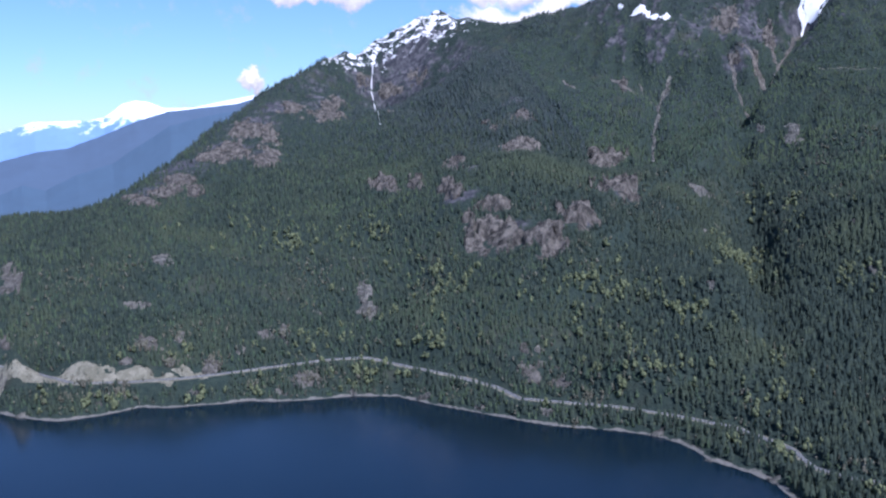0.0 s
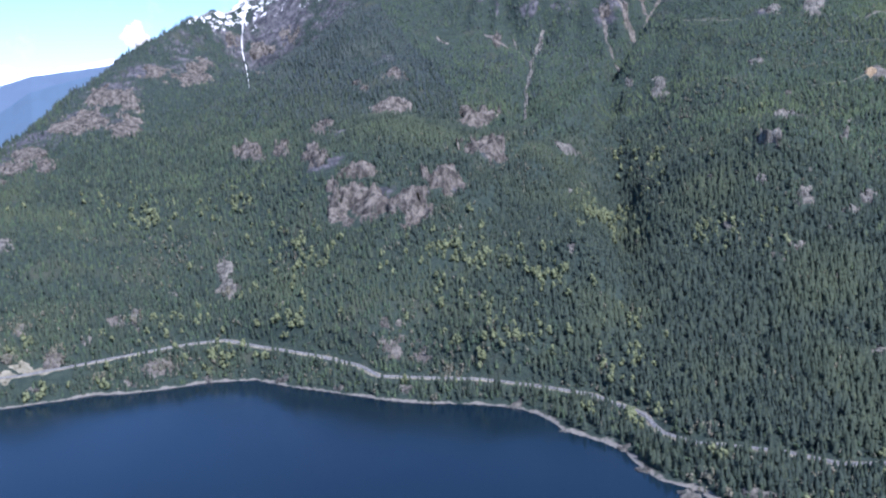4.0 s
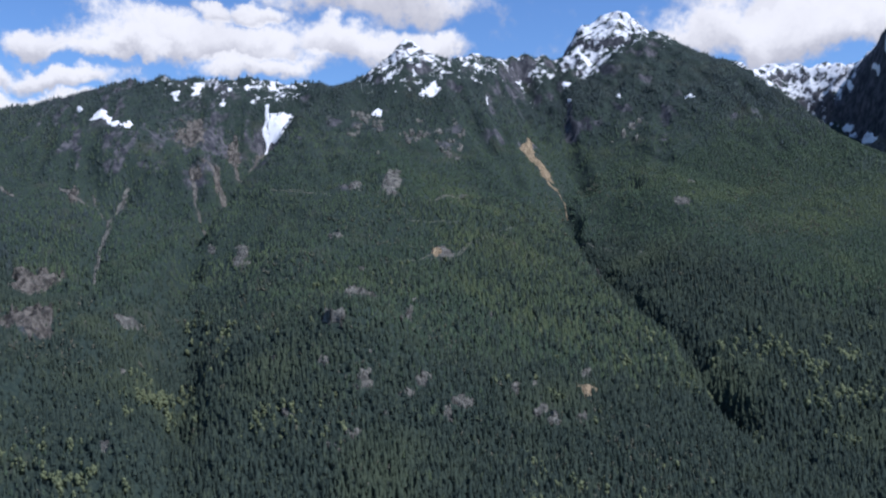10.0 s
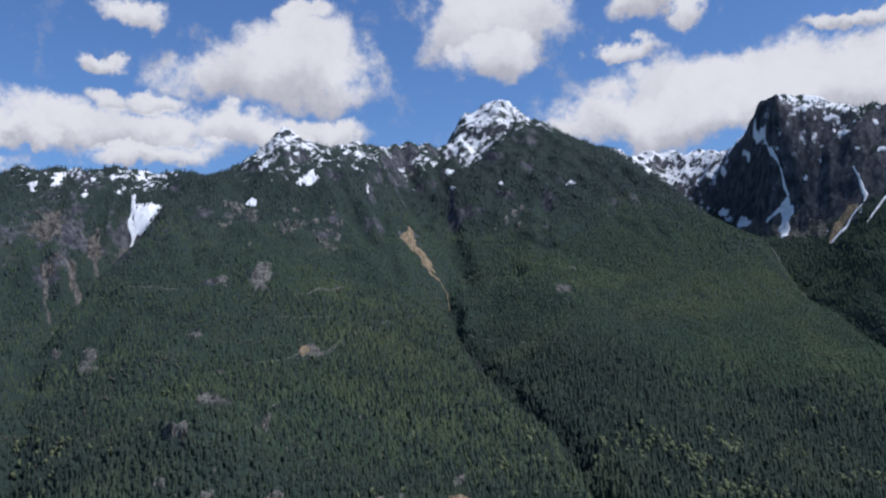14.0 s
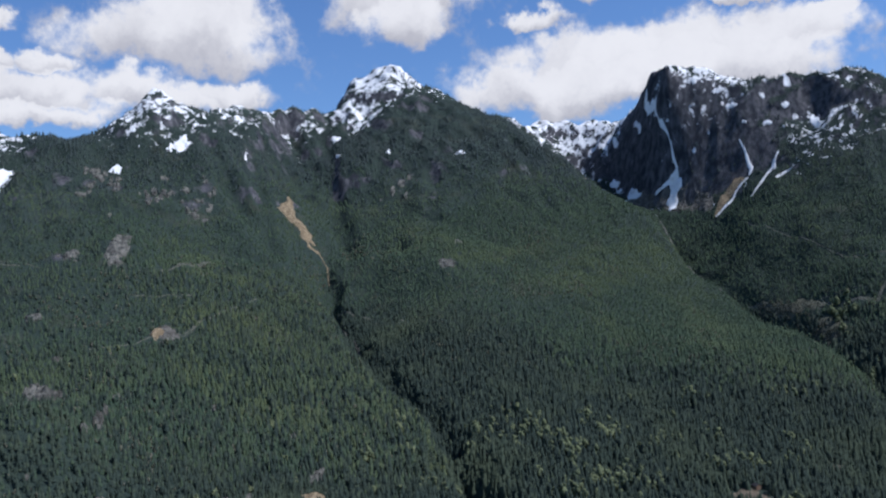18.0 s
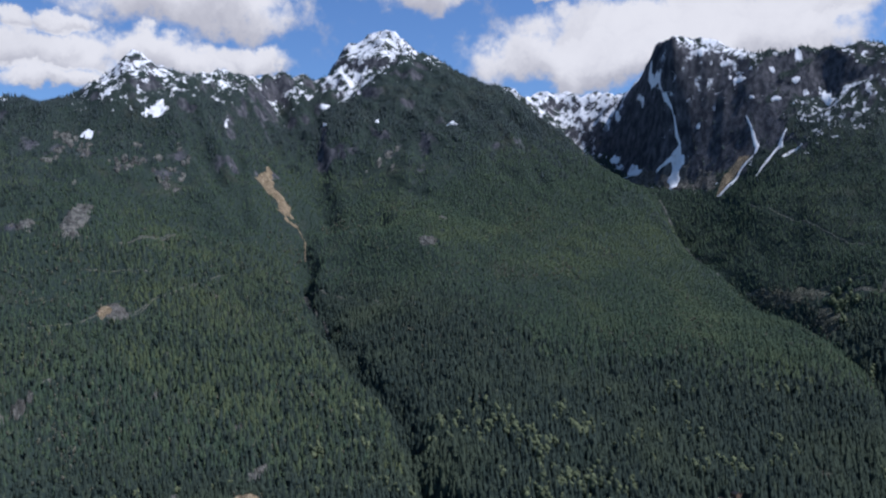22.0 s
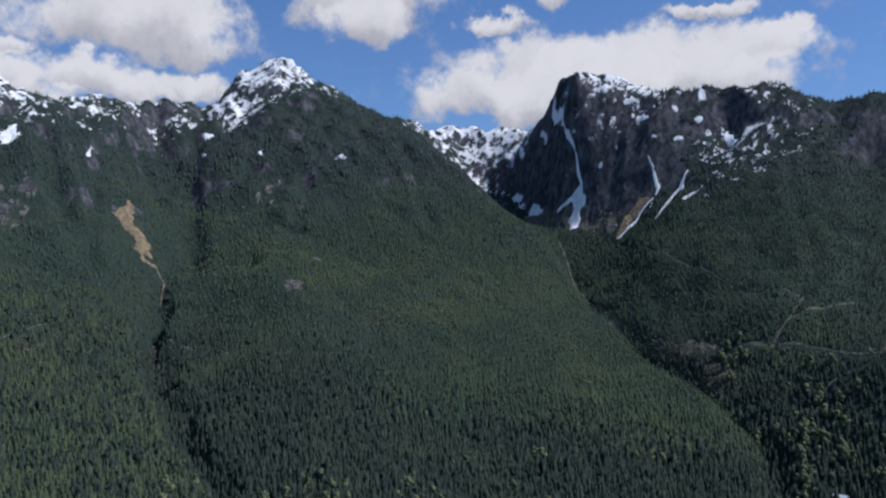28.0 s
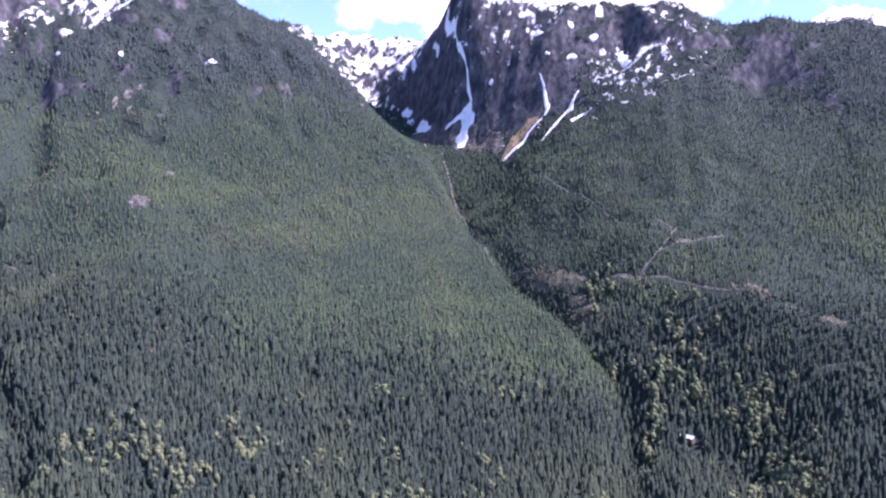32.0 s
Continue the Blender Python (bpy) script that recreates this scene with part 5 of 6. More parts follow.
outcrop(897, 2354, 7.5, -19.2, 9.1, 18.1, 2, SNOW, "snow_patch", "small white snow patch among high trees", "snow", SNOW_GROUP, 0.15, 0.25)
outcrop(967, 2352, 27.0, 1.3, 17.1, 32.2, 2, SNOW, "snow_patch", "small white snow patch among high trees", "snow", SNOW_GROUP, 0.15, 0.25)
outcrop(1027, 2286, 5.8, -5.6, 5.4, 9.4, 2, SNOW, "snow_patch", "small white snow patch among high trees", "snow", SNOW_GROUP, 0.15, 0.25)
outcrop(658, 2425, 5.1, -6.2, 4.6, 11.8, 2, SNOW, "snow_patch", "small white snow patch among high trees", "snow", SNOW_GROUP, 0.15, 0.25)
outcrop(988, 2255, 6.3, -1.3, 4.4, 7.8, 2, SNOW, "snow_patch", "small white snow patch among high trees", "snow", SNOW_GROUP, 0.15, 0.25)
outcrop(1084, 2287, 6.2, -8.3, 7.5, 12.4, 2, SNOW, "snow_patch", "small white snow patch among high trees", "snow", SNOW_GROUP, 0.15, 0.25)
outcrop(1273, 1917, 10.7, -11.2, 5.6, 6.8, 2, SNOW, "snow_patch", "small white snow patch among high trees", "snow", SNOW_GROUP, 0.15, 0.25)
outcrop(1419, 1870, 20.2, -13.1, 15.7, 17.1, 2, SNOW, "snow_patch", "small white snow patch among high trees", "snow", SNOW_GROUP, 0.15, 0.25)
outcrop(1373, 1988, 4.9, -9.3, 8.0, 9.5, 2, SNOW, "snow_patch", "small white snow patch among high trees", "snow", SNOW_GROUP, 0.15, 0.25)
strip([(-17, 2839), (-38, 2751), (-35, 2701), (-85, 2274)], [2.6, 2.8, 1.8, 1.4], SNOW, "snow_gully", "thin white snow line down the rock face", "snow", SNOW_GROUP, lift=2, ragged=0.35)
outcrop(1439, 1870, 22.2, -7.8, 13.8, 16.7, 2, SNOW, "snow_patch", "white snow patch among high trees", "snow", SNOW_GROUP, 0.12, 0.25)
outcrop(1268, 1924, 8.4, -8.2, 3.1, 4.3, 2, SNOW, "snow_patch", "white snow patch among high trees", "snow", SNOW_GROUP, 0.12, 0.25)
outcrop(1985, 1837, 10.6, -8.9, 9.0, 7.4, 2, SNOW, "snow_patch", "white snow patch among high trees", "snow", SNOW_GROUP, 0.12, 0.25)
outcrop(1598, 1819, 11.2, 5.2, 15.4, 16.4, 2, SNOW, "snow_patch", "white snow patch among high trees", "snow", SNOW_GROUP, 0.12, 0.25)
outcrop(1886, 1745, -0.2, -8.8, 5.5, 4.7, 2, SNOW, "snow_patch", "white snow patch among high trees", "snow", SNOW_GROUP, 0.12, 0.25)
outcrop(2066, 1435, 4.7, -14.2, 4.5, 2.8, 2, SNOW, "snow_patch", "white snow patch among high trees", "snow", SNOW_GROUP, 0.12, 0.25)
outcrop(1947, 1605, -1.2, -11.2, 7.2, 5.4, 2, SNOW, "snow_patch", "white snow patch among high trees", "snow", SNOW_GROUP, 0.12, 0.25)
strip([(2630, 1090), (2609, 1072), (2573, 1030), (2555, 998), (2547, 983), (2536, 974), (2524, 962)], [9, 11, 6.0, 4.5, 6.0, 6.0, 10], SNOW, "avalanche_track", "white avalanche snow track on the dark wall", "avalanche snow", SNOW_GROUP, lift=2.5, ragged=0.95)
strip([(2527, 963), (2516, 969), (2488, 962), (2460, 953)], [14, 34, 36, 22], SNOW, "avalanche_cone", "white avalanche cone at the foot of the wall", "avalanche snow", SNOW_GROUP, lift=5.5, ragged=0.5)
strip([(2523, 966), (2512, 999), (2508, 1025)], [6.7, 5.4, 4.0], SNOW, "avalanche_track", "thin white side tongue of the cone", "avalanche snow", SNOW_GROUP, lift=2.5, ragged=0.5)
strip([(2547, 779), (2519, 753), (2494, 739), (2479, 741)], [2.6, 6.5, 10.3, 6.4], SNOW, "avalanche_track", "white snow chute on the dark wall", "avalanche snow", SNOW_GROUP, lift=2.5, ragged=0.6)
strip([(2476, 754), (2465, 781), (2431, 803), (2402, 820)], [8.9, 25.4, 27.7, 9.9], SCAR, "debris_chute", "tan debris chute edged with snow", "debris chute", "", lift=2, ragged=0.5)
strip([(2475, 742), (2453, 766), (2420, 788), (2396, 813)], [3.8, 6.3, 7.5, 3.7], SNOW, "avalanche_track", "white snow edge of the debris chute", "avalanche snow", SNOW_GROUP, lift=3.5, ragged=0.6)
strip([(2516, 665), (2491, 680), (2445, 694), (2401, 715)], [2.6, 11.5, 7.5, 2.5], SNOW, "avalanche_track", "narrow white snow chute among trees", "avalanche snow", SNOW_GROUP, lift=2.5, ragged=0.7)
strip([(2442, 661), (2462, 640), (2472, 617)], [7.4, 7.5, 3.8], SNOW, "snow_patch", "white snow patch among high trees", "snow", SNOW_GROUP, lift=2, ragged=0.8)
outcrop(2478, 945, -20, -55, 26, 8, 2.5, TALUS, "scree_apron", "grey-brown scree apron under the dark wall", "scree", "", -0.05, 0.3)
outcrop(2500, 1085, -14, -50, 18, 6, 2.5, TALUS, "scree_apron", "grey-brown scree apron under the dark wall", "scree", "", 0.0, 0.3)
outcrop(2695, 1226, -10.0, -13.6, 20.4, 9.9, 2, SNOW, "snow_patch", "white snow patch on the dark wall", "snow", SNOW_GROUP, 0.15, 0.25)
outcrop(2630, 1122, -17.4, -17.2, 8.5, 3.8, 2, SNOW, "snow_patch", "white snow patch on the dark wall", "snow", SNOW_GROUP, 0.15, 0.25)
outcrop(2610, 1202, 1.4, -16.2, 7.7, 3.8, 2, SNOW, "snow_patch", "white snow patch on the dark wall", "snow", SNOW_GROUP, 0.15, 0.25)
outcrop(2535, 1099, -12.6, -34.1, 13.4, 6.2, 2, SNOW, "snow_patch", "white snow patch on the dark wall", "snow", SNOW_GROUP, 0.15, 0.25)
outcrop(2585, 1176, -9.8, -19.0, 15.5, 7.6, 2, SNOW, "snow_patch", "white snow patch on the dark wall", "snow", SNOW_GROUP, 0.15, 0.25)
outcrop(2637, 861, 4.7, -13.2, 6.0, 2.0, 2, SNOW, "snow_patch", "white snow patch on the dark wall", "snow", SNOW_GROUP, 0.15, 0.25)
outcrop(2628, 931, 4.6, -11.8, 7.6, 2.8, 2, SNOW, "snow_patch", "white snow patch on the dark wall", "snow", SNOW_GROUP, 0.15, 0.25)
outcrop(2609, 816, -4.4, -23.8, 6.2, 2.0, 2, SNOW, "snow_patch", "white snow patch on the dark wall", "snow", SNOW_GROUP, 0.15, 0.25)
outcrop(2574, 770, 0.4, -7.6, 2.9, 0.8, 2, SNOW, "snow_patch", "white snow patch on the dark wall", "snow", SNOW_GROUP, 0.15, 0.25)
outcrop(2639, 732, 4.9, -9.4, 6.2, 1.7, 2, SNOW, "snow_patch", "white snow patch on the dark wall", "snow", SNOW_GROUP, 0.15, 0.25)
outcrop(2691, 677, 4.5, -9.5, 13.0, 8.0, 2, SNOW, "snow_patch", "white snow patch on the dark wall", "snow", SNOW_GROUP, 0.15, 0.25)
outcrop(2630, 667, 5.4, -12.1, 4.7, 1.2, 2, SNOW, "snow_patch", "white snow patch on the dark wall", "snow", SNOW_GROUP, 0.15, 0.25)
outcrop(2620, 638, 3.7, -6.5, 5.1, 1.2, 2, SNOW, "snow_patch", "white snow patch on the dark wall", "snow", SNOW_GROUP, 0.15, 0.25)
outcrop(2620, 584, -7.7, -19.0, 18.6, 4.1, 2, SNOW, "snow_patch", "white snow patch on the dark wall", "snow", SNOW_GROUP, 0.15, 0.25)
outcrop(2578, 709, 1.4, -11.7, 4.6, 1.2, 2, SNOW, "snow_patch", "white snow patch on the dark wall", "snow", SNOW_GROUP, 0.15, 0.25)
outcrop(2541, 912, 0.3, -6.4, 3.0, 1.1, 2, SNOW, "snow_patch", "white snow patch on the dark wall", "snow", SNOW_GROUP, 0.15, 0.25)
strip([(2669, 1403), (2305, 1161), (2567, 1244), (2573, 1201)], [4.6, 5.1, 4.3, 2.8], TALUS, "debris_chute", "pale debris track along the ridge foot", "debris chute", "", lift=1.2, ragged=0.35)
outcrop(869, 2194, 42.5, -2.1, 35.9, 65.0, 5, CLIFF, "grey_cliff", "grey broken cliff on the steep upper face", "cliff", "", 0.25, 0.9)
outcrop(815, 1977, 13.9, -3.1, 31.0, 53.2, 5, CLIFF, "grey_cliff", "grey broken cliff on the steep upper face", "cliff", "", 0.25, 0.9)
outcrop(926, 2089, 15.5, 0.3, 37.6, 62.6, 5, CLIFF, "grey_cliff", "grey broken cliff on the steep upper face", "cliff", "", 0.25, 0.9)
outcrop(770, 1992, 17.6, -7.1, 9.3, 16.2, 5, CLIFF, "grey_cliff", "grey broken cliff on the steep upper face", "cliff", "", 0.25, 0.9)
outcrop(509, 2079, 10.6, 0.3, 13.7, 34.6, 5, CLIFF, "grey_cliff", "grey broken cliff on the steep upper face", "cliff", "", 0.25, 0.9)
outcrop(206, 1993, 27.0, -25.9, 11.0, 38.2, 4, CLIFF, "grey_cliff", "grey broken cliff on the steep upper face", "cliff", "", 0.3, 0.9)
outcrop(139, 1821, 27.8, -11.3, 13.1, 48.6, 4, CLIFF, "grey_cliff", "grey broken cliff on the steep upper face", "cliff", "", 0.3, 0.9)
outcrop(-24, 1720, 15.7, -39.7, 4.9, 26.2, 4, CLIFF, "grey_cliff", "grey broken cliff on the steep upper face", "cliff", "", 0.3, 0.9)
outcrop(133, 1963, 10.5, -8.6, 3.5, 13.5, 4, CLIFF, "grey_cliff", "grey broken cliff on the steep upper face", "cliff", "", 0.3, 0.9)
for x, y, ux, uy, vx, vy in [(1958, 556, -42, -52, 24, 8), (1925, 490, -24, -40, 20, 6), (1852, 432, -14, -30, 22, 6), (1840, 160, -6, -24, 14, 3), (1800, 46, -8, -20, 12, 2)]:
    outcrop(x, y, ux, uy, vx, vy, 2.2, DRY_GRASS, "logged_patch", "olive-brown logged patch grown over with scrub", "clearing", "", 0.0, 0.1)
strip([(2305, 713), (2235, 657), (2173, 557), (2083, 454)], [3.4, 3.2, 3.1, 2.9], TRACK, "forest_track", "overgrown brown logging track through the forest", "track", "logging tracks", lift=0.9, ragged=0.3)
strip([(2083, 454), (2014, 397), (2013, 336), (2012, 314)], [3.9, 3.8, 3.8, 3.8], TRACK, "forest_track", "overgrown brown logging track through the forest", "track", "logging tracks", lift=0.9, ragged=0.3)
strip([(2012, 314), (1940, 329), (1883, 351)], [3.8, 3.6, 3.5], TRACK, "forest_track", "overgrown brown logging track through the forest", "track", "logging tracks", lift=0.9, ragged=0.3)
strip([(2035, 638), (1940, 528), (1893, 423), (1883, 351)], [4.0, 3.8, 3.5, 3.5], TRACK, "forest_track", "overgrown brown logging track through the forest", "track", "logging tracks", lift=0.9, ragged=0.3)
strip([(1929, 509), (1921, 449), (1918, 378)], [3.1, 3.0, 3.0], TRACK, "forest_track", "overgrown brown logging track through the forest", "track", "logging tracks", lift=0.9, ragged=0.3)
strip([(1884, 352), (1883, 300), (1848, 221), (1830, 152), (1814, 86), (1794, 24)], [4.3, 4.3, 4.2, 4.0, 4.0, 3.9], TRACK, "forest_track", "overgrown brown logging track through the forest", "track", "logging tracks", lift=0.9, ragged=0.3)
strip([(1814, 215), (1795, 248), (1758, 260)], [4.8, 4.8, 4.7], TRACK, "forest_track", "overgrown brown logging track through the forest", "track", "logging tracks", lift=0.9, ragged=0.3)
strip([(1361, 1145), (1333, 1014)], [2.6, 2.6], TRACK, "forest_track", "overgrown brown logging track through the forest", "track", "logging tracks", lift=0.9, ragged=0.3)
strip([(1044, 1455), (1219, 1478)], [4.0, 4.3], TRACK, "forest_track", "overgrown brown logging track through the forest", "track", "logging tracks", lift=0.9, ragged=0.3)
strip([(913, 1395), (1018, 1337)], [3.0, 3.0], TRACK, "forest_track", "overgrown brown logging track through the forest", "track", "logging tracks", lift=0.9, ragged=0.3)
strip([(795, 1700), (843, 1600)], [4.2, 4.0], TRACK, "forest_track", "overgrown brown logging track through the forest", "track", "logging tracks", lift=0.9, ragged=0.3)
strip([(888, 1227), (1064, 1292), (1148, 1308)], [1.9, 1.9, 1.9], TRACK, "forest_track", "overgrown brown logging track through the forest", "track", "logging tracks", lift=0.9, ragged=0.3)
strip([(1715, 20), (1713, 47), (1699, 73)], [4.4, 4.4, 4.4], TRACK, "forest_track", "overgrown brown logging track through the forest", "track", "logging tracks", lift=0.9, ragged=0.3)
strip([(754, 1263), (817, 1241), (902, 1239), (988, 1262), (1078, 1295)], [1.9, 1.9, 1.9, 1.9, 1.9], TRACK, "forest_track", "overgrown brown logging track through the forest", "track", "logging tracks", lift=0.9, ragged=0.3)
strip([(1047, 1459), (1094, 1442), (1212, 1482)], [4.0, 4.0, 4.3], TRACK, "forest_track", "overgrown brown logging track through the forest", "track", "logging tracks", lift=0.9, ragged=0.3)
strip([(819, 1670), (852, 1633), (864, 1576)], [3.2, 3.2, 3.1], TRACK, "forest_track", "overgrown brown logging track through the forest", "track", "logging tracks", lift=0.9, ragged=0.3)
strip([(1387, 1325), (1373, 1218), (1373, 1141), (1330, 1017)], [4.7, 4.4, 4.3, 4.0], TRACK, "forest_track", "overgrown brown logging track through the forest", "track", "logging tracks", lift=0.9, ragged=0.3)
strip([(1032, 1457), (1105, 1450), (1209, 1478)], [4.9, 5.1, 5.2], TRACK, "forest_track", "overgrown brown logging track through the forest", "track", "logging tracks", lift=0.9, ragged=0.3)
outcrop(878, 1246, 21.9, -1.4, 13.8, 14.7, 2, TALUS, "scree_patch", "brown cleared patch beside an old track", "scree", "", 0.1, 0.25)
outcrop(700, 1260, 5.0, -6.4, 6.3, 8.0, 2, TALUS, "scree_patch", "brown cleared patch beside an old track", "scree", "", 0.1, 0.25)
strip([(2009, 229), (1973, 285), (1939, 331), (1882, 349)], [7.5, 7.4, 7.4, 7.2], TRACK, "forest_track", "overgrown brown logging track through the forest", "track", "logging tracks", lift=0.9, ragged=0.3)
strip([(2029, 624), (1948, 528), (1897, 429), (1887, 348)], [5.1, 4.8, 4.5, 4.4], TRACK, "forest_track", "overgrown brown logging track through the forest", "track", "logging tracks", lift=0.9, ragged=0.3)
outcrop(613, 1632, 1.9, -10.1, 5.8, 10.6, 6, GREY_ROCK, "rock_outcrop", "light grey rock outcrop among conifers", "rock outcrop", KNOB_GROUP, 0.1, 0.5)
outcrop(614, 1530, 3.9, -18.4, 16.4, 28.1, 6, GREY_ROCK, "rock_outcrop", "light grey rock outcrop among conifers", "rock outcrop", KNOB_GROUP, 0.1, 0.5)
outcrop(425, 993, 4.2, -5.4, 3.8, 5.3, 6, GREY_ROCK, "rock_outcrop", "light grey rock outcrop among conifers", "rock outcrop", KNOB_GROUP, 0.1, 0.5)
outcrop(448, 938, 4.5, -3.5, 4.2, 5.4, 6, GREY_ROCK, "rock_outcrop", "light grey rock outcrop among conifers", "rock outcrop", KNOB_GROUP, 0.1, 0.5)
outcrop(486, 892, 6.2, -2.7, 3.1, 3.5, 6, GREY_ROCK, "rock_outcrop", "light grey rock outcrop among conifers", "rock outcrop", KNOB_GROUP, 0.1, 0.5)
outcrop(525, 903, 7.6, -1.5, 4.6, 5.1, 6, GREY_ROCK, "rock_outcrop", "light grey rock outcrop among conifers", "rock outcrop", KNOB_GROUP, 0.1, 0.5)
outcrop(549, 851, 7.9, -2.3, 4.6, 4.7, 6, GREY_ROCK, "rock_outcrop", "light grey rock outcrop among conifers", "rock outcrop", KNOB_GROUP, 0.1, 0.5)
outcrop(639, 847, 7.0, -1.9, 11.0, 9.9, 6, GREY_ROCK, "rock_outcrop", "light grey rock outcrop among conifers", "rock outcrop", KNOB_GROUP, 0.1, 0.5)
outcrop(625, 795, 5.3, -3.1, 5.1, 4.4, 6, GREY_ROCK, "rock_outcrop", "light grey rock outcrop among conifers", "rock outcrop", KNOB_GROUP, 0.1, 0.5)
outcrop(638, 779, 3.3, -3.9, 5.2, 4.3, 6, GREY_ROCK, "rock_outcrop", "light grey rock outcrop among conifers", "rock outcrop", KNOB_GROUP, 0.1, 0.5)
outcrop(824, 866, 6.2, -1.6, 11.6, 8.9, 6, GREY_ROCK, "rock_outcrop", "light grey rock outcrop among conifers", "rock outcrop", KNOB_GROUP, 0.1, 0.5)
outcrop(513, 850, 4.9, -2.0, 3.2, 3.3, 6, GREY_ROCK, "rock_outcrop", "light grey rock outcrop among conifers", "rock outcrop", KNOB_GROUP, 0.1, 0.5)
outcrop(351, 959, 5.7, -6.1, 3.8, 5.7, 6, GREY_ROCK, "rock_outcrop", "light grey rock outcrop among conifers", "rock outcrop", KNOB_GROUP, 0.1, 0.5)
outcrop(474, 1030, 4.0, -10.3, 3.8, 5.2, 6, GREY_ROCK, "rock_outcrop", "light grey rock outcrop among conifers", "rock outcrop", KNOB_GROUP, 0.1, 0.5)
outcrop(577, 1008, 15.0, 10.4, 12.7, 14.9, 6, GREY_ROCK, "rock_outcrop", "light grey rock outcrop among conifers", "rock outcrop", KNOB_GROUP, 0.1, 0.5)
outcrop(701, 1121, 7.2, 1.4, 4.1, 4.6, 6, GREY_ROCK, "rock_outcrop", "light grey rock outcrop among conifers", "rock outcrop", KNOB_GROUP, 0.1, 0.5)
outcrop(392, 1058, 2.1, -3.7, 1.3, 2.0, 6, GREY_ROCK, "rock_outcrop", "light grey rock outcrop among conifers", "rock outcrop", KNOB_GROUP, 0.1, 0.5)
outcrop(816, 1062, 6.1, -0.7, 6.0, 5.7, 6, GREY_ROCK, "rock_outcrop", "light grey rock outcrop among conifers", "rock outcrop", KNOB_GROUP, 0.1, 0.5)
outcrop(874, 966, 4.4, -2.3, 8.0, 6.6, 6, GREY_ROCK, "rock_outcrop", "light grey rock outcrop among conifers", "rock outcrop", KNOB_GROUP, 0.1, 0.5)
outcrop(478, 960, 4.1, -0.8, 1.5, 1.8, 6, GREY_ROCK, "rock_outcrop", "light grey rock outcrop among conifers", "rock outcrop", KNOB_GROUP, 0.1, 0.5)
outcrop(681, 849, 4.0, -1.7, 6.4, 5.5, 6, GREY_ROCK, "rock_outcrop", "light grey rock outcrop among conifers", "rock outcrop", KNOB_GROUP, 0.1, 0.5)
outcrop(435, 876, 3.2, -2.6, 2.8, 3.4, 6, GREY_ROCK, "rock_outcrop", "light grey rock outcrop among conifers", "rock outcrop", KNOB_GROUP, 0.1, 0.5)
strip([(2407, 976), (2288, 883), (2157, 770), (2007, 659)], [4.0, 5.6, 3.4, 3.1], GREY_ROCK, "creek_bed", "pale stones in a narrow creek bed", "creek", "", lift=1.2, ragged=0.35)
strip([(1389, 1346), (1314, 1239), (1255, 1150)], [7.4, 4.1, 3.8], TALUS, "creek_bed", "brown stony creek bed in the ravine", "creek", "", lift=1.2, ragged=0.35)
outcrop(-721, 1189, 54.4, -24.3, -2.1, 11.7, 0.7, GRAVEL, "gravel_yard", "pale open gravel ground beside the road", "gravel yard", "", -0.25, 0.0)
outcrop(-790, 1275, 62, -70, 14, 22, 0.7, GRAVEL, "gravel_yard", "pale open gravel ground beside the road", "gravel yard", "", -0.25, 0.0)
outcrop(-860, 1345, 70, -40, 12, 26, 0.7, GRAVEL, "gravel_yard", "pale open gravel ground beside the road", "gravel yard", "", -0.25, 0.0)
outcrop(-650, 1177, 49.6, -10.0, -2.9, 19.7, 0.7, GRAVEL, "gravel_yard", "pale open gravel ground beside the road", "gravel yard", "", -0.25, 0.0)
outcrop(-571, 1152, 57.4, -18.0, -1.3, 15.8, 0.7, GRAVEL, "gravel_yard", "pale open gravel ground beside the road", "gravel yard", "", -0.25, 0.0)
outcrop(-514, 1145, 35.8, -9.9, -0.6, 13.2, 0.7, GRAVEL, "gravel_yard", "pale open gravel ground beside the road", "gravel yard", "", -0.25, 0.0)
outcrop(25, 580, 6.5, -4.3, 5.1, 7.3, 3, GREY_ROCK, "shore_rock", "pale rocky point in the water at the shore", "shore rock", "", 0, 0.5)
outcrop(43, 551, 6.8, -4.8, 1.7, 2.2, 3, GREY_ROCK, "shore_rock", "grey rocks along the waterline", "shore rock", "shore rocks", 0, 0.5)
outcrop(59, 526, 5.7, -4.3, 1.7, 2.1, 3, GREY_ROCK, "shore_rock", "grey rocks along the waterline", "shore rock", "shore rocks", 0, 0.5)
outcrop(79, 502, 8.9, -4.9, 3.4, 3.8, 3, GREY_ROCK, "shore_rock", "grey rocks along the waterline", "shore rock", "shore rocks", 0, 0.5)
outcrop(63, 549, 8.8, -8.8, 2.0, 2.6, 3, GREY_ROCK, "shore_rock", "grey rocks along the waterline", "shore rock", "shore rocks", 0, 0.5)
outcrop(17, 638, 5.5, -5.4, 2.6, 4.1, 3, GREY_ROCK, "shore_rock", "grey rocks along the waterline", "shore rock", "shore rocks", 0, 0.5)
outcrop(1203, 420, 14.7, -22.3, 19.4, 9.1, 1.2, SAND, "house_yard", "sandy cleared yard round a house", "yard", "", -0.15, 0)

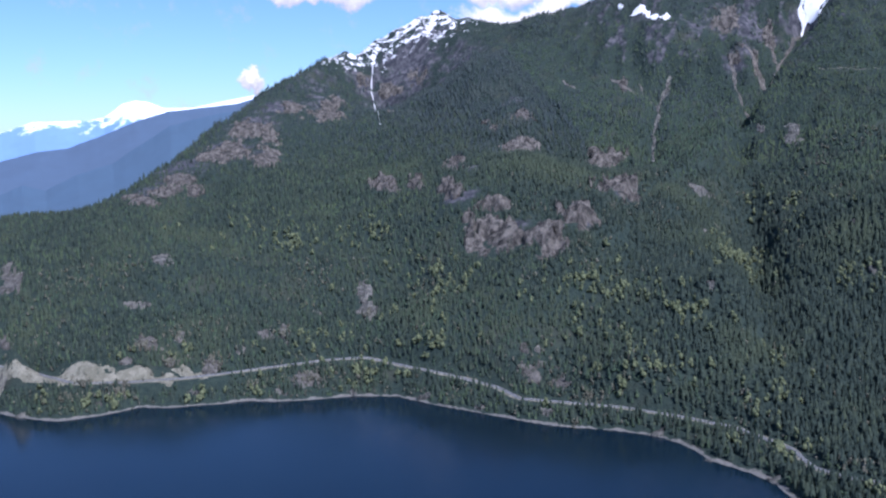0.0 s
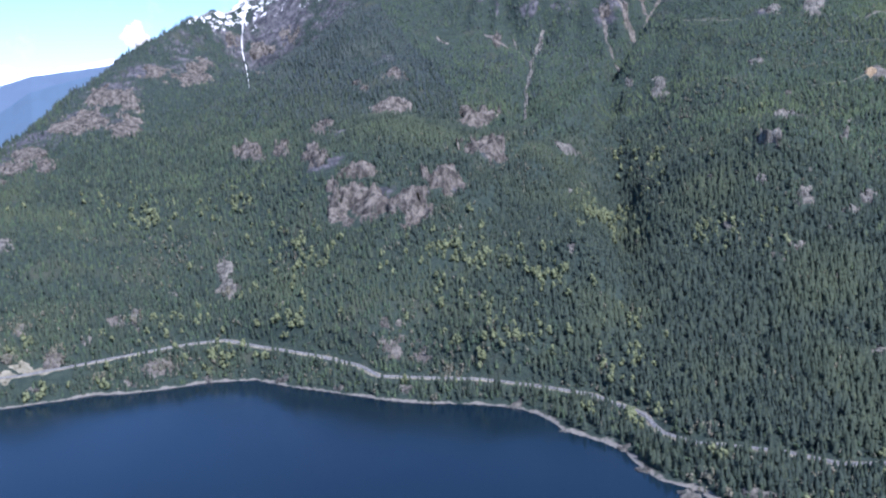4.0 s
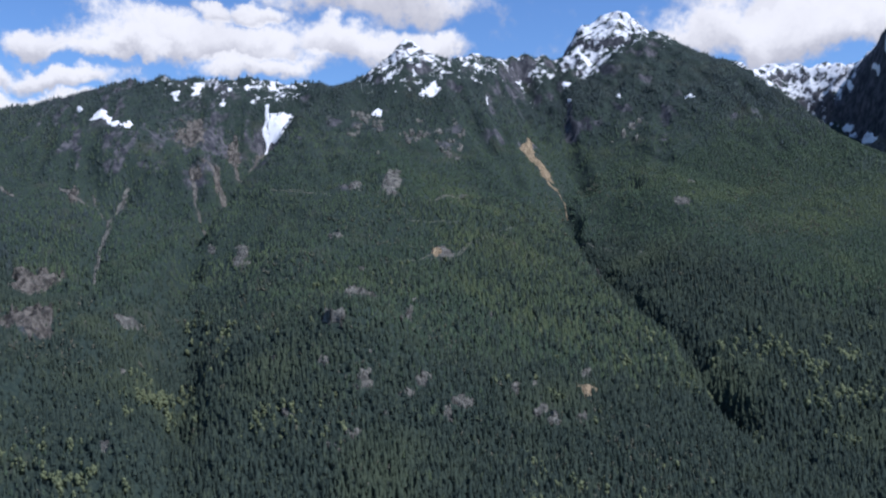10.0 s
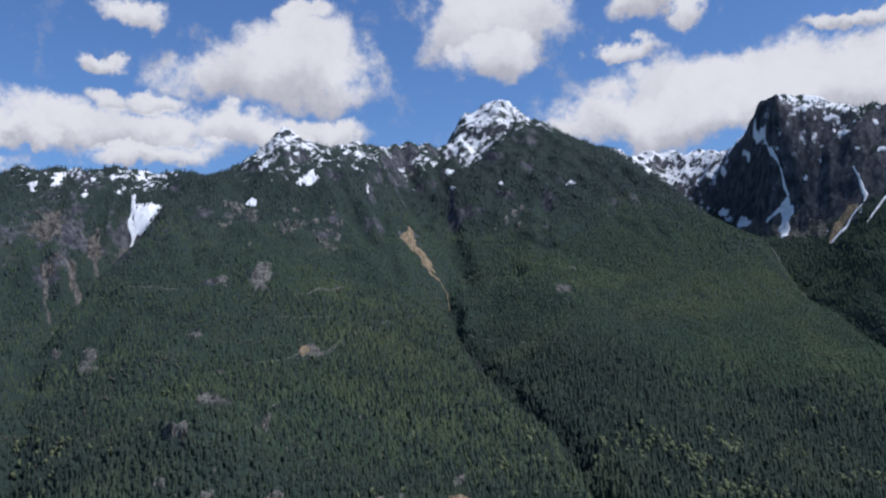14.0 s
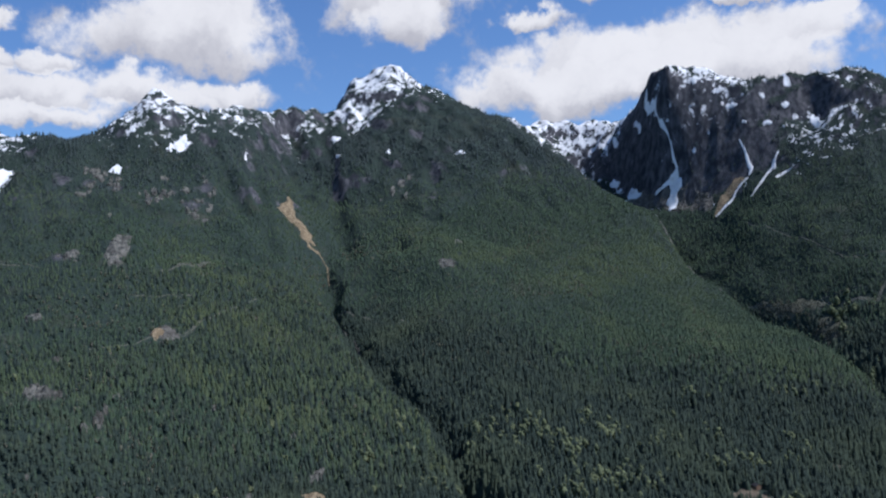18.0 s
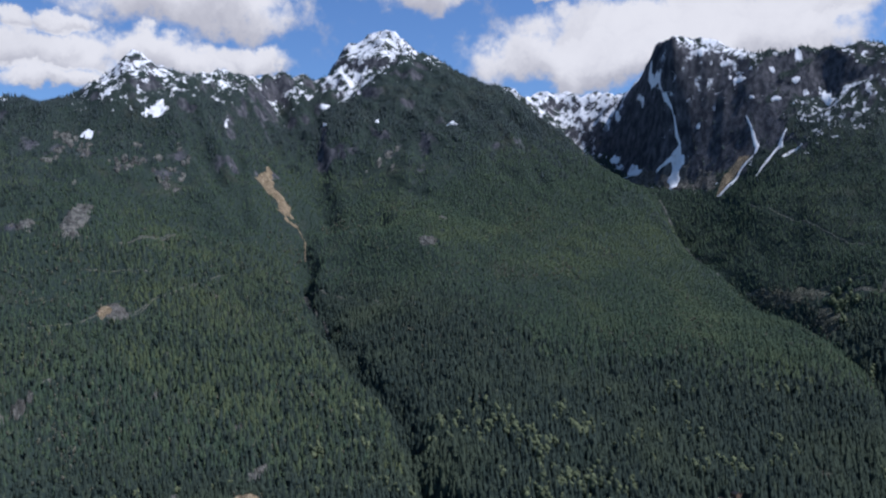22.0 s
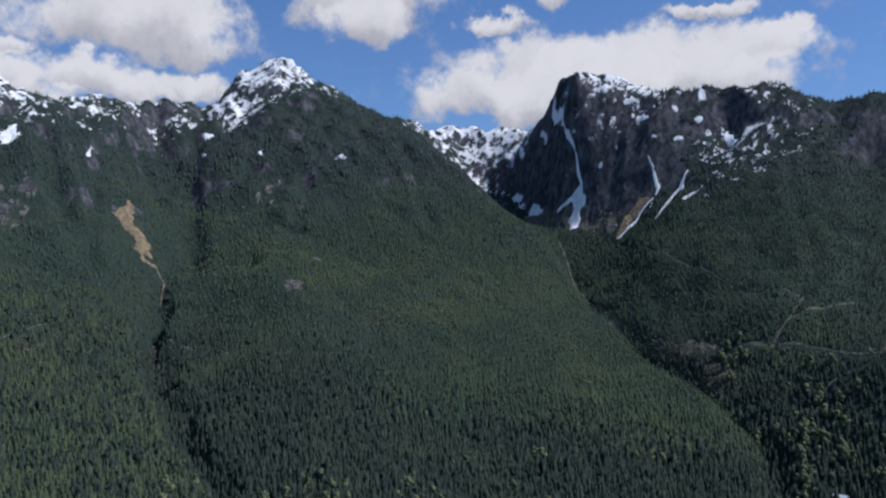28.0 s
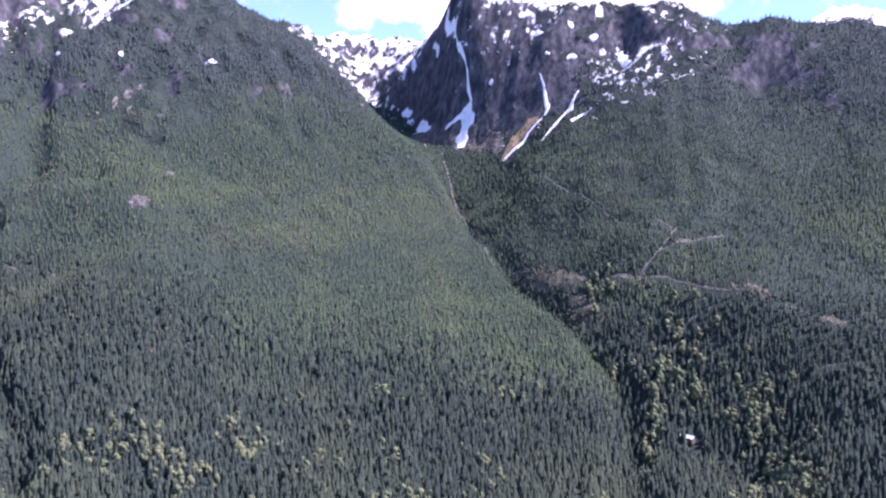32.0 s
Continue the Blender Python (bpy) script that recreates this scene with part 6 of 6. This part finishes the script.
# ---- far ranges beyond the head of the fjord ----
# air haze is put into the bluish base colour and a faint emission
def far_material(name, hazed_body, white, line, haze_glow):
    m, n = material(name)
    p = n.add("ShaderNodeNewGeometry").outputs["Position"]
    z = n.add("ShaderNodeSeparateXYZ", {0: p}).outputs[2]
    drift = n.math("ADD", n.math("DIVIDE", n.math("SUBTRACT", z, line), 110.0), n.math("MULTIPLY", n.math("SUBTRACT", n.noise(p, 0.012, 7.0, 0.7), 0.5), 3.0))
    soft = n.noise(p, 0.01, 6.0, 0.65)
    color = n.mix(soft, hazed_body, tuple(c * 1.6 for c in hazed_body))
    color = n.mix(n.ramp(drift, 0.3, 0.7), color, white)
    b = n.add("ShaderNodeBsdfPrincipled", {"Base Color": color, "Roughness": 0.95, "Emission Color": (*haze_glow, 1.0), "Emission Strength": 1.0})
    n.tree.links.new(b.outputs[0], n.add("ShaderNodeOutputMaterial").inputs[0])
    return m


def far_range(crest, distance, depth, mat, label, seed):
    """A range seen far off: crest as azimuth and height in degrees from the path's start, gullied slopes in front of it."""
    az = np.linspace(crest[0][0], crest[-1][0], 360)
    el = np.interp(az, [c[0] for c in crest], [c[1] for c in crest])
    rows = np.linspace(0, 1, 22)[None]
    dist = distance - depth * rows + 0 * az[:, None]
    x, y = -429 + np.sin(np.radians(az))[:, None] * dist, np.cos(np.radians(az))[:, None] * dist
    top = 318 + np.tan(np.radians(el)) * distance + 3 * fbm(az * 40, az * 13, 26, 4, seed)
    fold = fbm(x, y, 260, 4, seed + 2)
    base_top = 318 + np.tan(np.radians(el)) * distance
    top = base_top[:, None] + (top - base_top)[:, None] * (1 - rows) ** 3
    z = -30 + (top + 30) * (1 - rows) ** 0.8 + fold * 60 * rows * (1 - rows) * 2
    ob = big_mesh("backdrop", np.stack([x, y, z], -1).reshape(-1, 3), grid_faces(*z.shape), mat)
    ob.data.polygons.foreach_set("use_smooth", np.ones(len(ob.data.polygons), dtype=bool))
    return tagged(ob, label, "mountain range", kind="structure")


FAR_SNOW = [(-21.0, 1.3), (-16.4, 1.2), (-14.1, 1.3), (-12.3, 1.9), (-9.5, 1.9), (-8.4, 2.1), (-7.3, 2.9), (-6.5, 3.1), (-5.8, 3.0), (-4.9, 2.6), (-3.2, 2.6), (-1.1, 3.0), (0.7, 3.3), (3.1, 3.4)]
FAR_BLUE = [(-21.2, -0.2), (-17.1, -0.4), (-14.3, -0.4), (-12.4, 0.1), (-10.6, 0.3), (-8.6, 1.0), (-6.6, 1.8), (-4.6, 2.4), (-2.5, 2.6), (-0.4, 2.8), (1.7, 3.4), (4.6, 3.6)]
FAR_HILLS = [(-21.3, -1.9), (-17.3, -2.1), (-14.4, -2.3), (-13.2, -1.8), (-12.0, -2.2), (-10.1, -1.3), (-8.1, -0.7), (-6.7, 0.2), (-4.6, 1.5), (-2.2, 2.1), (1.3, 2.6)]
# blue bodies and emission of these three ranges are painted haze
far_range(FAR_SNOW, 4560, 700, far_material("far_snow_range_hazed", (0.10, 0.16, 0.26), (0.80, 0.83, 0.90), 395.0, (0.06, 0.10, 0.16)), "distant white snow range with a broad peak, haze tint painted in", 1.0)
far_range(FAR_BLUE, 4150, 800, far_material("far_range_hazed_blue", (0.03, 0.05, 0.075), (0.6, 0.65, 0.75), 560.0, (0.050, 0.062, 0.080)), "distant forested range below the snow peaks, painted blue with haze", 4.0)
far_range(FAR_HILLS, 3600, 700, far_material("far_hills_hazed", (0.03, 0.055, 0.08), (0.5, 0.55, 0.6), 3000.0, (0.034, 0.045, 0.058)), "forested hills at the head of the fjord, painted blue with haze", 7.0)


# ---- houses in the valley ----
def part(name, bm, mat, parent, label=""):
    me = bpy.data.meshes.new(name)
    bm.to_mesh(me)
    bm.free()
    me.materials.append(mat)
    ob = new(name, me)
    ob.parent = parent
    if label:
        ob["label"] = label
    return ob


def box(bm, x0, x1, y0, y1, z0, z1):
    v = [bm.verts.new(p) for p in ((x0, y0, z0), (x1, y0, z0), (x1, y1, z0), (x0, y1, z0), (x0, y0, z1), (x1, y0, z1), (x1, y1, z1), (x0, y1, z1))]
    for f in ((3, 2, 1, 0), (4, 5, 6, 7), (0, 1, 5, 4), (1, 2, 6, 5), (2, 3, 7, 6), (3, 0, 4, 7)):
        bm.faces.new([v[i] for i in f])
    return bm


def gable(bm, length, width, eave, ridge, over, thick):
    for s in (-1, 1):
        y = s * (width / 2 + over)
        drop = eave - (ridge - eave) * over / (width / 2)
        lo = [bm.verts.new((x, yy, zz)) for x in (-length / 2 - over, length / 2 + over) for yy, zz in ((y, drop), (0, ridge))]
        hi = [bm.verts.new((v.co.x, v.co.y, v.co.z + thick)) for v in lo]
        a, b, c, d = 0, 1, 3, 2
        for q in ((a, b, c, d),):
            bm.faces.new([lo[i] for i in q]), bm.faces.new([hi[i] for i in q[::-1]])
        for i, j in ((a, b), (b, c), (c, d), (d, a)):
            bm.faces.new([lo[i], lo[j], hi[j], hi[i]])
    bmesh.ops.recalc_face_normals(bm, faces=bm.faces)
    return bm


def painted(name, color, rough=0.6):
    m, n = material(name)
    p = n.add("ShaderNodeNewGeometry").outputs["Position"]
    wear = n.noise(p, 1.2, 5.0, 0.65)
    return finish(m, n, n.mix(n.ramp(wear, 0.4, 0.75), color, tuple(c * 0.7 for c in color)), rough, wear, 0.2, 0.05)


TIMBER, DARK_ROOF, WHITE_ROOF, PANE = painted("brown_timber", (0.20, 0.13, 0.08)), painted("dark_roofing", (0.05, 0.045, 0.045)), painted("white_metal_roof", (0.78, 0.79, 0.80), 0.4), painted("window_glass", (0.03, 0.04, 0.05), 0.1)


def house(x, y, turn, length, width, tall, roof_mat, wall_mat, label):
    z = float(ground_at(np.array([x]), np.array([y]))[0])
    top = new("house")
    top.matrix_world = pose(x, y, z + 0.9, 0, 0, turn)
    tagged(top, label, "house")
    wall = bmesh.new()
    box(wall, -length / 2, length / 2, -width / 2, width / 2, -3.0, tall)
    for s in (-1, 1):
        a, b, c = [wall.verts.new((s * length / 2, yy, zz)) for yy, zz in ((-width / 2, tall), (width / 2, tall), (0, tall + width * 0.32))]
        wall.faces.new((a, b, c) if s > 0 else (c, b, a))
    part("wall", wall, wall_mat, top)
    part("roof", gable(bmesh.new(), length, width, tall + 0.02, tall + width * 0.33, 0.7, 0.18), roof_mat, top)
    part("chimney", box(bmesh.new(), length * 0.2, length * 0.2 + 0.9, -0.5, 0.5, tall + 0.4, tall + width * 0.33 + 1.2), GREY_ROCK, top)
    door = part("door", box(bmesh.new(), -0.5, 0.5, -width / 2 - 0.06, -width / 2 + 0.05, 0.0, 2.05), DARK_ROOF, top)
    part("door_handle", box(bmesh.new(), 0.32, 0.42, -width / 2 - 0.12, -width / 2 - 0.06, 0.98, 1.04), GREY_ROCK, door)
    for wx in (-length * 0.32, -length * 0.16, length * 0.18, length * 0.34):
        window = part("window", box(bmesh.new(), wx - 0.78, wx + 0.78, -width / 2 - 0.05, -width / 2 + 0.05, 0.82, 2.18), WHITE_ROOF, top)
        part("pane", box(bmesh.new(), wx - 0.7, wx + 0.7, -width / 2 - 0.07, -width / 2 - 0.04, 0.9, 2.1), PANE, window)
    return top


house(1226, 424, 62, 15, 8, 3.4, DARK_ROOF, TIMBER, "small brown house with a dark roof in a sandy yard")
house(1637, 211, 62, 21, 9, 4.4, WHITE_ROOF, TIMBER, "long house with a white metal roof among trees")
clear_blob(1632, 206, 10, 3, -3, 8, 3.0)
clear_blob(1616, 201, 8, 3, -3, 6, 5.0)

# ---- single trees at the shore and round the yard ----
BARK = stone_material("fir_bark", (0.05, 0.038, 0.03), (0.12, 0.09, 0.07), (0.03, 0.025, 0.02), 1.5)


def single_fir(tall, seed):
    """A fir with a tapered trunk, and a crown of drooping ragged branch skirts with gaps between."""
    rnd = random.Random(seed)
    top = new("fir_tree")
    trunk = bmesh.new()
    bmesh.ops.create_cone(trunk, cap_ends=True, segments=7, radius1=0.028 * tall, radius2=0.004 * tall, depth=tall * 0.98, matrix=Matrix.Translation((0, 0, tall * 0.47)))
    part("trunk", trunk, BARK, top)
    crown = bmesh.new()
    levels = 9
    for k in range(levels):
        s = k / (levels - 1)
        low, r = tall * (0.14 + 0.74 * s), tall * (0.19 - 0.155 * s)
        hub = crown.verts.new((rnd.uniform(-0.1, 0.1), rnd.uniform(-0.1, 0.1), low + tall * (0.17 - 0.05 * s)))
        n = 11
        off = rnd.random() * 6
        ring = []
        for i in range(n):
            rr = r * (rnd.uniform(0.85, 1.2) if i % 2 else rnd.uniform(0.4, 0.65))
            ring.append(crown.verts.new((rr * math.cos(off + i * 6.283 / n), rr * math.sin(off + i * 6.283 / n), low - (0.03 * tall if i % 2 else 0) + rnd.uniform(-0.015, 0.015) * tall)))
        for i in range(n):
            crown.faces.new((hub, ring[i], ring[(i + 1) % n]))
    part("crown", crown, CONIFER, top)
    return tagged(top, "tall dark green fir standing at the open edge of the forest", "tree", "firs at the forest edge")


rnd = random.Random(11)
firs = [single_fir(16, 1), single_fir(13, 2), single_fir(19, 3)]
spots = []
for (ax, ay, _), (bx, by, _) in zip(SHORE[2:21], SHORE[3:22]):
    for k in range(9):
        s = rnd.random()
        d = rnd.uniform(9, 40)
        nx, ny = -(by - ay), bx - ax
        ln = math.hypot(nx, ny) + 1e-6
        x, y = ax + (bx - ax) * s + nx / ln * d, ay + (by - ay) * s + ny / ln * d
        spots.append((x, y))
for k in range(26):
    a = rnd.uniform(0, 6.283)
    spots.append((1222 + math.cos(a) * rnd.uniform(27, 40), 428 + math.sin(a) * rnd.uniform(24, 36)))
first = dict.fromkeys(range(3), True)
for x, y in spots:
    z = float(ground_at(np.array([x]), np.array([y]))[0])
    gap, _ = line_distance(np.array([x]), np.array([y]), ROAD)
    if z < 4 or gap[0] < 13 or mask_at(clear, np.array([x]), np.array([y]))[0] > 0.5:
        continue
    k = rnd.randrange(3)
    m = pose(x, y, z - 0.3, rnd.uniform(-3, 3), rnd.uniform(-3, 3), rnd.uniform(0, 360))
    if first[k]:
        firs[k].matrix_world, first[k] = m, False
    else:
        copy_thing(firs[k], m)

# ---- groves of broadleaf trees in spring leaf ----
GROVES_ROAD = [(-310, 1111, 26, -6, 2, 11), (-255, 1084, 20, -13, 2, 10), (30, 759, 7, -6, 8, 16), (56, 720, 12, -3, 11, 18), (72, 603, 3, -2, 7, 9), (111, 799, 6, -3, 7, 12), (-204, 1108, 11, -6, 3, 14), (-362, 1191, 23, -5, 2, 24), (15, 895, 11, -5, 3, 7), (-693, 1137, 16, -6, -3, 18)]
GROVES_SHORE = [(-159, 1284, 20, -31, 10, 44), (5, 1078, 33, -18, 8, 21), (98, 968, 16, -7, 12, 22), (283, 1163, 45, 10, 15, 25), (-207, 1105, 8, -4, 4, 19), (14, 898, 19, -5, 3, 7), (95, 810, 12, -9, 14, 21), (-292, 1105, 37, -13, 2, 12), (70, 731, 16, -6, 10, 14), (-356, 1581, 59, -21, 3, 43), (9, 947, 10, -9, 10, 22), (-41, 1022, 12, -9, 3, 7)]
GROVES_SPUR = [(281, 1162, 37, 5, 15, 29), (24, 1100, 22, -17, 8, 28), (351, 963, 8, -15, 8, 11), (106, 968, 16, -9, 4, 9), (442, 1270, -1, -23, 20, 33), (450, 1357, 0, -25, 14, 25)]
GROVES_SPUR_FOOT = [(105, 972, 15, -9, 5, 11), (31, 889, 23, -12, 6, 14), (145, 855, 9, -5, 19, 33), (282, 1169, 43, 15, 17, 32), (23, 1105, 20, -9, 9, 25), (-197, 1094, 6, -3, 2, 14), (-213, 1518, 20, -26, 3, 31)]
GROVES_VALLEY = [(1727, 271, 1, -28, 13, 3), (1694, 211, -3, -30, 16, 3), (1671, 128, -10, -37, 33, 4), (1682, 267, 34, -6, 64, 12), (1384, 258, 3, -10, 28, 7), (1370, 217, 18, -28, 24, 5), (1586, 90, -28, -34, 22, 2), (1412, 141, 37, -31, 29, 4), (1498, 109, 19, -20, 49, 5), (1502, 53, -14, -15, 33, 2), (1270, 437, 3, -6, 18, 8), (1250, 463, 5, -6, 14, 7), (1212, 366, 11, -17, 11, 4), (1771, 252, -3, -17, 28, 6), (1849, 419, 0, -24, 25, 7), (1134, 579, 25, -26, 24, 17), (1069, 618, 14, -14, 14, 11), (1195, 786, 2, -6, 13, 11), (1164, 714, 3, -4, 4, 3)]
SCRUB_SHORE = [(-580, 1216, 19, -4, -1, 18), (-541, 1173, 16, -4, 0, 16), (-487, 1170, 17, -1, 0, 16), (-366, 1109, 16, -3, 1, 12), (-353, 1123, 9, -2, 1, 12), (-647, 1155, 10, -4, -3, 19), (-603, 1128, 27, -2, -1, 12), (-664, 1128, 16, -5, -1, 9), (-536, 1240, 8, -1, -1, 18), (-391, 1226, 9, -2, 1, 22), (-58, 915, 15, -8, 3, 9), (-34, 905, 7, -5, 1, 2), (-90, 881, 6, -4, 2, 5), (48, 591, 11, -10, 7, 10), (48, 562, 5, -6, 4, 6), (94, 658, 14, -12, 4, 6), (78, 819, 5, -5, 6, 11), (-264, 1283, 8, -5, 2, 13), (-434, 1117, 14, -4, 1, 5)]
SCRUB_PATCHES = [(1949, 544, -53, -70, 34, 12), (1826, 438, -12, -43, 38, 11), (1356, 340, 7, -27, 19, 6), (1827, 153, -3, -28, 15, 2)]
gx, gy = [], []
rnd = np.random.RandomState(5)
for grove in (GROVES_ROAD, GROVES_SHORE, GROVES_SPUR, GROVES_SPUR_FOOT, GROVES_VALLEY):
    for x, y, ux, uy, vx, vy in grove:
        area = abs(ux * vy - uy * vx) * 3.1
        n = int(min(420, area / 80)) + 4
        det = ux * vy - uy * vx + 1e-6
        far = 1.3 * (math.hypot(ux, uy) + math.hypot(vx, vy))
        box_x, box_y = slice(*np.searchsorted(GX, (x - far, x + far))), slice(*np.searchsorted(GY, (y - far, y + far)))
        dx, dy = MX[box_x, box_y] - x, MY[box_x, box_y] - y
        inside = np.hypot((dx * vy - dy * vx) / det, (dy * ux - dx * uy) / det) + 0.6 * fbm(dx + x, dy + y, 40, 3) < 1.0
        leafy[box_x, box_y][inside] = 1.0
        n = int(n * (1.3 if x > 1300 else 0.8))
        a, r = rnd.rand(n) * 6.283, np.abs(rnd.randn(n)) * (1.15 if x > 900 else 1.9)
        gx.append(x + r * np.cos(a) * ux + r * np.sin(a) * vx), gy.append(y + r * np.cos(a) * uy + r * np.sin(a) * vy)
n = 11000
sx, sy = rnd.uniform(-900, 1900, n), rnd.uniform(330, 1250, n)
stray = (fbm(sx, sy, 160, 3, 2.0) > 0.12) & (fbm(sx, sy, 48, 3, 27.0) > 0.1)
gx, gy = np.concatenate(gx + [sx[stray]]), np.concatenate(gy + [sy[stray]])
keep, z = wooded(gx, gy, 71)
keep &= (z < 330) & ((gx < 1000) | (z < 175) | ((gx > 1350) & (gy < 450)))
gx, gy = gx[keep], gy[keep]
tagged(broadleaves("broadleaf_grove", gx, gy, (7 + 6 * rnd.rand(len(gx))) * (1 + 0.6 * smooth(gx, 700, 1200)), BROADLEAF, 72, 7), "yellow-green broadleaf trees in fresh spring leaf between conifers", "grove", kind="stuff")

# ---- dry scrub and dead tops ----
n = 52000
sx, sy = rnd.uniform(-950, 1900, n), rnd.uniform(320, 1500, n)
keep, z = wooded(sx, sy, 81)
keep &= (fbm(sx, sy, 90, 4, 9.0) + 0.25 * rnd.randn(n) > 0.38) & (z < 520)
px, py = [], []
for x, y, ux, uy, vx, vy in SCRUB_PATCHES + SCRUB_SHORE:
    k = int(abs(ux * vy - uy * vx) * 3.1 / 14)
    a, r = rnd.rand(k) * 6.283, np.abs(rnd.randn(k)) * 0.7
    px.append(x + r * np.cos(a) * ux + r * np.sin(a) * vx), py.append(y + r * np.cos(a) * uy + r * np.sin(a) * vy)
    clear_blob(x, y, 0.8 * ux, 0.8 * uy, 0.8 * vx, 0.8 * vy, 3.0, 0.45)
sx, sy = np.concatenate([sx[keep]] + px), np.concatenate([sy[keep]] + py)
tagged(broadleaves("dry_scrub", sx, sy, 4 + 4 * rnd.rand(len(sx)), SCRUB, 82, 3), "pale leafless scrub and dead tops scattered through the forest", "scrub", kind="stuff")

# ---- brush between the road and the water ----
n = 16000
bx, by = rnd.uniform(-950, 330, n), rnd.uniform(430, 1420, n)
bz = ground_at(bx, by)
to_road, _ = line_distance(bx, by, ROAD)
to_shore, _ = line_distance(bx, by, SHORE)
keep = (bz > 2.2) & (to_road > 6.5) & ((to_road < 26) | (to_shore < 42)) & (mask_at(clear, bx, by) < 0.5)
bx, by = bx[keep], by[keep]
dry = fbm(bx, by, 70, 3, 33.0) + 0.3 * rnd.randn(len(bx)) + 0.5 * smooth(-bx, 150, 450) > 0.22
tagged(broadleaves("dry_brush", bx[dry], by[dry], 2.5 + 4 * rnd.rand(dry.sum()), SCRUB, 91, 2), "leafless brown brush along the coast road and beach", "brush", kind="stuff")
tagged(broadleaves("green_brush", bx[~dry], by[~dry], 2.5 + 5 * rnd.rand((~dry).sum()), YOUNG, 92, 2), "low green brush along the coast road and beach", "brush", kind="stuff")
shore_points = along(SHORE[2:21], 34)
for k in range(0, len(shore_points), 2):
    x, y, _ = shore_points[k]
    x, y = x + float(rnd.uniform(-3, 5)), y + float(rnd.uniform(-1, 7))
    long, deep = float(rnd.uniform(4, 9)), float(rnd.uniform(2.5, 4.5))
    outcrop(x, y, long, -0.6 * long, 0.5 * deep, deep, 3, GREY_ROCK, "shore_rock", "grey rocks along the waterline", "shore rock", "shore rocks", 0, 0.5)

# ---- the conifer stands ----
CREEK_Y, CREEK_X = [p[1] for p in CREEK_MID[::-1]], [p[0] for p in CREEK_MID[::-1]]
for k, (x0, x1, y0, y1, step) in enumerate([(-1000, 2840, 320, 1300, 5.4), (-1000, 2970, 1300, 2810, 7.0), (1290, 2970, -260, 320, 6.0), (560, 1290, 40, 320, 6.0)]):
    x, y = scatter(x0, x1, y0, y1, step, 20 + k)
    keep, z = wooded(x, y, 30 + k)
    x, y, z = x[keep], y[keep], z[keep]
    rnd = np.random.RandomState(40 + k)
    patch = fbm(x, y, 360, 3, 3.0)
    on_spur = (x < np.interp(y, CREEK_Y, CREEK_X) - 25) & (x > 300)
    age = smooth((x - 1160) / 430 + (z - 280) / 260 + patch * 0.8, 0.2, 0.9)
    age = np.maximum(age, on_spur * smooth(z + 120 * patch + 0.25 * (x - 600), 90, 260) * 0.8)
    age = np.maximum(age, 0.45 * smooth(-x, -150, 150))
    young = age > rnd.rand(len(x))
    east = (x > 1400) & (y < 0.98 * x - 1340)  # beyond the eastern creek: regrown above, old firs on the valley floor
    young = np.where(east, smooth(z + 60 * patch, 250, 300) * 0.9 > rnd.rand(len(x)), young)
    big = smooth(x, 500, 1100) * (1 - smooth(z, 150, 330))
    tall = (10 + 4.5 * patch + 5.5 * big + (7 + 3 * big) * rnd.rand(len(x)) ** 1.5) * (1 - 0.25 * smooth(z, 430, 950))
    thin = rnd.rand(len(x)) > 0.03 + 0.5 * smooth(fbm(x, y, 42, 3, 6.0), 0.22, 0.6) * ~young
    thin &= rnd.rand(len(x)) > 0.5 * mask_at(leafy, x, y)
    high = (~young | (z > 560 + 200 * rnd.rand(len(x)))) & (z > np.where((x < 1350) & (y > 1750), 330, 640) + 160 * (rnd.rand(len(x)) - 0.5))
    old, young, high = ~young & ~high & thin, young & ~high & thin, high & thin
    crown = FULL_CROWN if y0 < 1300 else LEAN_CROWN
    tagged(conifers("conifer_forest", x[old], y[old], tall[old], CONIFER, 50 + k, crown), "dense dark green old conifers on the steep slope", "forest", kind="stuff")
    light = young & on_spur & (x > 820) & (z < 420) & (rnd.rand(len(x)) < 0.75 * smooth(x + 200 * patch, 800, 1000))
    young &= ~light
    if light.sum() > 100:
        tagged(conifers("mixed_regrowth", x[light], y[light], tall[light] * 0.7, MIXED_WOOD, 67 + k, LEAN_CROWN), "light yellow-green mixed regrowth on the spur's flank", "forest", kind="stuff")
    tagged(conifers("young_forest", x[young], y[young], tall[young] * 0.68, YOUNG, 60 + k, LEAN_CROWN), "even younger green conifers regrown on a logged slope", "forest", kind="stuff")
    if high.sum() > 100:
        tagged(conifers("high_forest", x[high], y[high], tall[high], HAZED_CONIFER, 65 + k, LEAN_CROWN), "thin conifers on the high rocky face, greyed by painted haze", "forest", kind="stuff")
